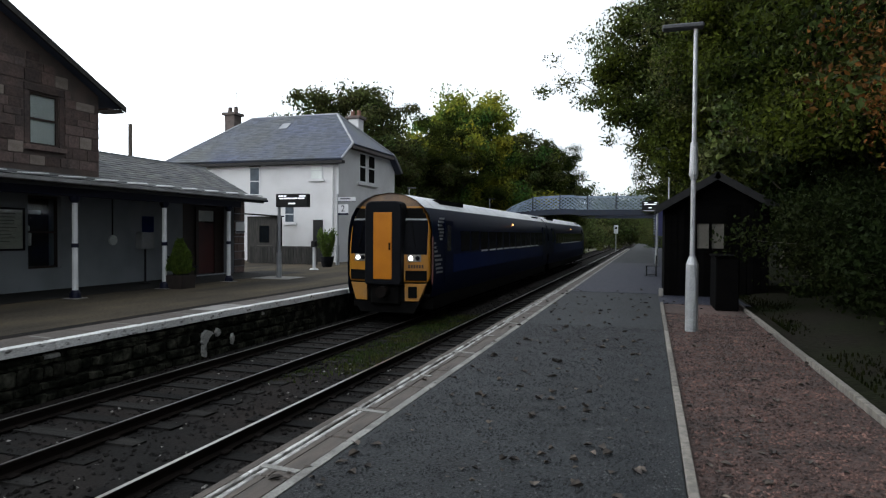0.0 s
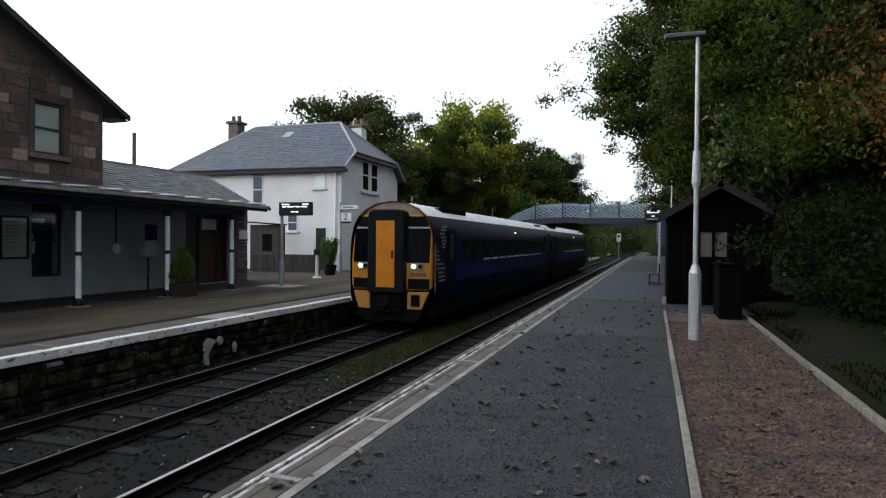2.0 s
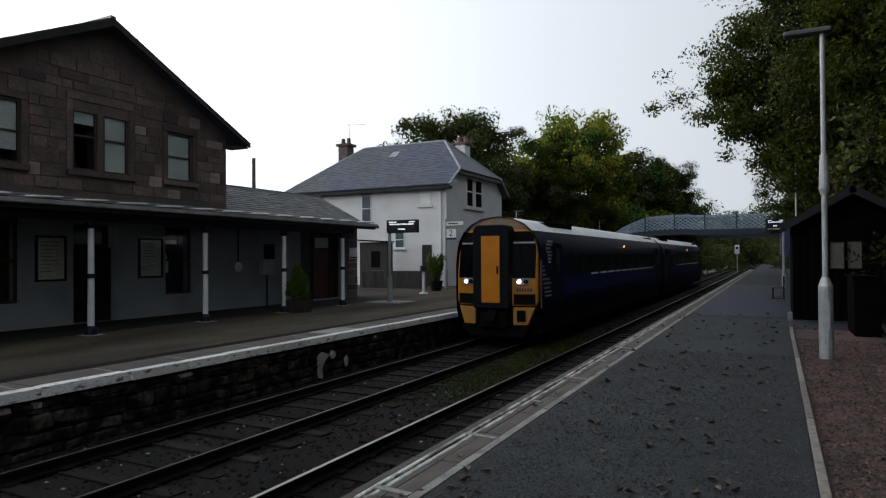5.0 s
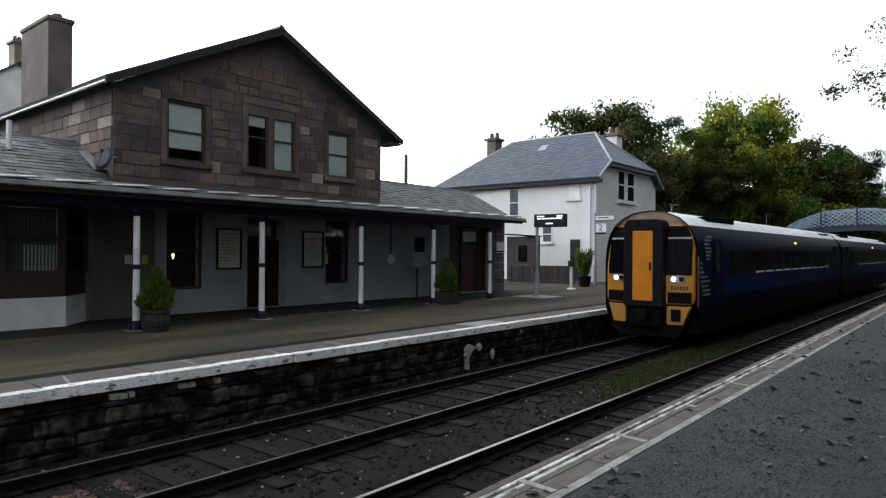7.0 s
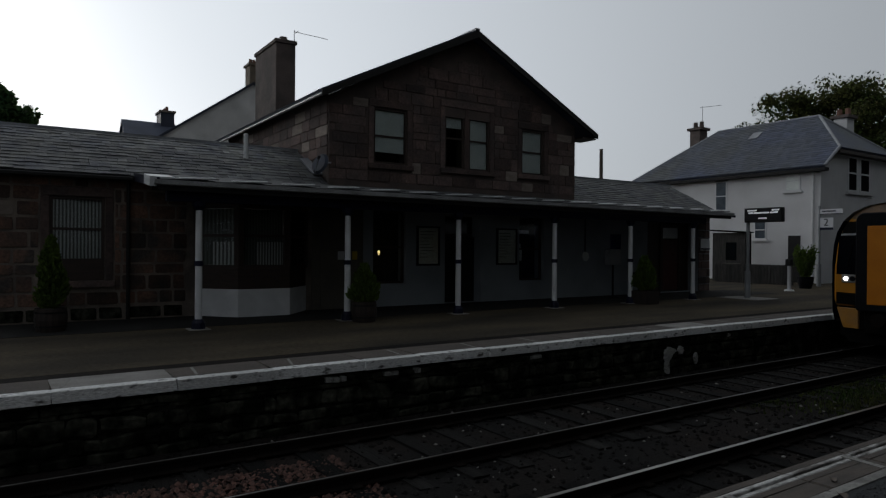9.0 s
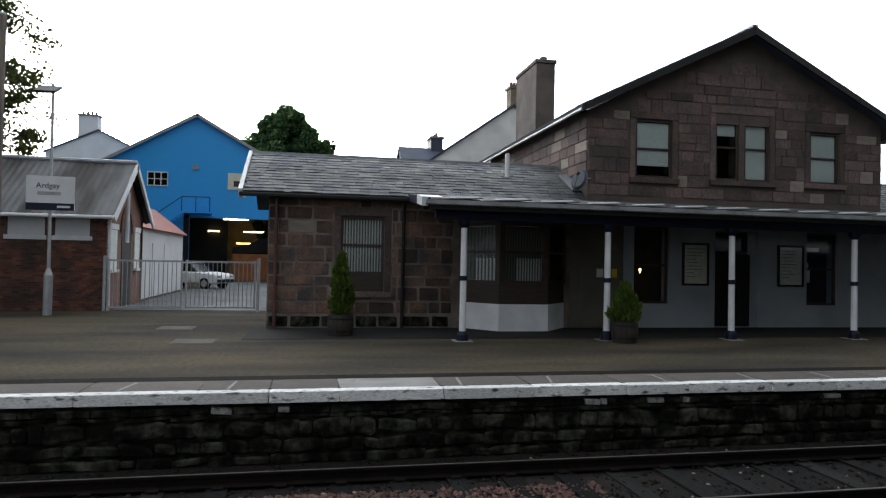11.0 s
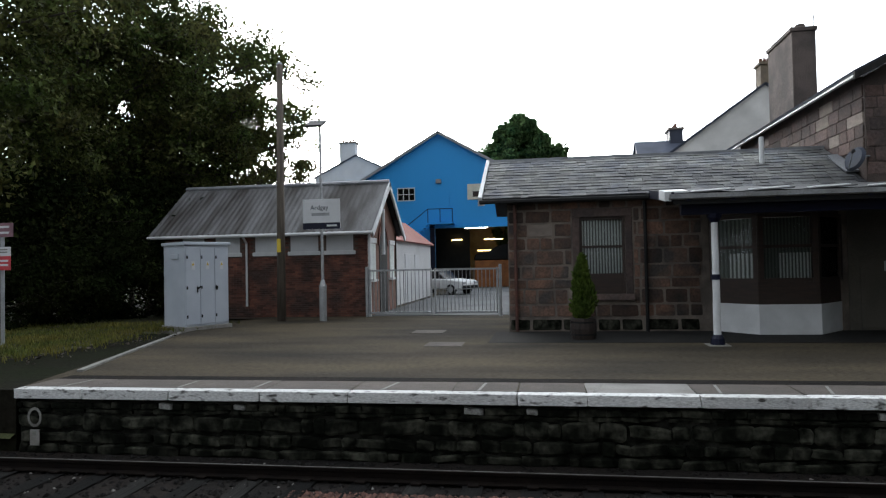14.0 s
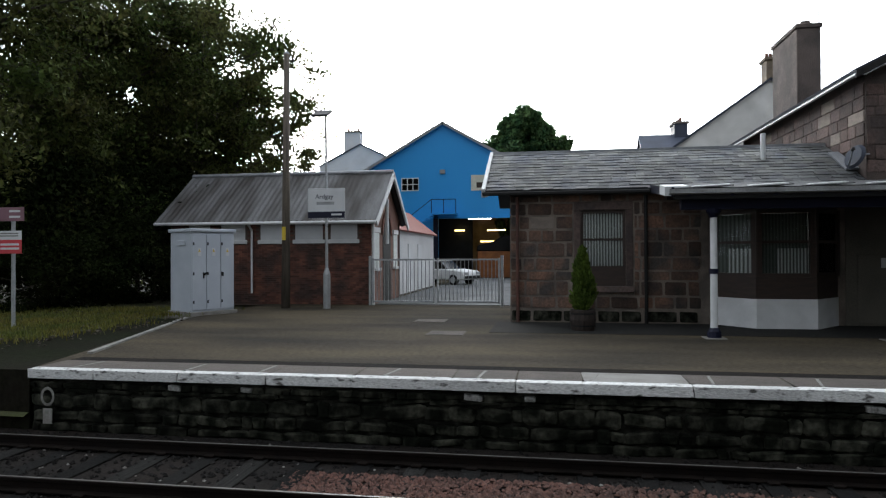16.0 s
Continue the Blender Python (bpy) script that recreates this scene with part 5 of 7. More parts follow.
# ---- white house ----
def white_house():
    th = thing("white_house", (0, -0.6, 0), "two-storey white harled house with a hipped slate roof", "house")
    x0, x1, y0, y1, ze = -30.2, -17.9, 36.8, 46.0, 6.35
    part("wall", box(B(), x0, y0, -0.6, x1, y0 + 0.5, ze), "harl", th)
    part("wall", prism(B(), [(y0 + 0.5, -0.6), (y1, -0.6), (y1, ze), (44.8, 7.3), (38.0, 7.3), (y0 + 0.5, 6.6)], x1 - 0.5, x1, "x"), "harl", th)
    part("wall", box(B(), x0, y0 + 0.5, -0.6, x0 + 0.5, y1, ze), "harl", th)
    part("wall", box(B(), x0 + 0.5, y1 - 0.5, -0.6, x1 - 0.5, y1, ze), "harl", th)
    ov, zr, ym = 0.42, 9.95, 41.4
    r0, r1 = (-27.0, ym, zr), (-20.3, ym, zr)
    e = [(x0 - ov, y0 - ov, ze - 0.05), (x1 + ov, y0 - ov, ze - 0.05), (x1 + ov, y1 + ov, ze - 0.05), (x0 - ov, y1 + ov, ze - 0.05)]
    h0, h1 = (x1 + ov, 37.95, 7.43), (x1 + ov, 44.85, 7.43)
    part("roof", sheet(B(), [e[0], e[1], h0, r1, r0], 0.12), "house_slate", th, "blue-grey slate roof")
    part("roof", sheet(B(), [e[3], e[2], h1, r1, r0], 0.12), "house_slate", th)
    part("roof", sheet(B(), [e[3], e[0], r0], 0.12), "house_slate", th)
    part("roof", sheet(B(), [h0, h1, r1], 0.12), "house_slate", th)
    for a, b in ((r1, h0), (h0, e[1]), (r1, h1), (h1, e[2]), (r0, e[0]), (r0, r1)):
        part("ridge_flashing", tube(B(), a, b, 0.085, n=8), "lead", th, "pale lead ridge")
    part("eave", box(B(), x1, 37.95, 7.12, x1 + ov, 44.85, 7.3), "brown_wood", th)
    part("eave", box(B(), x0 - ov, y0 - ov, ze - 0.32, x1 + ov, y0, ze - 0.14), "black_paint", th)
    part("downpipe", tube(B(), (x1 - 0.35, y0 - 0.1, 0), (x1 - 0.35, y0 - 0.1, ze - 0.3), 0.06), "white_paint", th)

    def window(y, xa, xb, za, zb, shade="pane_grey"):
        w = new("window")
        w.parent = th
        part("frame", box(B(), xa, y - 0.03, za, xb, y + 0.02, zb), "white_paint", w, bevel=0.006)
        mid = (za + zb) / 2
        for c, d in ((za + 0.07, mid - 0.03), (mid + 0.03, zb - 0.07)):
            part("pane", box(B(), xa + 0.08, y - 0.036, c, xb - 0.08, y - 0.03, d), shade, w)
        part("reveal", box(B(), xa - 0.04, y - 0.026, zb, xb + 0.04, y, zb + 0.06), "brown_wood", w)
        part("sill", box(B(), xa - 0.12, y - 0.12, za - 0.12, xb + 0.12, y + 0.02, za), "harl", w, bevel=0.01)
    window(y0, -24.2, -23.4, 4.15, 5.95)
    window(y0, -19.82, -18.97, 5.08, 6.2, "net")
    window(y0, -21.65, -20.9, 2.4, 3.5)
    part("side_door", box(B(), -19.62, y0 - 0.04, 0.0, -18.95, y0, 2.6), "black_paint", th, "dark side door")
    for a, b in ((39.72, 40.82), (41.12, 42.32)):
        w = new("window")
        w.parent = th
        part("frame", box(B(), x1 - 0.02, a, 5.12, x1 + 0.03, b, 7.08), "white_paint", w)
        part("pane", box(B(), x1 + 0.03, a + 0.13, 5.22, x1 + 0.036, b - 0.13, 6.12), "train_black", w)
        part("pane", box(B(), x1 + 0.03, a + 0.13, 6.22, x1 + 0.036, b - 0.13, 7.0), "train_black", w)
    part("sill", box(B(), x1, 39.5, 4.97, x1 + 0.14, 42.55, 5.11), "harl", th)
    part("skylight", sheet(B(), [(-23.9, 39.75, 8.86), (-23.3, 39.75, 8.86), (-23.3, 40.35, 9.30), (-23.9, 40.35, 9.30)], 0.03), "lead", th, "small roof skylight")
    for x, y, zb, zt, m in ((-29.3, 42.3, 7.0, 10.4, "chimney"), (-20.6, 45.0, 7.5, 10.2, "harl")):
        c = new("chimney")
        c.parent = th
        part("chimney_shaft", box(B(), x - 0.42, y - 0.45, zb, x + 0.42, y + 0.45, zt), m, c, bevel=0.02)
        part("cap", box(B(), x - 0.58, y - 0.58, zt, x + 0.58, y + 0.58, zt + 0.2), "chimney", c, bevel=0.02)
        for d in (-0.25, 0.25):
            part("chimney_pot", tube(B(), (x + d, y, zt + 0.2), (x + d, y, zt + 0.65), 0.17, 0.14), "terracotta" if m == "harl" else "chimney", c)
        if m != "harl":
            part("aerial", tube(tube(B(), (x + 0.3, y, zt + 0.2), (x + 0.3, y, zt + 1.75), 0.018, n=5), (x + 0.1, y, zt + 1.7), (x + 1.7, y + 0.2, zt + 1.62), 0.016, n=5), "grey_metal", c, "thin rooftop aerial")
    return th


HOUSE = white_house()


# ---- trees ----
def tree_meshes(seed, height, radius, base, leaves, size, material, tag, trunk_r=0.3, limbs=16, clump=0.2, droop=0.0, dense=0.55):
    """Trunk with limbs and twigs as tapered tubes, and a crown of many folded leaves in clumps round the twig ends."""
    rng = np.random.default_rng(seed)
    wood = B()
    p, pts = np.array([0.0, 0, 0]), [np.array([0.0, 0, -0.3])]
    for k in range(7):
        p = p + np.array([rng.normal(0, 0.03 * height / 7), rng.normal(0, 0.03 * height / 7), height * 0.9 / 7])
        pts.append(p.copy())
    for k in range(7):
        tube(wood, pts[k], pts[k + 1], trunk_r * (1 - k / 8.0) * (1.25 if k == 0 else 1), trunk_r * (1 - (k + 1) / 8.0), 7, False)
    ends = []
    for i in range(limbs):
        f = base + (0.92 - base) * (i + rng.random()) / limbs
        k = min(6, int(f * 7))
        s = pts[k] + (pts[k + 1] - pts[k]) * (f * 7 - k) if k < 7 else pts[7]
        a = i * 2.4 + rng.normal(0, 0.4)
        u = (f - base) / (1 - base)
        reach = radius * math.sqrt(max(0.12, 1 - (1.75 * (u - 0.42)) ** 2)) * rng.uniform(0.75, 1.12)
        e = s + np.array([math.cos(a) * reach, math.sin(a) * reach, height * 0.12 * rng.uniform(0.2, 1.2) - droop * reach])
        m = (s + e) / 2 + np.array([0, 0, 0.08 * reach])
        r = trunk_r * 0.38 * (1 - 0.6 * f)
        tube(wood, s, m, r, r * 0.65, 6, False), tube(wood, m, e, r * 0.65, r * 0.2, 6, False)
        ends += [e, (m + e) / 2]
        for j in range(5):
            q = m + (e - m) * rng.uniform(-0.3, 0.9)
            t = q + rng.normal(0, 1, 3) * np.array([0.3, 0.3, 0.2]) * radius * 0.75
            tube(wood, q, t, r * 0.3, r * 0.08, 4, False)
            ends.append(t)
    ends.append(pts[7] + np.array([0, 0, height * 0.06]))
    ends = np.array(ends)
    n, k = leaves, len(ends)
    w = rng.uniform(0.4, 1.6, k)
    ci = rng.choice(k, n, p=w / w.sum())
    d = rng.normal(0, 1, (n, 3))
    d /= np.linalg.norm(d, axis=1)[:, None]
    cr = clump * radius * rng.uniform(0.6, 1.3, k)
    pos = ends[ci] + d * (cr[ci] * rng.random(n) ** dense)[:, None] * np.array([1.1, 1.1, 0.75])
    ax = rng.normal(0, 1, (n, 3))
    ax[:, 2] -= 0.5
    ax /= np.linalg.norm(ax, axis=1)[:, None]
    up = d * 0.8 + rng.normal(0, 0.6, (n, 3)) + np.array([0, 0, 0.6])
    sd = np.cross(ax, up)
    sd /= np.linalg.norm(sd, axis=1)[:, None] + 1e-9
    nr = np.cross(sd, ax)
    s = (size * rng.uniform(0.6, 1.35, n))[:, None]
    verts = np.stack([pos - ax * s, pos + sd * s * 0.55 + nr * s * 0.18, pos + ax * s, pos - sd * s * 0.55 + nr * s * 0.18], 1).reshape(-1, 3)
    me = bpy.data.meshes.new(tag + "_crown")
    me.from_pydata([tuple(v) for v in verts], [], [f for i in range(n) for f in ((4 * i, 4 * i + 1, 4 * i + 2), (4 * i, 4 * i + 2, 4 * i + 3))])
    me.materials.append(M[material])
    return finish(wood, tag + "_trunk", "bark", smooth=True), me


KINDS = {}


def tree(kind, x, y, z, scale=1.0, turn=0.0, label="", tall=1.0, group="trees"):
    trunk, crown = KINDS[kind]
    th = thing("tree", Matrix.LocRotScale((x, y, z), Euler((0, 0, radians(turn))), (scale, scale, scale * tall)), label, "tree", group)
    for nm, me in (("trunk", trunk), ("crown", crown)):
        ob = new(nm, me)
        ob.parent = th
    return th


KINDS["green"] = tree_meshes(1, 15, 5.5, 0.22, 88000, 0.096, "leaf_green", "green", 0.3, 26, 0.2, dense=0.6)
KINDS["rust"] = tree_meshes(2, 12, 5.0, 0.15, 100000, 0.054, "leaf_rust", "rust", 0.26, 20, 0.24)
KINDS["dark"] = tree_meshes(3, 16, 6.5, 0.12, 44000, 0.14, "leaf_dark", "dark", 0.36, 26, 0.2, dense=0.62)
KINDS["shade"] = tree_meshes(13, 16, 6.5, 0.1, 84000, 0.098, "leaf_dark", "shade", 0.36, 30, 0.2, dense=0.6)
KINDS["gold"] = tree_meshes(4, 15, 6.5, 0.15, 90000, 0.15, "leaf_gold", "gold", 0.36, 30, 0.2, dense=0.75)
KINDS["airy"] = tree_meshes(5, 16, 6.0, 0.3, 44000, 0.098, "leaf_dark", "airy", 0.3, 28, 0.16, dense=0.6)
KINDS["overhang"] = tree_meshes(15, 16, 6.6, 0.4, 32000, 0.085, "leaf_dark", "overhang", 0.26, 22, 0.15, dense=0.6)
KINDS["hedge"] = tree_meshes(7, 3.2, 2.2, 0.05, 12000, 0.075, "leaf_dark", "hedge", 0.07, 14, 0.3)
KINDS["bush"] = tree_meshes(6, 3.2, 2.2, 0.05, 17000, 0.062, "leaf_shaded", "bush", 0.07, 14, 0.3)

G, R_, D_, Y_ = ("tall broadleaf tree with dark green leaves by the railway", "broadleaf tree turning rust-brown in autumn on the bank",
                 "large dark green tree with a broken outline against the sky", "full-crowned tree turning yellow at its top")
for kind, x, y, z, s, turn, lab in (
        ("green", 8.2, 17.5, 0.3, 0.95, 10, G), ("rust", 7.6, 10.5, 0.3, 0.8, 40, R_), ("green", 8.0, 25.5, 0.4, 1.05, 80, G), ("dark", 10.5, 14.0, 0.6, 1.05, 130, D_),
        ("green", 6.5, 34.0, 0.4, 1.05, 200, G), ("dark", 10.0, 31.0, 0.6, 1.2, 300, D_), ("green", 5.6, 44.0, 0.3, 1.05, 160, G), ("dark", 14.0, 22.0, 0.8, 1.2, 60, D_),
        ("green", 4.8, 40.0, 0.2, 1.22, 95, G), ("airy", 5.6, 50.0, 0.1, 1.4, 30, "open-crowned tree whose branches hang over the line"), ("overhang", 3.3, 43.0, 0.1, 1.12, 110, "feathery open-crowned tree leaning over the line"), ("dark", 7.0, 56.0, 0.3, 1.05, 220, D_), ("green", 4.5, 66.0, 0.3, 0.95, 20, G),
        ("dark", 7.0, 80.0, 0.3, 1.0, 140, D_), ("rust", 7.0, 6.5, 0.2, 0.62, 250, R_), ("dark", 12.0, 8.0, 0.8, 1.1, 330, D_),
        ("gold", -21.5, 78.0, -0.5, 1.32, 0, Y_), ("dark", -29.3, 60.0, -0.5, 1.1, 100, D_), ("dark", -28.6, 61.5, -0.5, 1.08, 215, D_), ("green", -21.5, 72.0, -0.5, 1.0, 50, G), ("dark", -14.5, 82.0, -0.5, 0.95, 10, D_),
        ("green", -12.4, 84.0, -0.5, 0.92, 210, G), ("dark", -24.0, 70.0, -0.5, 0.85, 260, D_), ("green", -14.0, 96.0, -0.5, 0.8, 70, G), ("dark", 3.0, 112.0, -0.5, 0.7, 0, D_),
        ("shade", -27.8, -21.6, -0.3, 1.05, 20, D_), ("shade", -20.5, -23.0, -0.3, 1.1, 140, D_), ("airy", -30.4, -18.6, -0.3, 1.05, 30, "open-crowned dark tree behind the brick shed"),
        ("airy", -30.2, -15.8, -0.3, 0.8, 200, "open-crowned tree leaning over the brick shed"), ("dark", -14.0, -30.0, -0.3, 1.1, 300, D_), ("dark", -38.0, -28.0, -0.3, 1.1, 40, D_)):
    tree(kind, x, y, z, s, turn, lab)
for k, (x, y, s) in enumerate(((5.3, 9.0, 0.8), (5.6, 12.5, 0.9), (5.7, 16.0, 1.0), (6.2, 19.5, 1.1), (7.2, 22.5, 1.2), (6.0, 6.0, 0.8), (-20.8, -16.2, 0.9), (-24.0, -16.0, 1.1), (-18.5, -17.5, 0.9),
                               (-26.5, -18.5, 1.8), (-22.0, -20.0, 1.8), (-30.5, -17.0, 1.9), (-17.5, -21.0, 1.6), (-11.5, 96, 1.3), (-12.5, 90, 1.5), (3.6, 98, 1.4), (10.0, 27.0, 2.3), (9.5, 33.5, 2.3), (-12.0, 104, 2.0), (-5.0, 190, 3.4), (-11.5, 140, 2.6), (2.5, 140, 2.2), (0.5, 175, 2.6), (-9.0, 160, 3.4), (-3.0, 215, 5.0), (4.0, 160, 3.2), (-13.0, 150, 4.0), (-10.0, 118, 1.5), (3.4, 118, 1.8))):
    tree("bush" if y < 80 else "hedge", x, y, 0.0 if y < 80 else -0.9, s, 47 * k, "dense shrub growing on the bank, its leaves coloured dark for shade" if y < 80 else "green trackside shrub beyond the bridge", group="shrubs")


# ---- yard beside the station: brick shed, gate, cabinet, poles ----
def text_mesh(name, words, size, material, parent, m, label=""):
    cu = bpy.data.curves.new(name, "FONT")
    cu.body, cu.size, cu.extrude, cu.align_x, cu.align_y = words, size, 0.003, "CENTER", "CENTER"
    tmp = bpy.data.objects.new(name, cu)
    me = bpy.data.meshes.new_from_object(tmp)
    bpy.data.objects.remove(tmp)
    me.materials.clear()
    me.materials.append(M[material])
    ob = new(name, me)
    ob.parent, ob.matrix_basis = parent, m
    return tagged(ob, label)


SX, SY0, SY1 = -22.5, -14.3, -6.55   # front face and ends of the brick shed


def brick_shed():
    th = thing("brick_shed", (0, 0, 0), "low red brick shed with a rusty corrugated iron roof", "shed")
    wins = [(-13.6, -12.75, 2.35, 2.95), (-12.3, -11.35, 2.35, 2.95), (-10.75, -9.75, 2.35, 2.95), (-9.4, -8.35, 2.35, 2.95), (-8.05, -7.05, 2.35, 2.95)]
    part("front_wall", slabs(B(), SX - 0.3, SX - 0.012, SY0, SY1 - 0.012, -0.05, 3.1, wins), "brick_joint", th)
    part("back_wall", box(B(), SX - 4.6, SY0, -0.05, SX - 4.3, SY1, 3.1), "brick_joint", th)
    part("end_wall", prism(B(), [(SX - 4.6, -0.05), (SX - 0.3, -0.05), (SX - 0.3, 3.1), (SX - 2.3, 4.86), (SX - 4.6, 3.1)], SY0, SY0 + 0.3, "y"), "brick_joint", th)
    part("end_wall", prism(B(), [(SX - 4.6, -0.05), (SX - 0.012, -0.05), (SX - 0.012, 3.1), (SX - 2.3, 4.86), (SX - 4.6, 3.1)], SY1 - 0.3, SY1, "y"), "terracotta", th, "pinkish rendered end wall")
    for y0, y1, z0, z1 in wins:
        w = new("window")
        w.parent = th
        part("board", box(B(), SX - 0.05, y0, z0, SX - 0.02, y1, z1), "sign_white", w, "pale boarded window opening")
        part("sill", box(B(), SX - 0.1, y0 - 0.08, z0 - 0.14, SX + 0.06, y1 + 0.08, z0), "white_paint", w, "white window sill", 0.008)
    # arched doorway and window in the end wall
    arch = [(SX - 2.9, 0.0), (SX - 1.7, 0.0)] + [(SX - 2.3 + 0.6 * math.cos(a), 2.55 + 0.75 * math.sin(a)) for a in np.linspace(0, math.pi, 9)]
    part("arched_door", prism(B(), arch, SY1 - 0.01, SY1 + 0.02, "y"), "black_paint", th, "dark arched doorway")
    big = [(SX - 2.3 + 0.8 * math.cos(a), 2.55 + 0.98 * math.sin(a)) for a in np.linspace(0, math.pi, 11)]
    small = [(SX - 2.3 + 0.62 * math.cos(a), 2.55 + 0.77 * math.sin(a)) for a in np.linspace(math.pi, 0, 11)]
    part("arch_ring", prism(B(), big + small, SY1 + 0.005, SY1 + 0.05, "y"), "brick", th)
    for x in (SX - 0.75, SX - 3.7):
        part("end_window", box(B(), x - 0.35, SY1, 1.3, x + 0.35, SY1 + 0.03, 2.6), "net", th)
        part("end_sill", box(B(), x - 0.42, SY1, 1.2, x + 0.42, SY1 + 0.1, 1.3), "white_paint", th)
        part("end_lintel", box(B(), x - 0.42, SY1, 2.62, x + 0.42, SY1 + 0.06, 2.8), "white_paint", th)
    # corrugated roof
    for s in (1, -1):
        n, verts, faces = 160, [], []
        for k in range(n + 1):
            y = SY0 - 0.45 + (SY1 - SY0 + 0.75) * k / n
            d = 0.025 * math.sin(k * math.pi / 2 + 0.3)
            verts += [(SX - 2.3 + s * 2.68, y, 3.02 + d), (SX - 2.3, y, 5.02 + d)]
        faces = [(2 * k, 2 * k + 2, 2 * k + 3, 2 * k + 1) for k in range(n)]
        r = bulk("roof_sheet", verts, faces, "corrug", th, "streaked corrugated iron roof")
        r.data.shade_smooth()
    part("ridge", tube(B(), (SX - 2.3, SY0 - 0.45, 5.04), (SX - 2.3, SY1 + 0.3, 5.04), 0.09, n=8), "lead", th)
    for s in (1, -1):
        part("bargeboard", sheet(B(), [(SX - 2.3 + s * 2.7, SY1 + 0.27, 2.97), (SX - 2.3 + s * 2.7, SY1 + 0.34, 2.97), (SX - 2.3, SY1 + 0.34, 5.03), (SX - 2.3, SY1 + 0.27, 5.03)], 0.2), "white_paint", th, "white bargeboard")
    part("gutter", tube(B(), (SX + 0.42, SY0 - 0.45, 2.95), (SX + 0.42, SY1 + 0.3, 2.95), 0.06, n=8), "white_paint", th, "white gutter")
    part("downpipe", tube(tube(B(), (SX + 0.4, -11.05, 2.93), (SX + 0.08, -11.05, 2.7), 0.04), (SX + 0.08, -11.05, 2.7), (SX + 0.08, -11.05, 0.4), 0.04), "white_paint", th)
    part("corner_pipe", tube(tube(B(), (SX + 0.1, SY1 + 0.12, 0), (SX + 0.1, SY1 + 0.12, 2.9), 0.05), (SX - 1.4, SY1 + 0.25, 2.2), (SX - 1.4, SY1 + 0.25, 3.9), 0.07), "white_paint", th)
    return th


SHED = brick_shed()


def white_store():
    th = thing("white_store", (0, 0, 0), "white rendered outbuilding with a faded red roof", "outbuilding")
    x0, x1, y0, y1 = -37.0, -27.6, -9.8, -6.85
    part("wall", box(B(), x0, y1 - 0.3, -0.05, x1, y1, 3.0), "harl", th)
    part("wall", prism(B(), [(y0, -0.05), (y1, -0.05), (y1, 3.0), ((y0 + y1) / 2, 4.1), (y0, 3.0)], x1 - 0.3, x1, "x"), "harl", th)
    part("wall", box(B(), x0, y0, -0.05, x1, y0 + 0.3, 3.0), "harl", th)
    part("roof", sheet(B(), [(x0 - 0.2, y1 + 0.2, 2.9), (x1 + 0.2, y1 + 0.2, 2.9), (x1 + 0.2, (y0 + y1) / 2, 4.2), (x0 - 0.2, (y0 + y1) / 2, 4.2)], 0.08), "red_roof", th)
    part("roof", sheet(B(), [(x0 - 0.2, y0 - 0.2, 2.9), (x1 + 0.2, y0 - 0.2, 2.9), (x1 + 0.2, (y0 + y1) / 2, 4.2), (x0 - 0.2, (y0 + y1) / 2, 4.2)], 0.08), "red_roof", th)
    for a in (-33.5, -31.2):
        part("door", box(B(), a, y1, 0.0, a + 1.1, y1 + 0.03, 2.3), "sign_white", th, "white boarded door", 0.006)


white_store()


def gate():
    th = thing("metal_gate", (-22.35, 0, 0), "pale grey vertical-bar double gate across the yard entrance", "gate")
    for a, b in ((-6.45, -4.2), (-4.12, -1.92)):
        g = new("gate_leaf")
        g.parent = th
        part("gate_frame", box(box(box(box(B(), -0.03, a, 0.08, 0.03, a + 0.06, 1.66), -0.03, b - 0.06, 0.08, 0.03, b, 1.66), -0.03, a + 0.06, 0.1, 0.03, b - 0.06, 0.16), -0.03, a + 0.06, 1.58, 0.03, b - 0.06, 1.64), "galv", g)
        for y in np.arange(a + 0.17, b - 0.1, 0.135):
            part("bar", tube(B(), (0, float(y), 0.15), (0, float(y), 1.6), 0.013, n=6), "galv", g)
    for y in (-6.52, -1.84):
        part("gate_post", box(B(), -0.06, y - 0.05, -0.05, 0.06, y + 0.05, 1.75), "galv", th, bevel=0.008)


gate()


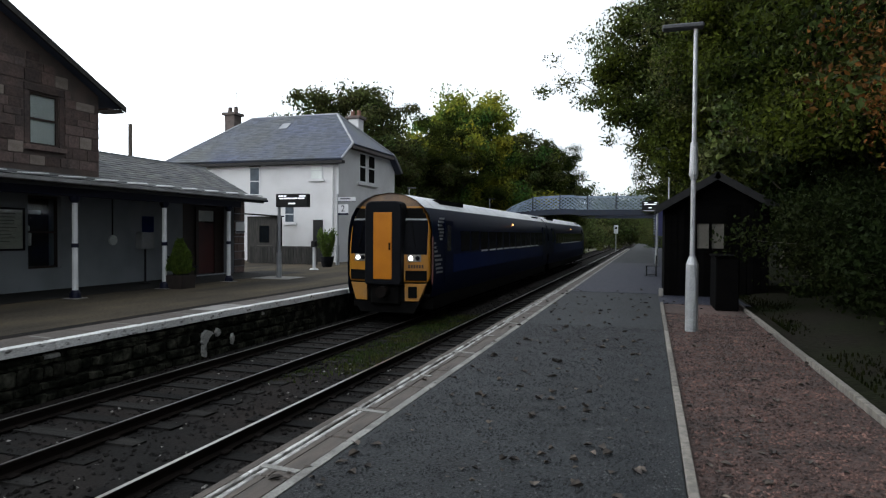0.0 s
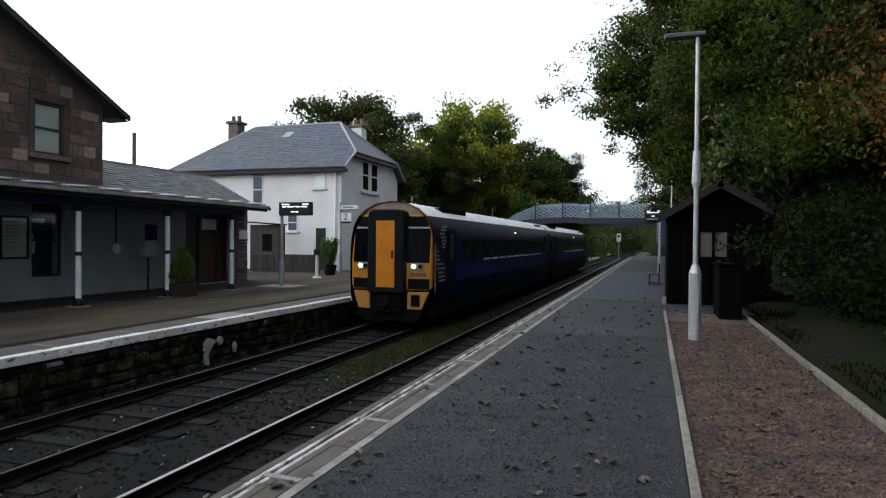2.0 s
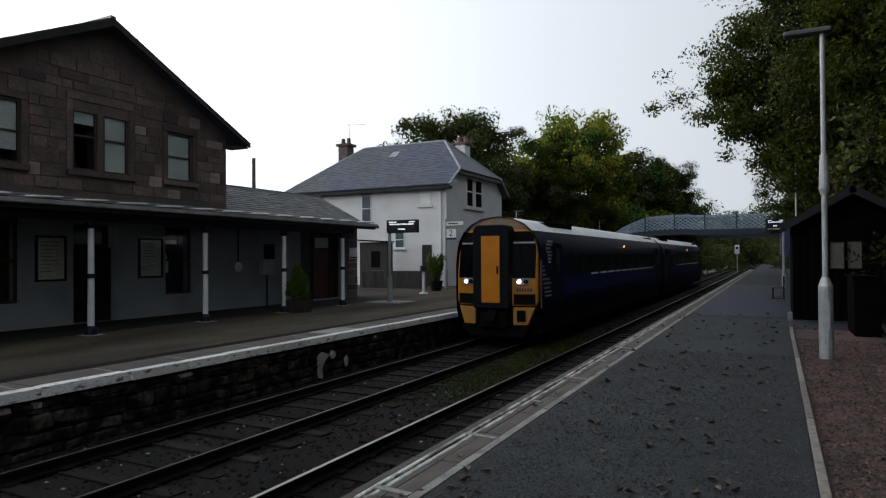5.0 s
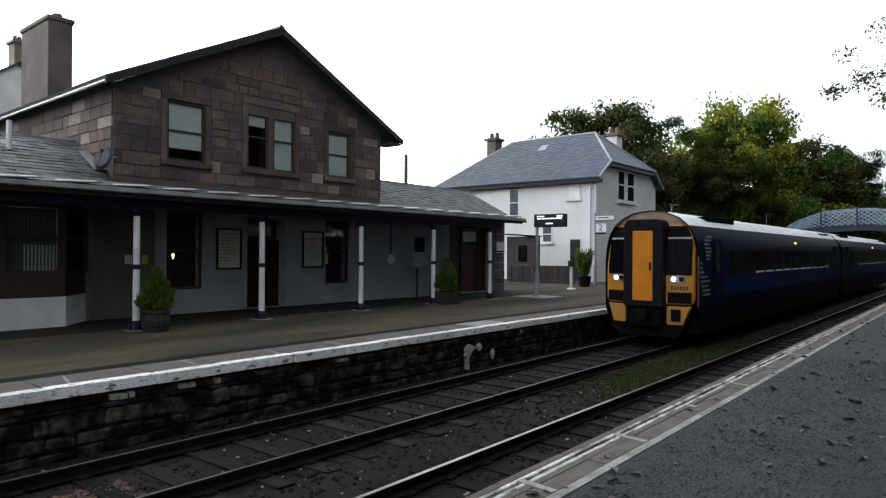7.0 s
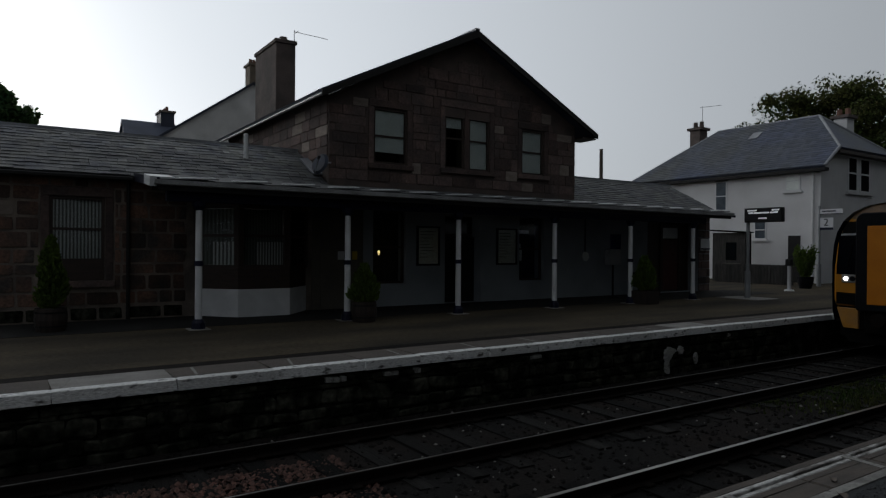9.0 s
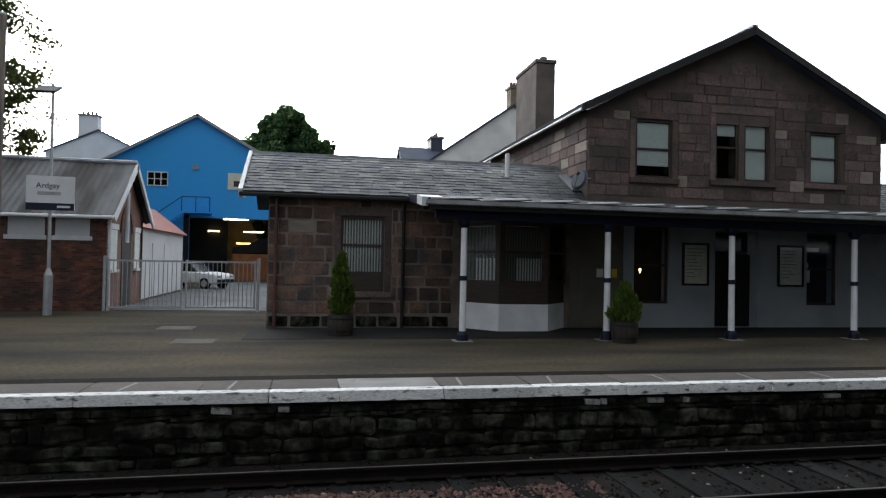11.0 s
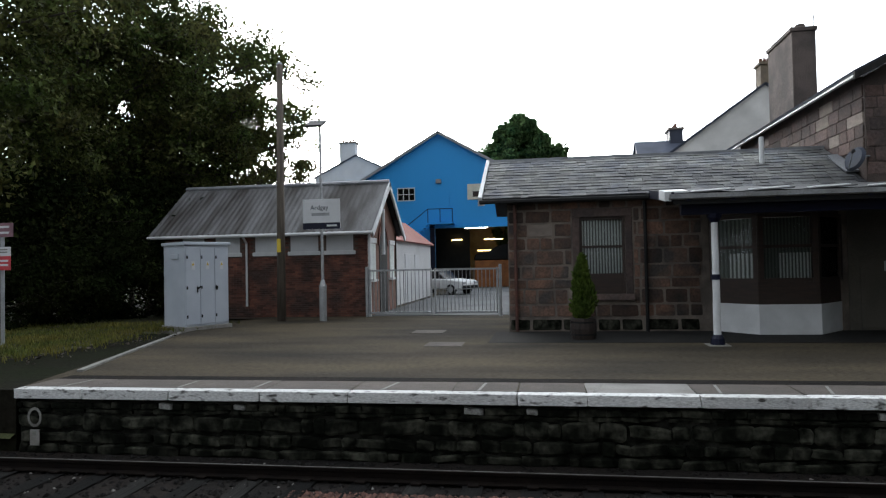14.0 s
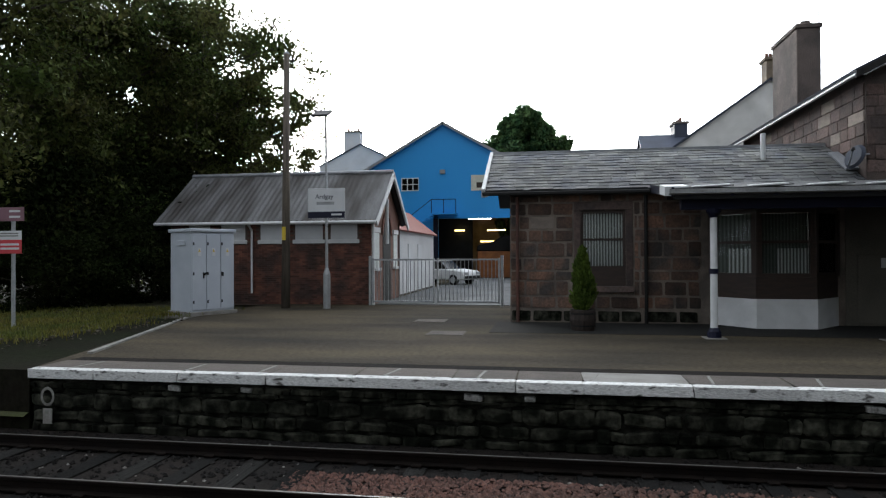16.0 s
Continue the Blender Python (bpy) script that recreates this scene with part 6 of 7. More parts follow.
def equipment_cabinet():
    th = thing("equipment_cabinet", pose(-18.65, -10.88, 0, 0, 0, 60) @ Matrix.Diagonal((1, 0.82, 1, 1)), "pale grey steel trackside equipment cabinet with warning labels", "cabinet")
    part("plinth", box(B(), -0.68, -0.95, -0.3, 0.7, 0.95, 0.1), "pale_slab", th, bevel=0.01)
    body = part("body", box(B(), -0.6, -0.88, 0.1, 0.6, 0.88, 2.5), "cabinet", th, bevel=0.012)
    part("lid", box(B(), -0.66, -0.94, 2.5, 0.66, 0.94, 2.6), "cabinet", th, bevel=0.015)
    for k, (a, b) in enumerate(((-0.85, -0.3), (-0.28, 0.28), (0.3, 0.85))):
        d = part("door", box(B(), 0.6, a, 0.16, 0.622, b, 2.44), "cabinet", body, bevel=0.006)
        for z in (0.35, 1.2, 2.1):
            part("hinge", box(B(), 0.62, a + 0.02, z, 0.64, a + 0.07, z + 0.09), "black_paint", body)
        part("warning_label", box(B(), 0.622, (a + b) / 2 - 0.07, 1.78, 0.627, (a + b) / 2 + 0.07, 2.02), "sign_white", body, "white warning label")
        part("warning_triangle", prism(B(), [((a + b) / 2 - 0.05, 1.9), ((a + b) / 2 + 0.05, 1.9), ((a + b) / 2, 1.99)], 0.627, 0.631, "x"), "sign_yellow", body)
    part("handle", tube(tube(B(), (0.65, -0.42, 1.1), (0.65, -0.42, 1.28), 0.02), (0.63, -0.42, 1.2), (0.68, -0.3, 1.28), 0.025), "black_paint", body, "black locking handle")
    part("handle", box(B(), 0.62, 0.33, 1.16, 0.67, 0.39, 1.28), "black_paint", body)
    part("vent_box", box(B(), -0.1, -0.94, 2.1, 0.3, -0.88, 2.25), "cabinet", body, bevel=0.01)


equipment_cabinet()


def telegraph_pole():
    th = thing("utility_pole", (-20.9, -9.1, 0), "tall weathered wooden utility pole", "pole")
    part("shaft", tube(B(), (0, 0, -0.2), (0.0, 0.06, 8.65), 0.15, 0.105, 14), "pole", th, smooth=True)
    part("cap", tube(B(), (0, 0.06, 8.65), (0, 0.06, 8.73), 0.115, 0.06, 12), "lead", th)
    for z in (8.15, 8.4):
        part("insulator", tube(tube(B(), (0, 0.05, z), (0.0, 0.3, z), 0.012, n=5), (0, 0.28, z - 0.04), (0, 0.28, z + 0.07), 0.03, n=8), "black_paint", th)
    part("number_plate", box(B(), 0.15, -0.06, 2.3, 0.165, 0.07, 2.75), "sign_yellow", th, "small yellow tag")
    mast = thing("utility_pole", (-24.0, 25.9, 0), "distant wooden utility pole behind the station roof", "pole")
    part("shaft", tube(B(), (0, 0, -0.2), (0, 0, 7.05), 0.12, 0.09, 10), "pole", mast)


telegraph_pole()


def column_lamp(x, y, head_len, height, label, side=(-1, 0)):
    th = thing("platform_lamp", (x, y, 0), label, "lamp post", "platform lamps")
    part("base_column", tube(tube(B(), (0, 0, -0.05), (0, 0, 1.25), 0.115, n=14), (0, 0, 1.25), (0, 0, 1.4), 0.115, 0.06, 14), "galv", th, smooth=False)
    part("pole", tube(B(), (0, 0, 1.35), (0, 0, height), 0.048, 0.038, 12), "galv", th)
    part("collar", tube(tube(B(), (0, 0, 2.85), (0, 0, 2.95), 0.055, 0.085, 12), (0, 0, 2.95), (0, 0, 3.55), 0.085, 0.065, 12), "galv", th)
    sx, sy = side
    h = part("lamp_head", box(B(), *((min(sx * head_len, 0.14 * -sx), -0.11, height - 0.01, max(sx * head_len, 0.14 * -sx), 0.11, height + 0.08) if sx else
                                     (-0.16, min(sy * head_len, 0.14 * -sy), height - 0.01, 0.16, max(sy * head_len, 0.14 * -sy), height + 0.08))), "lamp_grey", th, "flat dark grey lamp head", 0.02)
    part("lens", box(B(), sx * head_len * 0.9 if sx < 0 else -0.1, -0.08, height - 0.016, -0.1 if sx < 0 else 0.1, 0.08, height - 0.01), "lamp_grey", h)
    part("door_plate", box(B(), -0.05, -0.122, 0.5, 0.05, -0.112, 1.0), "galv", th)
    return th


column_lamp(1.07, 13.07, 0.6, 5.7, "galvanised steel platform lamp post with a flat head")
column_lamp(1.22, 36.5, 0.68, 6.35, "galvanised platform lamp post farther along the platform")
column_lamp(-19.2, 52.0, 0.6, 5.6, "small lamp post beyond the train", (1, 0))
column_lamp(-16.5, 70.0, 0.6, 5.6, "small lamp post near the footbridge", (1, 0))


def sign_post():
    th = thing("platform_lamp", (-20.8, -7.6, 0), "galvanised lamp post carrying a station name board", "lamp post", "platform lamps")
    part("base_column", tube(tube(B(), (0, 0, -0.05), (0, 0, 1.15), 0.12, n=14), (0, 0, 1.15), (0, 0, 1.35), 0.12, 0.055, 14), "galv", th)
    part("pole", tube(B(), (0, 0, 1.3), (0, -0.02, 6.5), 0.05, 0.04, 12), "galv", th)
    part("lamp_head", sheet(B(), [(-0.15, -0.42, 6.7), (0.42, -0.4, 6.42), (0.42, 0.16, 6.42), (-0.15, 0.18, 6.7)], 0.08), "black_paint", th, "square dark lamp head", 0.01)
    s = part("name_board", box(B(), 0.06, -0.62, 3.03, 0.09, 0.66, 4.02), "sign_white", th, "white station name board", 0.005)
    part("name_bar", box(B(), 0.09, -0.62, 3.03, 0.094, 0.66, 3.24), "navy_paint", s, "dark blue stripe")
    text_mesh("name", "Ardgay", 0.22, "navy_paint", s, pose(0.094, -0.05, 3.74, 90, 0, 90))
    part("second_line", box(B(), 0.09, -0.32, 3.47, 0.093, 0.3, 3.57), "grey_metal", s)
    part("logo_bar", box(B(), 0.094, 0.2, 3.11, 0.097, 0.55, 3.17), "sign_white", s)
    for z in (3.3, 3.8):
        part("clamp", tube(B(), (0, 0, z), (0, 0, z + 0.06), 0.065, n=10), "galv", s)


sign_post()


def warning_signs():
    th = thing("warning_sign_post", (-14.0, -13.3, 0), "grey post with maroon, white and red warning boards", "sign")
    part("post", tube(B(), (0, 0, -0.3), (0, 0, 3.0), 0.045), "grey_metal", th)
    part("maroon_board", box(B(), 0.05, -0.4, 2.66, 0.07, 0.35, 3.0), "sign_maroon", th, "maroon place sign", 0.003)
    for a, l, z in ((-0.05, 0.3, 2.88), (-0.05, 0.3, 2.74)):
        part("sign_bar", box(B(), 0.07, a, z, 0.073, a + l, z + 0.05), "sign_white", th)
    part("white_board", box(B(), 0.05, -0.5, 2.2, 0.07, 0.28, 2.42), "sign_white", th, "", 0.003)
    part("red_board", box(B(), 0.05, -0.5, 1.86, 0.07, 0.28, 2.2), "sign_red", th, "red warning board", 0.003)
    for z in (2.28, 2.34):
        part("sign_bar", box(B(), 0.07, -0.4, z, 0.073, 0.2, z + 0.03), "print_grey", th)
    for z in (1.96, 2.06):
        part("sign_bar", box(B(), 0.07, -0.3, z, 0.073, 0.22, z + 0.05), "sign_white", th)


warning_signs()


def yard_cover(y, x, label):
    th = thing("manhole_cover", (x, y, 0), label, "manhole cover", "manhole covers")
    part("frame", box(B(), -0.42, -0.42, -0.03, 0.42, 0.42, 0.004), "slab", th)
    part("plate", box(B(), -0.34, -0.34, -0.02, 0.34, 0.34, 0.01), "slab", th, bevel=0.004)


yard_cover(-3.4, -17.2, "pale square cover set in the asphalt")
yard_cover(-2.55, -14.5, "brownish square cover set in the asphalt")


# ---- beyond the gate ----
def blue_building():
    th = thing("blue_workshop", (-48.0, -8.05, -0.3), "bright blue sheet-clad workshop with an open lit doorway", "workshop")
    part("front_wall", slabs(B(), -0.25, 0.0, -6.2, 6.2, -0.1, 7.9, [(-0.4, 5.2, -0.1, 4.75)]), "blue_sheet", th)
    part("gable", prism(B(), [(-6.2, 7.9), (6.2, 7.9), (6.2, 8.3), (0.0, 11.75), (-6.2, 8.3)], -0.25, 0.0, "x"), "blue_sheet", th)
    for s in (-1, 1):
        part("roof", sheet(B(), [(0.25, s * 6.35, 8.25), (-22, s * 6.35, 8.25), (-22, 0, 11.9), (0.25, 0, 11.9)], 0.15), "blue_sheet", th)
        part("verge", sheet(B(), [(0.2, s * 6.4, 8.3), (0.32, s * 6.4, 8.3), (0.32, 0, 11.98), (0.2, 0, 11.98)], 0.2), "grey_metal", th)
        part("side_wall", box(B(), -22, min(s * 6.2, s * 5.95), -0.1, -0.25, max(s * 6.2, s * 5.95), 8.2), "blue_sheet", th)
    part("inner_wall", box(B(), -9, -5.9, -0.05, -8.8, 5.9, 7.8), "workshop", th, "ochre workshop interior wall")
    part("inner_ceiling", box(B(), -9, -5.9, 5.4, -0.3, 5.9, 5.6), "workshop", th)
    # added black sheet stands in for the unlit left half of the interior
    part("inner_partition", box(B(), -4.4, -5.9, -0.05, -4.2, 1.7, 5.4), "black_paint", th, "black sheet added to darken the left of the doorway")
    for y, z, x, l in ((1.75, 4.72, -1.0, 1.7), (2.75, 4.0, -5.5, 1.5), (0.3, 3.95, -4.0, 0.8), (2.1, 3.1, -6.5, 1.3)):
        part("tube_light", box(B(), x, y, z, x + 0.12, y + l, z + 0.1), "tube" if x > -2 else "warm", th, "glowing strip light")
    part("work_bench", box(B(), -3.6, 2.3, 0.0, -2.0, 5.2, 2.3), "rust_orange", th, "orange machine in the doorway", 0.05)
    part("machine", prism(B(), [(2.2, 2.3), (5.2, 2.3), (5.2, 3.6), (4.2, 3.5), (3.4, 3.0), (2.3, 2.8)], -3.4, -2.2, "x"), "black_paint", th, "", 0.1)
    part("door_post", box(B(), -0.05, -0.75, -0.05, 0.12, -0.4, 5.0), "navy_paint", th)
    part("door_head", box(B(), -0.02, -0.75, 4.75, 0.12, 5.3, 4.95), "blue_sheet", th)
    w = part("window", box(B(), 0.0, -3.2, 6.85, 0.05, -1.85, 7.85), "white_paint", th, "white-framed window")
    for i in range(3):
        for j in range(2):
            part("pane", box(B(), 0.05, -3.12 + i * 0.43, 6.92 + j * 0.45, 0.055, -2.76 + i * 0.43, 7.32 + j * 0.45), "glass_dark", w)
    s = part("sign_board", box(B(), 0.0, 2.1, 6.8, 0.06, 3.75, 7.95), "paper", th, "cream sign board with a dark picture")
    part("picture", box(B(), 0.06, 2.5, 7.0, 0.066, 3.2, 7.4), "brown_wood", s)
    part("small_sign", box(B(), 0.0, 2.85, 6.3, 0.04, 3.35, 6.6), "sign_white", th)
    part("upper_door", box(B(), 0.0, -0.2, 5.3, 0.04, 0.75, 7.2), "blue_sheet", th, "blue upper door")
    part("alarm_box", box(B(), 0.0, -0.25, 8.1, 0.12, 0.15, 8.4), "grey_metal", th)
    st = new("outside_stair")
    st.parent = th
    part("landing", box(B(), 0.05, -0.7, 5.0, 1.2, 1.1, 5.1), "blue_sheet", st)
    for k in range(8):
        part("tread", box(B(), 0.1, -0.7 - 0.26 * (k + 1), 4.9 - 0.2 * k, 1.1, -0.7 - 0.26 * k, 4.94 - 0.2 * k), "blue_sheet", st)
    for a, b in (((1.15, -0.7, 6.1), (1.15, 1.1, 6.1)), ((1.15, -0.7, 6.1), (1.15, -2.8, 4.5)), ((1.15, 1.1, 5.1), (1.15, 1.1, 6.1)), ((1.15, -0.7, 5.1), (1.15, -0.7, 6.1)), ((1.15, 0.2, 5.1), (1.15, 0.2, 6.1))):
        part("rail", tube(B(), a, b, 0.03, n=6), "navy_paint", st)
    return th


blue_building()


def car(x, y, turn, label):
    th = thing("parked_car", pose(x, y, 0, 0, 0, turn), label, "car")
    b = B()
    prism(b, [(-2.1, 0.32), (2.1, 0.32), (2.15, 0.62), (2.0, 0.82), (1.0, 0.92), (-1.5, 0.95), (-2.12, 0.85), (-2.15, 0.5)], -0.84, 0.84, "y")
    part("body", b, "white_paint", th, "", 0.06)
    b = B()
    prism(b, [(-1.35, 0.93), (0.85, 0.9), (0.25, 1.38), (-0.85, 1.4)], -0.7, 0.7, "y")
    c = part("cabin", b, "glass_dark", th, "dark car windows", 0.05)
    part("roof_panel", box(B(), -0.8, -0.62, 1.39, 0.22, 0.62, 1.43), "white_paint", c, bevel=0.015)
    for wx in (-1.35, 1.35):
        for s in (-1, 1):
            w = part("wheel", tube(B(), (wx, s * 0.68, 0.31), (wx, s * 0.86, 0.31), 0.31, n=18), "rubber", th)
            part("rim", tube(B(), (wx, s * 0.86, 0.31), (wx, s * 0.875, 0.31), 0.19, n=14), "galv", w)
    part("bumper", box(B(), 2.05, -0.8, 0.38, 2.2, 0.8, 0.55), "black_paint", th, "", 0.03)
    for s in (-1, 1):
        part("headlight", box(B(), 2.05, s * 0.6 - 0.15, 0.62, 2.16, s * 0.6 + 0.15, 0.76), "galv", th, "", 0.02)


car(-38.6, -6.55, 62, "white low car parked in the yard")


def plain_house(name, x, y, w, d, ze, zr, material, label, chim=(), turn=0, half=0.9, stack=""):
    """A far house: walls, pitched roof, chimneys; its gable looks along +x."""
    th = thing(name, pose(x, y, 0, 0, 0, turn), label, "house", "far houses")
    part("wall", box(B(), -d, -w / 2, -0.6, 0, w / 2, ze), material, th)
    part("gable", prism(B(), [(-w / 2, ze), (w / 2, ze), (0, zr)], -d, 0, "x"), material, th)
    for s in (-1, 1):
        part("roof", sheet(B(), [(0.15, s * (w / 2 + 0.2), ze - 0.1), (-d - 0.15, s * (w / 2 + 0.2), ze - 0.1), (-d - 0.15, 0, zr + 0.1), (0.15, 0, zr + 0.1)], 0.14), "slate", th)
    for cx, cy, zt in chim:
        c = new("chimney")
        c.parent = th
        part("chimney_shaft", box(B(), cx - 0.5, cy - half, ze, cx + 0.5, cy + half, zt), stack or material, c)
        part("cap", box(B(), cx - 0.6, cy - half - 0.1, zt, cx + 0.6, cy + half + 0.1, zt + 0.15), stack or "pale_stone", c)
        for k in (-0.66 * half, -0.22 * half, 0.22 * half, 0.66 * half):
            part("chimney_pot", tube(B(), (cx, cy + k, zt + 0.15), (cx, cy + k, zt + 0.5), 0.12, 0.1, 8), "terracotta", c)
    return th


plain_house("white_gable_house", -70, -20.9, 9.5, 9, 11.8, 14.0, "harl", "distant white-rendered house with a broad chimney", ((-0.6, -1.0, 15.4), (-7, 3.6, 14.0)))
plain_house("harled_house", -42, 13.0, 11.5, 12, 8.3, 12.3, "old_harl", "grey-white harled house behind the station with a stone chimney", ((-0.55, 0.3, 13.5),), 0, 0.5, "stack")
plain_house("slate_house", -55, 10.7, 7.0, 3.6, 8.5, 11.3, "slate", "distant house with a grey slate roof", ((-0.5, 0.5, 12.2),), 90)


def dome_tree():
    rng = np.random.default_rng(12)
    n = 110000
    k = 300
    t, ang = rng.random(k) ** 0.8, rng.uniform(0, math.tau, k)
    rad = 5.1 * (1 - t ** 2.3) ** 0.72 * rng.uniform(0.5, 1.22, k) * (1 + 0.12 * np.sin(3 * ang + 6 * t))
    c = np.stack([rad * np.cos(ang), rad * np.sin(ang), 4.0 + 10.4 * t + rng.normal(0, 0.22, k)], -1)
    tuft = rng.uniform(0.35, 0.95, k)
    pick = rng.integers(0, k, n)
    d = rng.normal(0, 1, (n, 3))
    d /= np.linalg.norm(d, axis=1)[:, None]
    p = c[pick] + d * tuft[pick][:, None] * rng.random(n)[:, None] ** 0.5 * np.array([1.0, 1.0, 0.9])
    a = rng.normal(0, 1, (n, 3)) * 0.11
    b = rng.normal(0, 1, (n, 3)) * 0.075
    verts = np.stack([p - a, p + b, p + a, p - b], 1).reshape(-1, 3)
    th = thing("conifer", (-60, -2.4, 0), "dense rounded evergreen tree behind the roofs", "tree")
    part("trunk", tube(B(), (0, 0, -0.5), (0, 0, 9), 0.35, 0.15), "bark", th)
    bulk("crown", verts, [(4 * i, 4 * i + 1, 4 * i + 2, 4 * i + 3) for i in range(n)], "conifer", th)


dome_tree()


# ---- platform furniture on the far side ----
def shrub_pot(x, y, high, wide, label, seed, square=False):
    rng = np.random.default_rng(seed)
    th = thing("potted_conifer", (x, y, 0), label, "potted plant", "potted plants")
    pot = B()
    if square:
        prism(pot, [(-0.3, 0), (0.3, 0), (0.34, 0.42), (-0.34, 0.42)], -0.32, 0.32, "y")
    else:
        tube(tube(pot, (0, 0, 0), (0, 0, 0.25), 0.27, 0.31, 16), (0, 0, 0.25), (0, 0, 0.48), 0.31, 0.29, 16)
    p = part("tub", pot, "barrel", th, "dark wooden tub")
    for z in (0.1, 0.38):
        if not square:
            part("hoop", tube(B(), (0, 0, z), (0, 0, z + 0.035), 0.305, 0.31, 16, False), "black_paint", p)
    part("soil", tube(B(), (0, 0, 0.4), (0, 0, 0.43), 0.27, 0.27, 14), "earth", p)
    part("stem", tube(B(), (0, 0, 0.4), (0, 0, high * 0.8), 0.03, 0.01, 6), "bark", th)
    n = 5200
    t = rng.random(n) ** 0.8
    a = rng.uniform(0, math.tau, n)
    lump = 1 + 0.25 * np.sin(3 * a + 9 * t) + 0.15 * np.sin(7 * a - 16 * t)
    r = wide * np.clip(np.minimum(t * 5 + 0.4, 1.25 * (1 - t) ** 0.75 + 0.05), 0, 1) * lump * rng.random(n) ** 0.35
    pos = np.stack([r * np.cos(a), r * np.sin(a), 0.44 + (high - 0.44) * t], -1)
    up = np.stack([np.cos(a) * 0.5, np.sin(a) * 0.5, np.ones(n)], -1) * (0.075 * rng.uniform(0.5, 1.3, n))[:, None] + rng.normal(0, 0.02, (n, 3))
    sd = rng.normal(0, 1, (n, 3)) * 0.016
    verts = np.stack([pos - sd, pos + sd, pos + up * 0.7 + sd, pos + up], 1).reshape(-1, 3)
    bulk("foliage", verts, [(4 * i, 4 * i + 1, 4 * i + 2, 4 * i + 3) for i in range(n)], "shrub", th, "bright green feathery foliage")


shrub_pot(-15.5, 0.55, 1.9, 0.25, "slim pointed conifer in a dark wooden tub", 1)
shrub_pot(-13.9, 6.95, 1.32, 0.32, "bushy conifer in a dark tub by a canopy post", 2)
shrub_pot(-14.0, 17.25, 1.5, 0.34, "bushy conifer in a square dark planter", 3, True)


def spiky_shrub(x, y, high, wide, label, seed):
    """A tub with many arching stems that spread upwards, with pointed leaves along them."""
    rng = np.random.default_rng(seed)
    th = thing("potted_shrub", (x, y, 0), label, "potted plant")
    part("tub", tube(tube(B(), (0, 0, 0), (0, 0, 0.28), 0.25, 0.33, 16), (0, 0, 0.28), (0, 0, 0.55), 0.33, 0.36, 16), "rubber", th, "dark round tub")
    stems, n = B(), 3600
    k = 60
    a, out, top = rng.uniform(0, math.tau, k), wide * rng.random(k) ** 0.6, high * rng.uniform(0.6, 1.0, k)
    for i in range(k):
        tube(stems, (0.1 * math.cos(a[i]), 0.1 * math.sin(a[i]), 0.5), (out[i] * math.cos(a[i]), out[i] * math.sin(a[i]), top[i] * 0.95), 0.012, 0.004, 4, False)
    part("stems", stems, "bark", th)
    i, t = rng.integers(0, k, n), rng.random(n) ** 0.75
    r = 0.1 + (out[i] - 0.1) * t
    pos = np.stack([r * np.cos(a[i]), r * np.sin(a[i]), 0.5 + (top[i] - 0.5) * t], -1) + rng.normal(0, 0.04, (n, 3))
    aim = np.stack([np.cos(a[i]) * 0.6, np.sin(a[i]) * 0.6, np.full(n, 0.9)], -1) + rng.normal(0, 0.5, (n, 3))
    aim *= (rng.uniform(0.08, 0.2, n) / np.linalg.norm(aim, axis=1))[:, None]
    sd = rng.normal(0, 1, (n, 3)) * 0.02
    verts = np.stack([pos, pos + aim * 0.5 + sd, pos + aim, pos + aim * 0.5 - sd], 1).reshape(-1, 3)
    bulk("foliage", verts, [(4 * j, 4 * j + 1, 4 * j + 2, 4 * j + 3) for j in range(n)], "shrub", th, "bright green pointed leaves")


spiky_shrub(-15.95, 31.0, 1.95, 0.52, "large bright green spiky shrub beside the white house", 4)


def poster_case(y0, y1, label):
    th = thing("poster_case", (W, 0, 0), label, "poster", "poster cases")
    fr = B()
    for a, b, c, d in ((y0, y0 + 0.06, 1.22, 2.46), (y1 - 0.06, y1, 1.22, 2.46), (y0 + 0.06, y1 - 0.06, 1.22, 1.28), (y0 + 0.06, y1 - 0.06, 2.40, 2.46)):
        box(fr, 0.0, a, c, 0.07, b, d)
    part("frame", fr, "black_paint", th, "black metal frame", 0.006)
    p = part("sheet", box(B(), 0.0, y0 + 0.06, 1.28, 0.035, y1 - 0.06, 2.40), "paper", th, "yellowed timetable sheet")
    rng = random.Random(int(y0 * 10))
    for k in range(9):
        part("print_bar", box(B(), 0.035, y0 + 0.13, 2.28 - k * 0.1, 0.037, y0 + 0.13 + rng.uniform(0.25, 0.58), 2.3 - k * 0.1), "print_grey", p)
    g = part("cover", box(B(), 0.05, y0 + 0.06, 1.28, 0.053, y1 - 0.06, 2.40), "glass", th)
    g.visible_shadow = False


poster_case(10.40, 11.25, "black-framed timetable case on the grey wall")
poster_case(13.55, 14.44, "black-framed notice case on the grey wall")


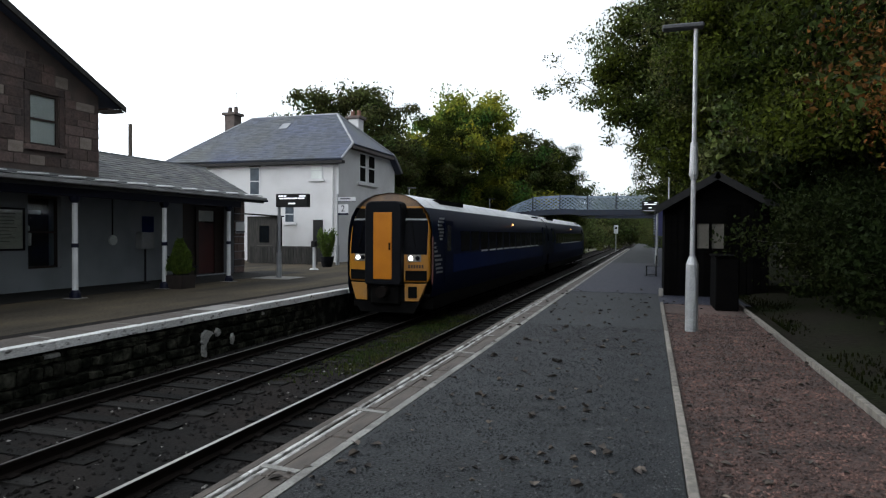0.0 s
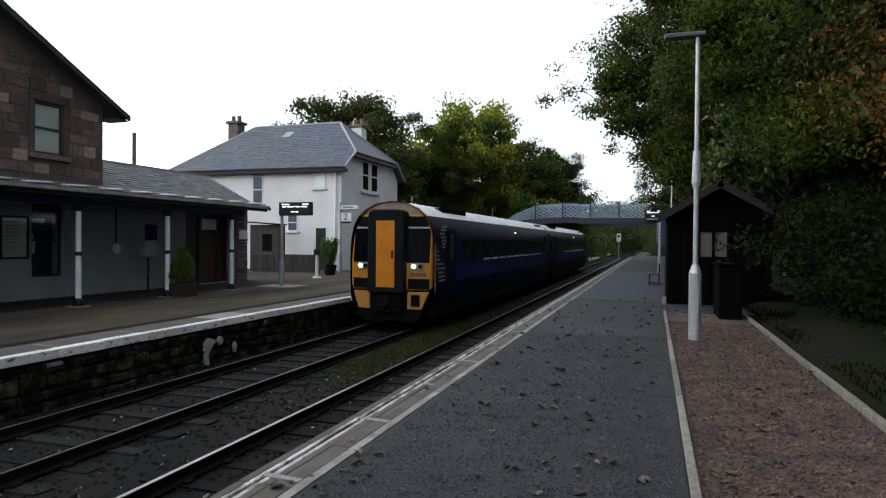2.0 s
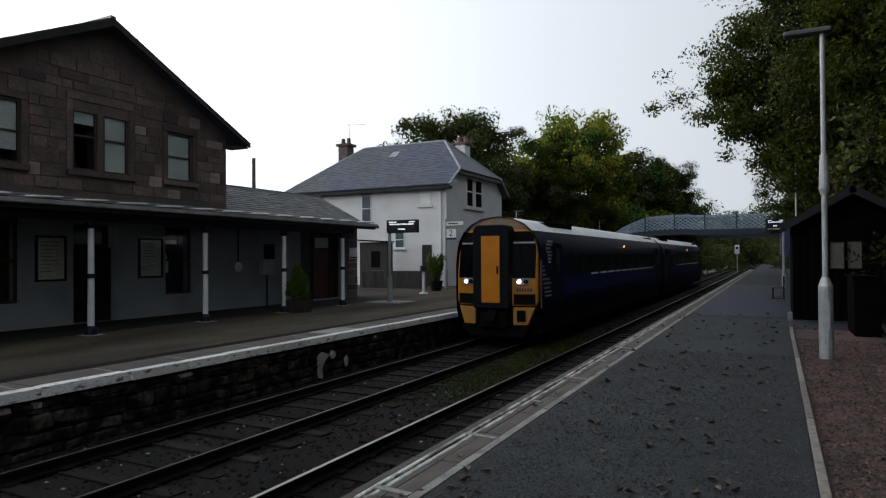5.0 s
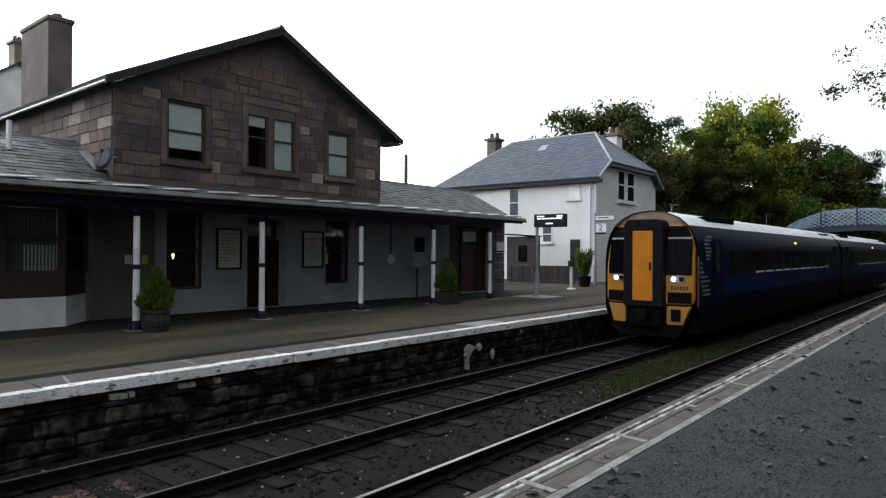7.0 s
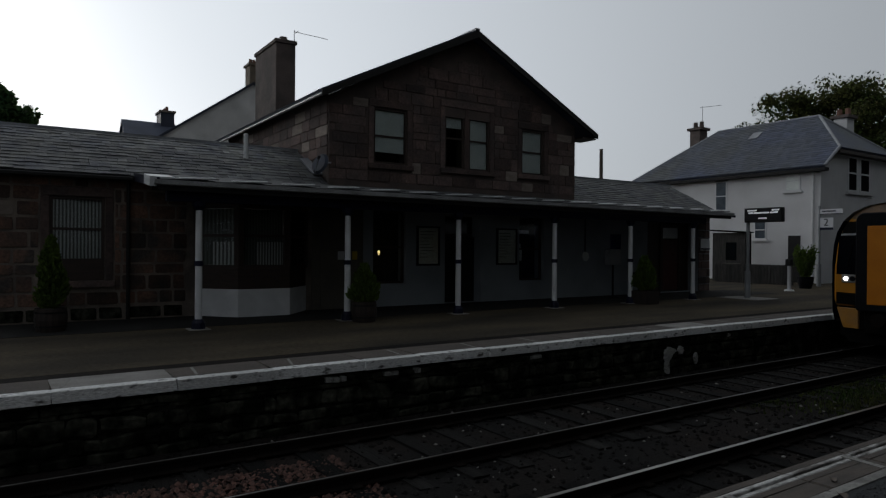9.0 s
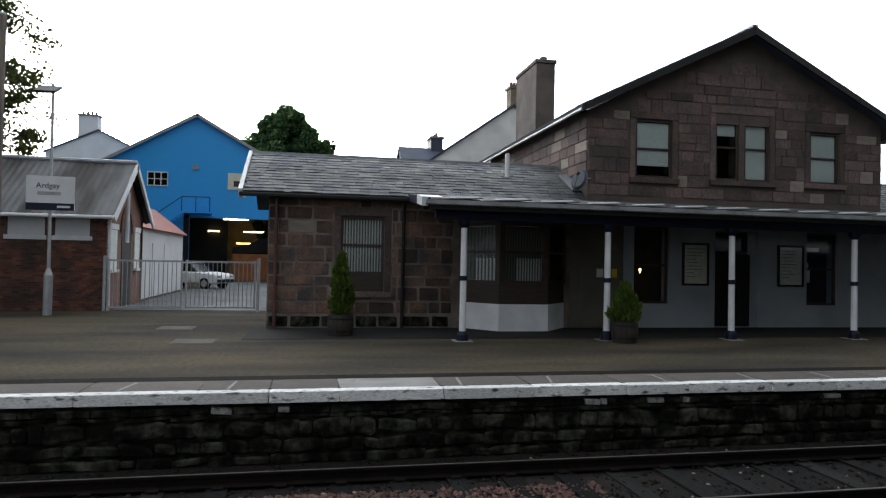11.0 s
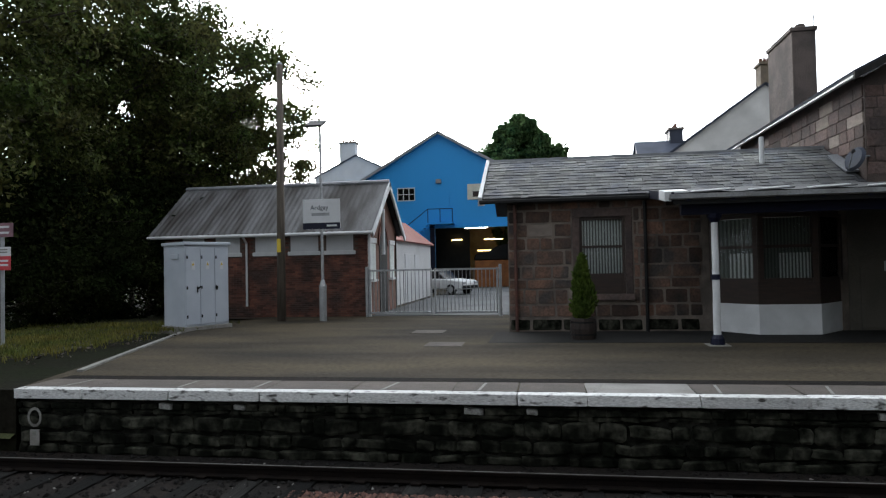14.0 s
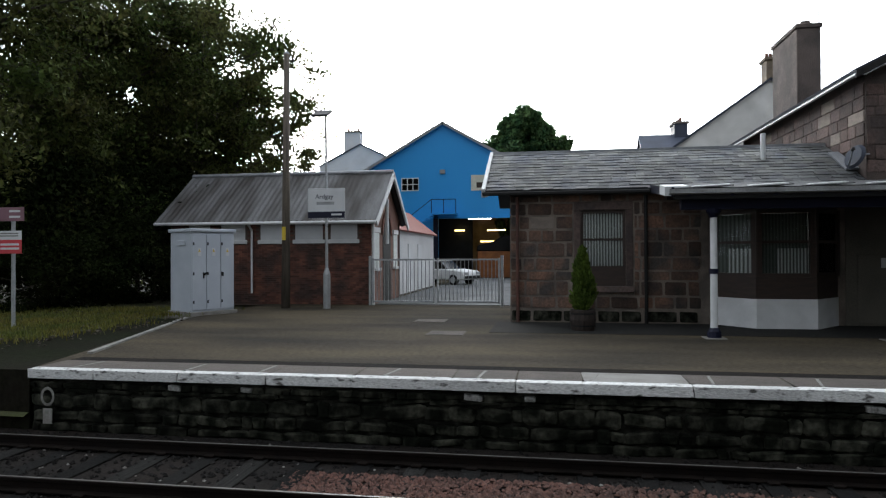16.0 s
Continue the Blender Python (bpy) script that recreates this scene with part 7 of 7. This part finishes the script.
def help_point():
    th = thing("help_point", (-16.4, 18.4, 0), "dark help point box on a slender stand", "help point")
    part("base", tube(B(), (0, 0, 0), (0, 0, 0.05), 0.24, 0.2, 16), "black_paint", th)
    part("stand", tube(B(), (0, 0, 0.05), (0, 0, 1.2), 0.035), "black_paint", th)
    part("box", box(B(), -0.15, -0.3, 1.2, 0.15, 0.3, 1.78), "grey_metal", th, "", 0.03)
    b = thing("blue_notice", (W + 0.01, 19.4, 0), "blue information panel on the grey wall", "notice")
    part("panel", box(B(), 0, -0.28, 1.5, 0.04, 0.28, 2.35), "train_blue", b, "", 0.006)
    c = thing("wall_clock_case", (W + 0.01, 17.75, 0), "round white dial with a cable run on the wall", "wall fitting")
    part("dial", tube(B(), (0, 0, 1.5), (0.06, 0, 1.5), 0.17, n=20), "net", c)
    part("conduit", box(B(), 0, -0.02, 1.67, 0.03, 0.02, 3.2), "black_paint", c)
    n = thing("white_notice", (W + 0.05, 25.0, 0), "white notice on the stone pier", "notice")
    part("panel", box(B(), 0, -0.32, 1.75, 0.03, 0.32, 2.25), "sign_white", n, "", 0.006)
    part("foot_bar", box(B(), 0.03, -0.32, 1.78, 0.034, 0.32, 1.85), "navy_paint", n)


help_point()


def bench(x, y, turn, label, material="navy_paint"):
    th = thing("platform_bench", pose(x, y, 0, 0, 0, turn), label, "bench", "benches")
    for k in range(4):
        part("seat_slat", box(B(), -0.2 + k * 0.11, -0.7, 0.44, -0.11 + k * 0.11, 0.7, 0.47), material, th, bevel=0.006)
    for k in range(3):
        part("back_slat", box(B(), -0.27, -0.7, 0.56 + k * 0.12, -0.24, 0.7, 0.65 + k * 0.12), material, th, bevel=0.006)
    for yy in (-0.6, 0.6):
        part("leg", box(box(B(), -0.25, yy - 0.03, 0, -0.2, yy + 0.03, 0.9), 0.15, yy - 0.03, 0, 0.2, yy + 0.03, 0.44), "black_paint", th)
        part("foot_rail", box(B(), -0.26, yy - 0.035, -0.0, 0.26, yy + 0.035, 0.03), "black_paint", th)


bench(-16.7, 20.6, 0, "dark blue slatted bench against the station wall")
bench(0.35, 30.5, 180, "small dark metal bench facing the track", "black_paint")


def display(x, y, w, label, z=2.85, post_z=3.25, base=True, post_x=0.0):
    th = thing("departure_display", (x, y, 0), label, "display board", "departure displays")
    if base:
        part("footing", box(B(), -0.8, -0.7, -0.02, 0.8, 0.7, 0.012), "pale_slab", th, "pale square footing", 0.004)
    part("post", tube(B(), (post_x, 0, 0), (post_x, 0, post_z), 0.07, 0.06, 12), "grey_metal", th)
    part("post_base", tube(B(), (post_x, 0, 0), (post_x, 0, 1.0), 0.105, 0.1, 12), "grey_metal", th)
    part("case", box(B(), -0.08, -0.12, z - 0.05, w, 0.12, z + 0.47), "black_paint", th, "black display case", 0.015)
    for row, spans in ((0.36, ((0.04, 0.2), (0.22, 0.3), (0.74, 0.94))), (0.27, ((0.06, 0.2), (0.23, 0.47), (0.5, 0.66), (0.69, 0.9))), (0.07, ((0.36, 0.6),))):
        for a, b in spans:
            part("lit_text", box(B(), a * w, -0.125, z + row, b * w, -0.121, z + row + 0.042), "led", th, "glowing white text rows")


display(-13.75, 22.7, 1.32, "black departure display on a grey post, lit white text")
display(-0.1, 40.0, 0.8, "black departure display on a post by the footbridge", 3.3, 3.75, False, 0.78)


def bridge_panel():
    th = thing("information_panel", (0.95, 42.0, 0), "dark blue information panel on posts by the footbridge", "sign")
    for x in (-0.3, 0.3):
        part("post", tube(B(), (x, 0, 0), (x, 0, 3.5), 0.04, n=8), "navy_paint", th)
    part("panel", box(B(), -0.36, -0.05, 1.75, 0.36, -0.0, 3.5), "panel_blue", th, "dark blue panel", 0.01)
    d = part("direction_board", box(B(), -1.05, -0.06, 3.27, -0.34, -0.03, 3.42), "sign_white", th, "white direction board", 0.004)
    part("text_bar", box(B(), -0.95, -0.064, 3.32, -0.5, -0.06, 3.37), "navy_paint", d)


bridge_panel()


def ticket_post():
    th = thing("card_reader_post", (-15.3, 28.4, 0), "slim pale card reader post", "card reader")
    part("base", tube(B(), (0, 0, 0), (0, 0, 0.06), 0.22, 0.18, 14), "white_paint", th)
    part("post", box(B(), -0.06, -0.06, 0.05, 0.06, 0.06, 1.1), "white_paint", th, "", 0.01)
    part("reader", box(B(), -0.12, -0.14, 1.1, 0.12, 0.1, 1.4), "black_paint", th, "", 0.02)


ticket_post()


def platform_sign():
    th = thing("platform_number_sign", (-16.55, 33.4, 0), "grey post with white platform two sign and direction board", "sign")
    part("post", tube(B(), (0, 0, 0), (0, 0, 4.0), 0.06), "grey_metal", th)
    part("post_base", tube(B(), (0, 0, 0), (0, 0, 1.1), 0.11), "grey_metal", th)
    b = part("number_board", box(B(), 0.05, -0.03, 2.85, 0.68, 0.0, 3.4), "sign_white", th, "white board with a number two", 0.004)
    text_mesh("number", "2", 0.5, "black_paint", b, pose(0.34, -0.034, 3.16, 90, 0, 0))
    part("stripe", box(B(), 0.05, -0.034, 2.8, 0.68, -0.03, 2.92), "navy_paint", b)
    d = part("direction_board", box(B(), 0.05, -0.03, 3.6, 1.12, 0.0, 3.82), "sign_white", th, "white direction board", 0.004)
    part("text_bar", box(B(), 0.15, -0.034, 3.69, 0.8, -0.03, 3.75), "navy_paint", d)
    part("stripe", box(B(), 0.05, -0.034, 3.56, 1.12, -0.03, 3.6), "navy_paint", d)


platform_sign()


def garden_fence():
    th = thing("garden_fence", (0, 33.0, 0), "dark weathered paling fence in front of the house", "fence")
    for x in np.arange(-22.0, -17.7, 0.17):
        part("pale", box(B(), float(x), -0.02, 0.0, float(x) + 0.15, 0.02, 0.95), "fence_wood", th)
    for z in (0.25, 0.72, 0.95):
        part("rail", box(B(), -22.1, 0.02, z, -17.6, 0.07, z + 0.07), "fence_wood", th)
    sh = thing("lean_to", (-21.2, 34.0, 0), "dark timber lean-to beside the station", "lean-to")
    part("wall", box(B(), -1.6, -0.1, 0, 0.42, 0.0, 2.75), "fence_wood", sh)
    part("side", box(B(), 0.32, 0.0, 0, 0.42, 0.5, 2.7), "dark_wood", sh)
    part("roof", sheet(B(), [(-1.8, -0.3, 2.95), (0.5, -0.3, 2.8), (0.5, 0.6, 2.8), (-1.8, 0.6, 2.95)], 0.08), "dark_wood", sh)
    part("window", box(B(), -0.75, -0.12, 1.2, -0.1, -0.1, 2.2), "glass_dark", sh)
    part("shelf", box(B(), -0.7, -0.5, 0.95, 0.2, -0.12, 1.02), "grey_wood", sh)


garden_fence()


# ---- near side: shelter and footbridge ----
def shelter():
    th = thing("waiting_shelter", (0, 0, 0), "black-stained timber waiting shelter with a pitched roof", "shelter")
    x0, x1, y0, y1, ze, xr, zr = 0.72, 3.58, 20.66, 24.6, 2.7, 2.15, 3.5
    bm = B()
    part("front_wall", box(B(), x0, y0, -0.05, 1.58, y0 + 0.1, ze), "dark_wood", th)
    part("front_wall", box(B(), 2.42, y0, -0.05, x1, y0 + 0.1, ze), "dark_wood", th)
    part("front_wall", box(B(), 1.58, y0, -0.05, 2.42, y0 + 0.1, 1.42), "dark_wood", th)
    part("front_wall", box(B(), 1.58, y0, 2.15, 2.42, y0 + 0.1, ze), "dark_wood", th)
    part("gable", prism(bm, [(x0, ze), (x1, ze), (xr, zr)], y0, y0 + 0.1, "y"), "dark_wood", th)
    part("side_wall", box(B(), x0, y0 + 0.1, -0.05, x0 + 0.1, y1, ze), "dark_wood", th)
    part("side_wall", box(B(), x1 - 0.1, y0 + 0.1, -0.05, x1, y1, ze), "dark_wood", th)
    part("back_wall", box(B(), x0 + 0.1, y1 - 0.1, -0.05, x1 - 0.1, y1, ze), "dark_wood", th)
    for x in np.arange(x0, x1 - 0.1, 0.19):
        part("board", box(B(), float(x) + 0.01, y0 - 0.022, 0.0, float(x) + 0.17, y0 - 0.001, 1.4 if 1.4 < x < 2.42 else ze), "dark_wood", th)
    for s, e in ((-1, x0 - 0.3), (1, x1 + 0.3)):
        part("roof", sheet(B(), [(e, y0 - 0.3, ze - 0.1), (e, y1 + 0.3, ze - 0.1), (xr, y1 + 0.3, zr + 0.12), (xr, y0 - 0.3, zr + 0.12)], 0.08), "black_paint", th)
        part("bargeboard", sheet(B(), [(e, y0 - 0.34, ze - 0.06), (e, y0 - 0.3, ze - 0.06), (xr, y0 - 0.3, zr + 0.16), (xr, y0 - 0.34, zr + 0.16)], 0.2), "black_paint", th)
    w = part("window_frame", box(box(box(B(), 1.58, y0 - 0.02, 1.42, 1.63, y0 + 0.08, 2.15), 2.37, y0 - 0.02, 1.42, 2.42, y0 + 0.08, 2.15), 1.96, y0 - 0.02, 1.42, 2.04, y0 + 0.08, 2.15), "dark_wood", th)
    part("pane", box(B(), 1.63, y0 + 0.04, 1.42, 2.37, y0 + 0.05, 2.15), "tan_paint", w, "pale frosted window pane")
    bx = thing("grit_bin", (1.93, 16.95, -0.02), "tall dark timber screen beside the gravel", "screen")
    part("panel", box(B(), -0.1, -0.05, 0, 0.42, 1.45, 1.3), "dark_wood", bx, "", 0.02)
    part("cap", box(B(), -0.13, -0.08, 1.3, 0.35, 1.63, 1.34), "dark_wood", bx)
    pp = thing("white_stub_post", (0.63, 20.3, 0), "low pale stub post at the shelter corner", "post")
    part("stub", box(B(), -0.06, -0.06, -0.02, 0.06, 0.06, 0.22), "pale_slab", pp, "", 0.01)
    hp = thing("cycle_hoop", (0.9, 27.5, 0), "pale tubular hoop by the shelter", "rail")
    part("hoop", tube(tube(tube(B(), (0, 0, 0), (0, 0, 0.95), 0.025, n=6), (0, 0.9, 0), (0, 0.9, 0.95), 0.025, n=6), (0, 0, 0.95), (0, 0.9, 0.95), 0.025, n=6), "galv", hp)


shelter()


def footbridge():
    th = thing("footbridge", (0, 68.0, -0.42), "pale blue iron lattice footbridge arched over the tracks", "footbridge")
    xs = np.linspace(-14.2, 0.6, 31)

    def deck(x):
        u = (x + 14.2) / 14.0
        return 4.1 + 0.75 * math.sin(math.pi * min(1.0, 0.12 + 0.8 * u)) if u < 0.5 else 4.75
    for side in (0.0, 1.8):
        for a, b in zip(xs, xs[1:]):
            za, zb = deck(a), deck(b)
            ha = 1.35 * min(1.0, (a + 14.6) / 3.5) ** 0.6
            hb = 1.35 * min(1.0, (b + 14.6) / 3.5) ** 0.6
            bm = B()
            for k in range(4):
                p0 = Vector((a, side, za + ha * k / 4))
                for d in (1, -1):
                    z1 = zb + hb * (k + d) / 4 if 0 <= k + d <= 4 else None
                    if z1 is not None:
                        tube(bm, p0, (b, side, z1), 0.028, n=4, caps=False)
                if k == 3:
                    tube(bm, (a, side, za + ha), (b, side, zb + hb * 0.75), 0.028, n=4, caps=False)
            tube(bm, (a, side, za + ha), (b, side, zb + hb), 0.05, n=5, caps=False)
            part("lattice_panel", bm, "lattice", th)
        for x in (-11.4, -8.6, -5.8, -3.0, 0.5):
            part("standard", box(B(), x - 0.05, side - 0.05, deck(x), x + 0.05, side + 0.05, deck(x) + 1.5), "girder", th)
    bm = B()
    ring = [[bm.verts.new(p) for p in ((x, 0, deck(x)), (x, 1.8, deck(x)), (x, 1.8, deck(x) - 0.55), (x, 0, deck(x) - 0.55))] for x in xs]
    for p, q in zip(ring, ring[1:]):
        for k in range(4):
            bm.faces.new((p[k], q[k], q[(k + 1) % 4], p[(k + 1) % 4]))
    bm.faces.new(ring[0]), bm.faces.new(ring[-1][::-1])
    part("deck_girder", bm, "girder", th, "dark blue girder under the walkway")
    for x in (-13.9, 0.9, 1.7):
        part("column", box(B(), x - 0.14, 0.2, -0.5, x + 0.14, 0.6, 4.3), "girder", th)
    for s in (-1,):
        bm = B()
        for k in range(12):
            box(bm, 0.6, 1.8 + k * 0.35, 4.5 - 0.33 * k, 1.4, 2.15 + k * 0.35, 4.6 - 0.33 * k)
        part("stair", bm, "girder", th)
    bm = B()
    for k in range(9):
        for d in (0.55, -0.55):
            tube(bm, (0.6, 0.0, 2.4 + 0.25 * k), (2.4, -0.0, 2.4 + 0.25 * k + d), 0.022, n=4, caps=False)
    part("stair_lattice", bm, "lattice", th)
    rb = thing("road_bridge", (0, 86.0, 0), "dark plate girder bridge beyond the footbridge", "bridge")
    part("girder", box(B(), -16, 0, 3.9, 8, 0.6, 5.0), "girder", rb)
    for a, b in ((-30, -13.2), (2.0, 20)):
        part("abutment", box(B(), a, -0.3, -1.5, b, 3.0, 4.6), "wall_stone", rb)
    sg = thing("signal", (-4.75, 105.0, -0.9), "far white-fronted railway signal beside the track", "signal")
    part("post", tube(B(), (0, 0, 0), (0, 0, 3.0), 0.07), "grey_metal", sg)
    part("head", box(B(), -0.32, -0.1, 2.9, 0.32, 0.1, 4.2), "sign_white", sg, "", 0.03)
    part("lens", tube(B(), (0, -0.12, 3.75), (0, -0.1, 3.75), 0.18, n=12), "train_black", sg)


footbridge()


# ---- pieces of walls and roofs ----
def station_stones():
    st = STATION
    kinds = [unit_block("stone", "sandstone", s, 0.02, 0.05) for s in range(4)]
    pale = [unit_block("stone", "pale_stone", 9, 0.02, 0.05)]
    margin = [(0.40, 1.92, 0.72, 3.12), (3.6, 6.6, 0.0, 3.2)]
    dark = [unit_block("stone", "dark_sandstone", s, 0.03, 0.07) for s in range(4)]
    base = [unit_block("stone", "wall_stone", s, 0.03, 0.07) for s in range(3)]
    courses(st, W - 0.008, -1.25, 4.0, 0.0, 0.36, base, holes=margin, high=(0.3, 0.36), wide=(0.4, 0.9), deep=0.06, joint=0.07, seed=10)
    courses(st, W - 0.012, -1.25, 4.0, 0.36, 3.35, dark * 8 + pale, holes=margin, high=(0.26, 0.42), wide=(0.3, 0.75), deep=0.06, joint=0.055, seed=11)
    m2 = [(8.71, 10.23, 4.1, 6.22), (11.27, 13.43, 4.13, 6.53), (14.47, 15.86, 4.16, 6.16)]
    courses(st, W - 0.008, 7.45, 17.2, 3.75, 8.6, kinds * 4 + pale, holes=m2, high=(0.22, 0.42), wide=(0.28, 0.95), deep=0.05, joint=0.03, seed=12,
            top=lambda y: 8.5 - 0.5 * abs(y - 12.4))
    courses(st, W + 0.005, 24.6, 25.4, 0.0, 3.3, kinds, high=(0.27, 0.38), wide=(0.3, 0.7), deep=0.05, joint=0.03, seed=13)
    # the side of the gable block above the wing roof
    rng = random.Random(21)
    z = 4.4
    while z < 5.95:
        h, x = rng.uniform(0.28, 0.36), -17.25
        while x > -26.5:
            w = rng.uniform(0.4, 0.9)
            if z > 3.5 + (17.2 + 0 - abs(x)) * -0.0 and not (-22.3 < x < -17.0 and z < 4.75 - abs(x + 19.6) * 0.59 + 0.0):
                block(rng.choice(kinds + pale), "stone", st, x - w / 2, 7.44, z + h / 2, w - 0.025, 0.05, h - 0.025)
            x -= w
        z += h


station_stones()
slates(STATION, -16.95, 3.44, -19.6, 4.8, -1.88, 7.4, 300, 31)
slates(STATION, -16.95, 3.38, -19.6, 4.75, 17.25, 25.72, 0, 33)


def house_slates():
    """Slates on the slope of the white house that faces the station, all in one mesh."""
    rng = random.Random(41)
    verts, faces, n = [], [], 26
    for i in range(n):
        t0, t1 = i / n, (i + 1.25) / n
        xl, xr = -30.62 + (30.62 - 27.0) * (i + 0.5) / n, -17.48 if (i + 0.5) / n < 0.31 else -17.48 - 2.8 * ((i + 0.5) / n - 0.31) / 0.69
        x = xl
        while x < xr - 0.1:
            w = min(rng.uniform(0.28, 0.42), xr - x)
            k, o = len(verts), 0.03 + rng.uniform(0, 0.012)
            for xx, t, up in ((x, t0, 0.025), (x + w - 0.012, t0, 0.025), (x + w - 0.012, min(t1, 1), 0.0), (x, min(t1, 1), 0.0)):
                verts.append((xx, 36.38 + 5.02 * t, 6.3 + 3.65 * t + o + up))
            for xx in (x, x + w - 0.012):
                verts.append((xx, 36.38 + 5.02 * t0, 6.3 + 3.65 * t0 + o))
            faces += [(k, k + 1, k + 2, k + 3), (k + 4, k + 5, k + 1, k)]
            x += w
    tagged(bulk("slate_rest", verts, faces, "house_slate", HOUSE, "weathered blue-grey slates"), kind="stuff")


house_slates()


def brickwork():
    verts, faces = [], []
    rng = random.Random(17)
    wins = [(-13.6, -12.75), (-12.3, -11.35), (-10.75, -9.75), (-9.4, -8.35), (-8.05, -7.05)]
    row, z = 0, 0.0
    while z < 3.0:
        y = SY0 + (0.115 if row % 2 else 0.0)
        while y < SY1 - 0.1:
            if not (z > 2.12 and any(a - 0.1 < y + 0.11 < b + 0.1 for a, b in wins)):
                o = rng.uniform(-0.003, 0.004)
                i = len(verts)
                for yy, zz in ((y, z), (y + 0.215, z), (y + 0.215, z + 0.065), (y, z + 0.065)):
                    verts.append((SX + o, yy, zz))
                for yy, zz in ((y, z), (y + 0.215, z), (y + 0.215, z + 0.065), (y, z + 0.065)):
                    verts.append((SX - 0.02, yy, zz))
                faces += [(i, i + 1, i + 2, i + 3), (i, i + 4, i + 5, i + 1), (i + 1, i + 5, i + 6, i + 2), (i + 2, i + 6, i + 7, i + 3), (i + 3, i + 7, i + 4, i)]
            y += 0.225
        z += 0.075
        row += 1
    tagged(bulk("brickwork", verts, faces, "brick", SHED, "worn red bricks with pale joints"), kind="stuff")


brickwork()
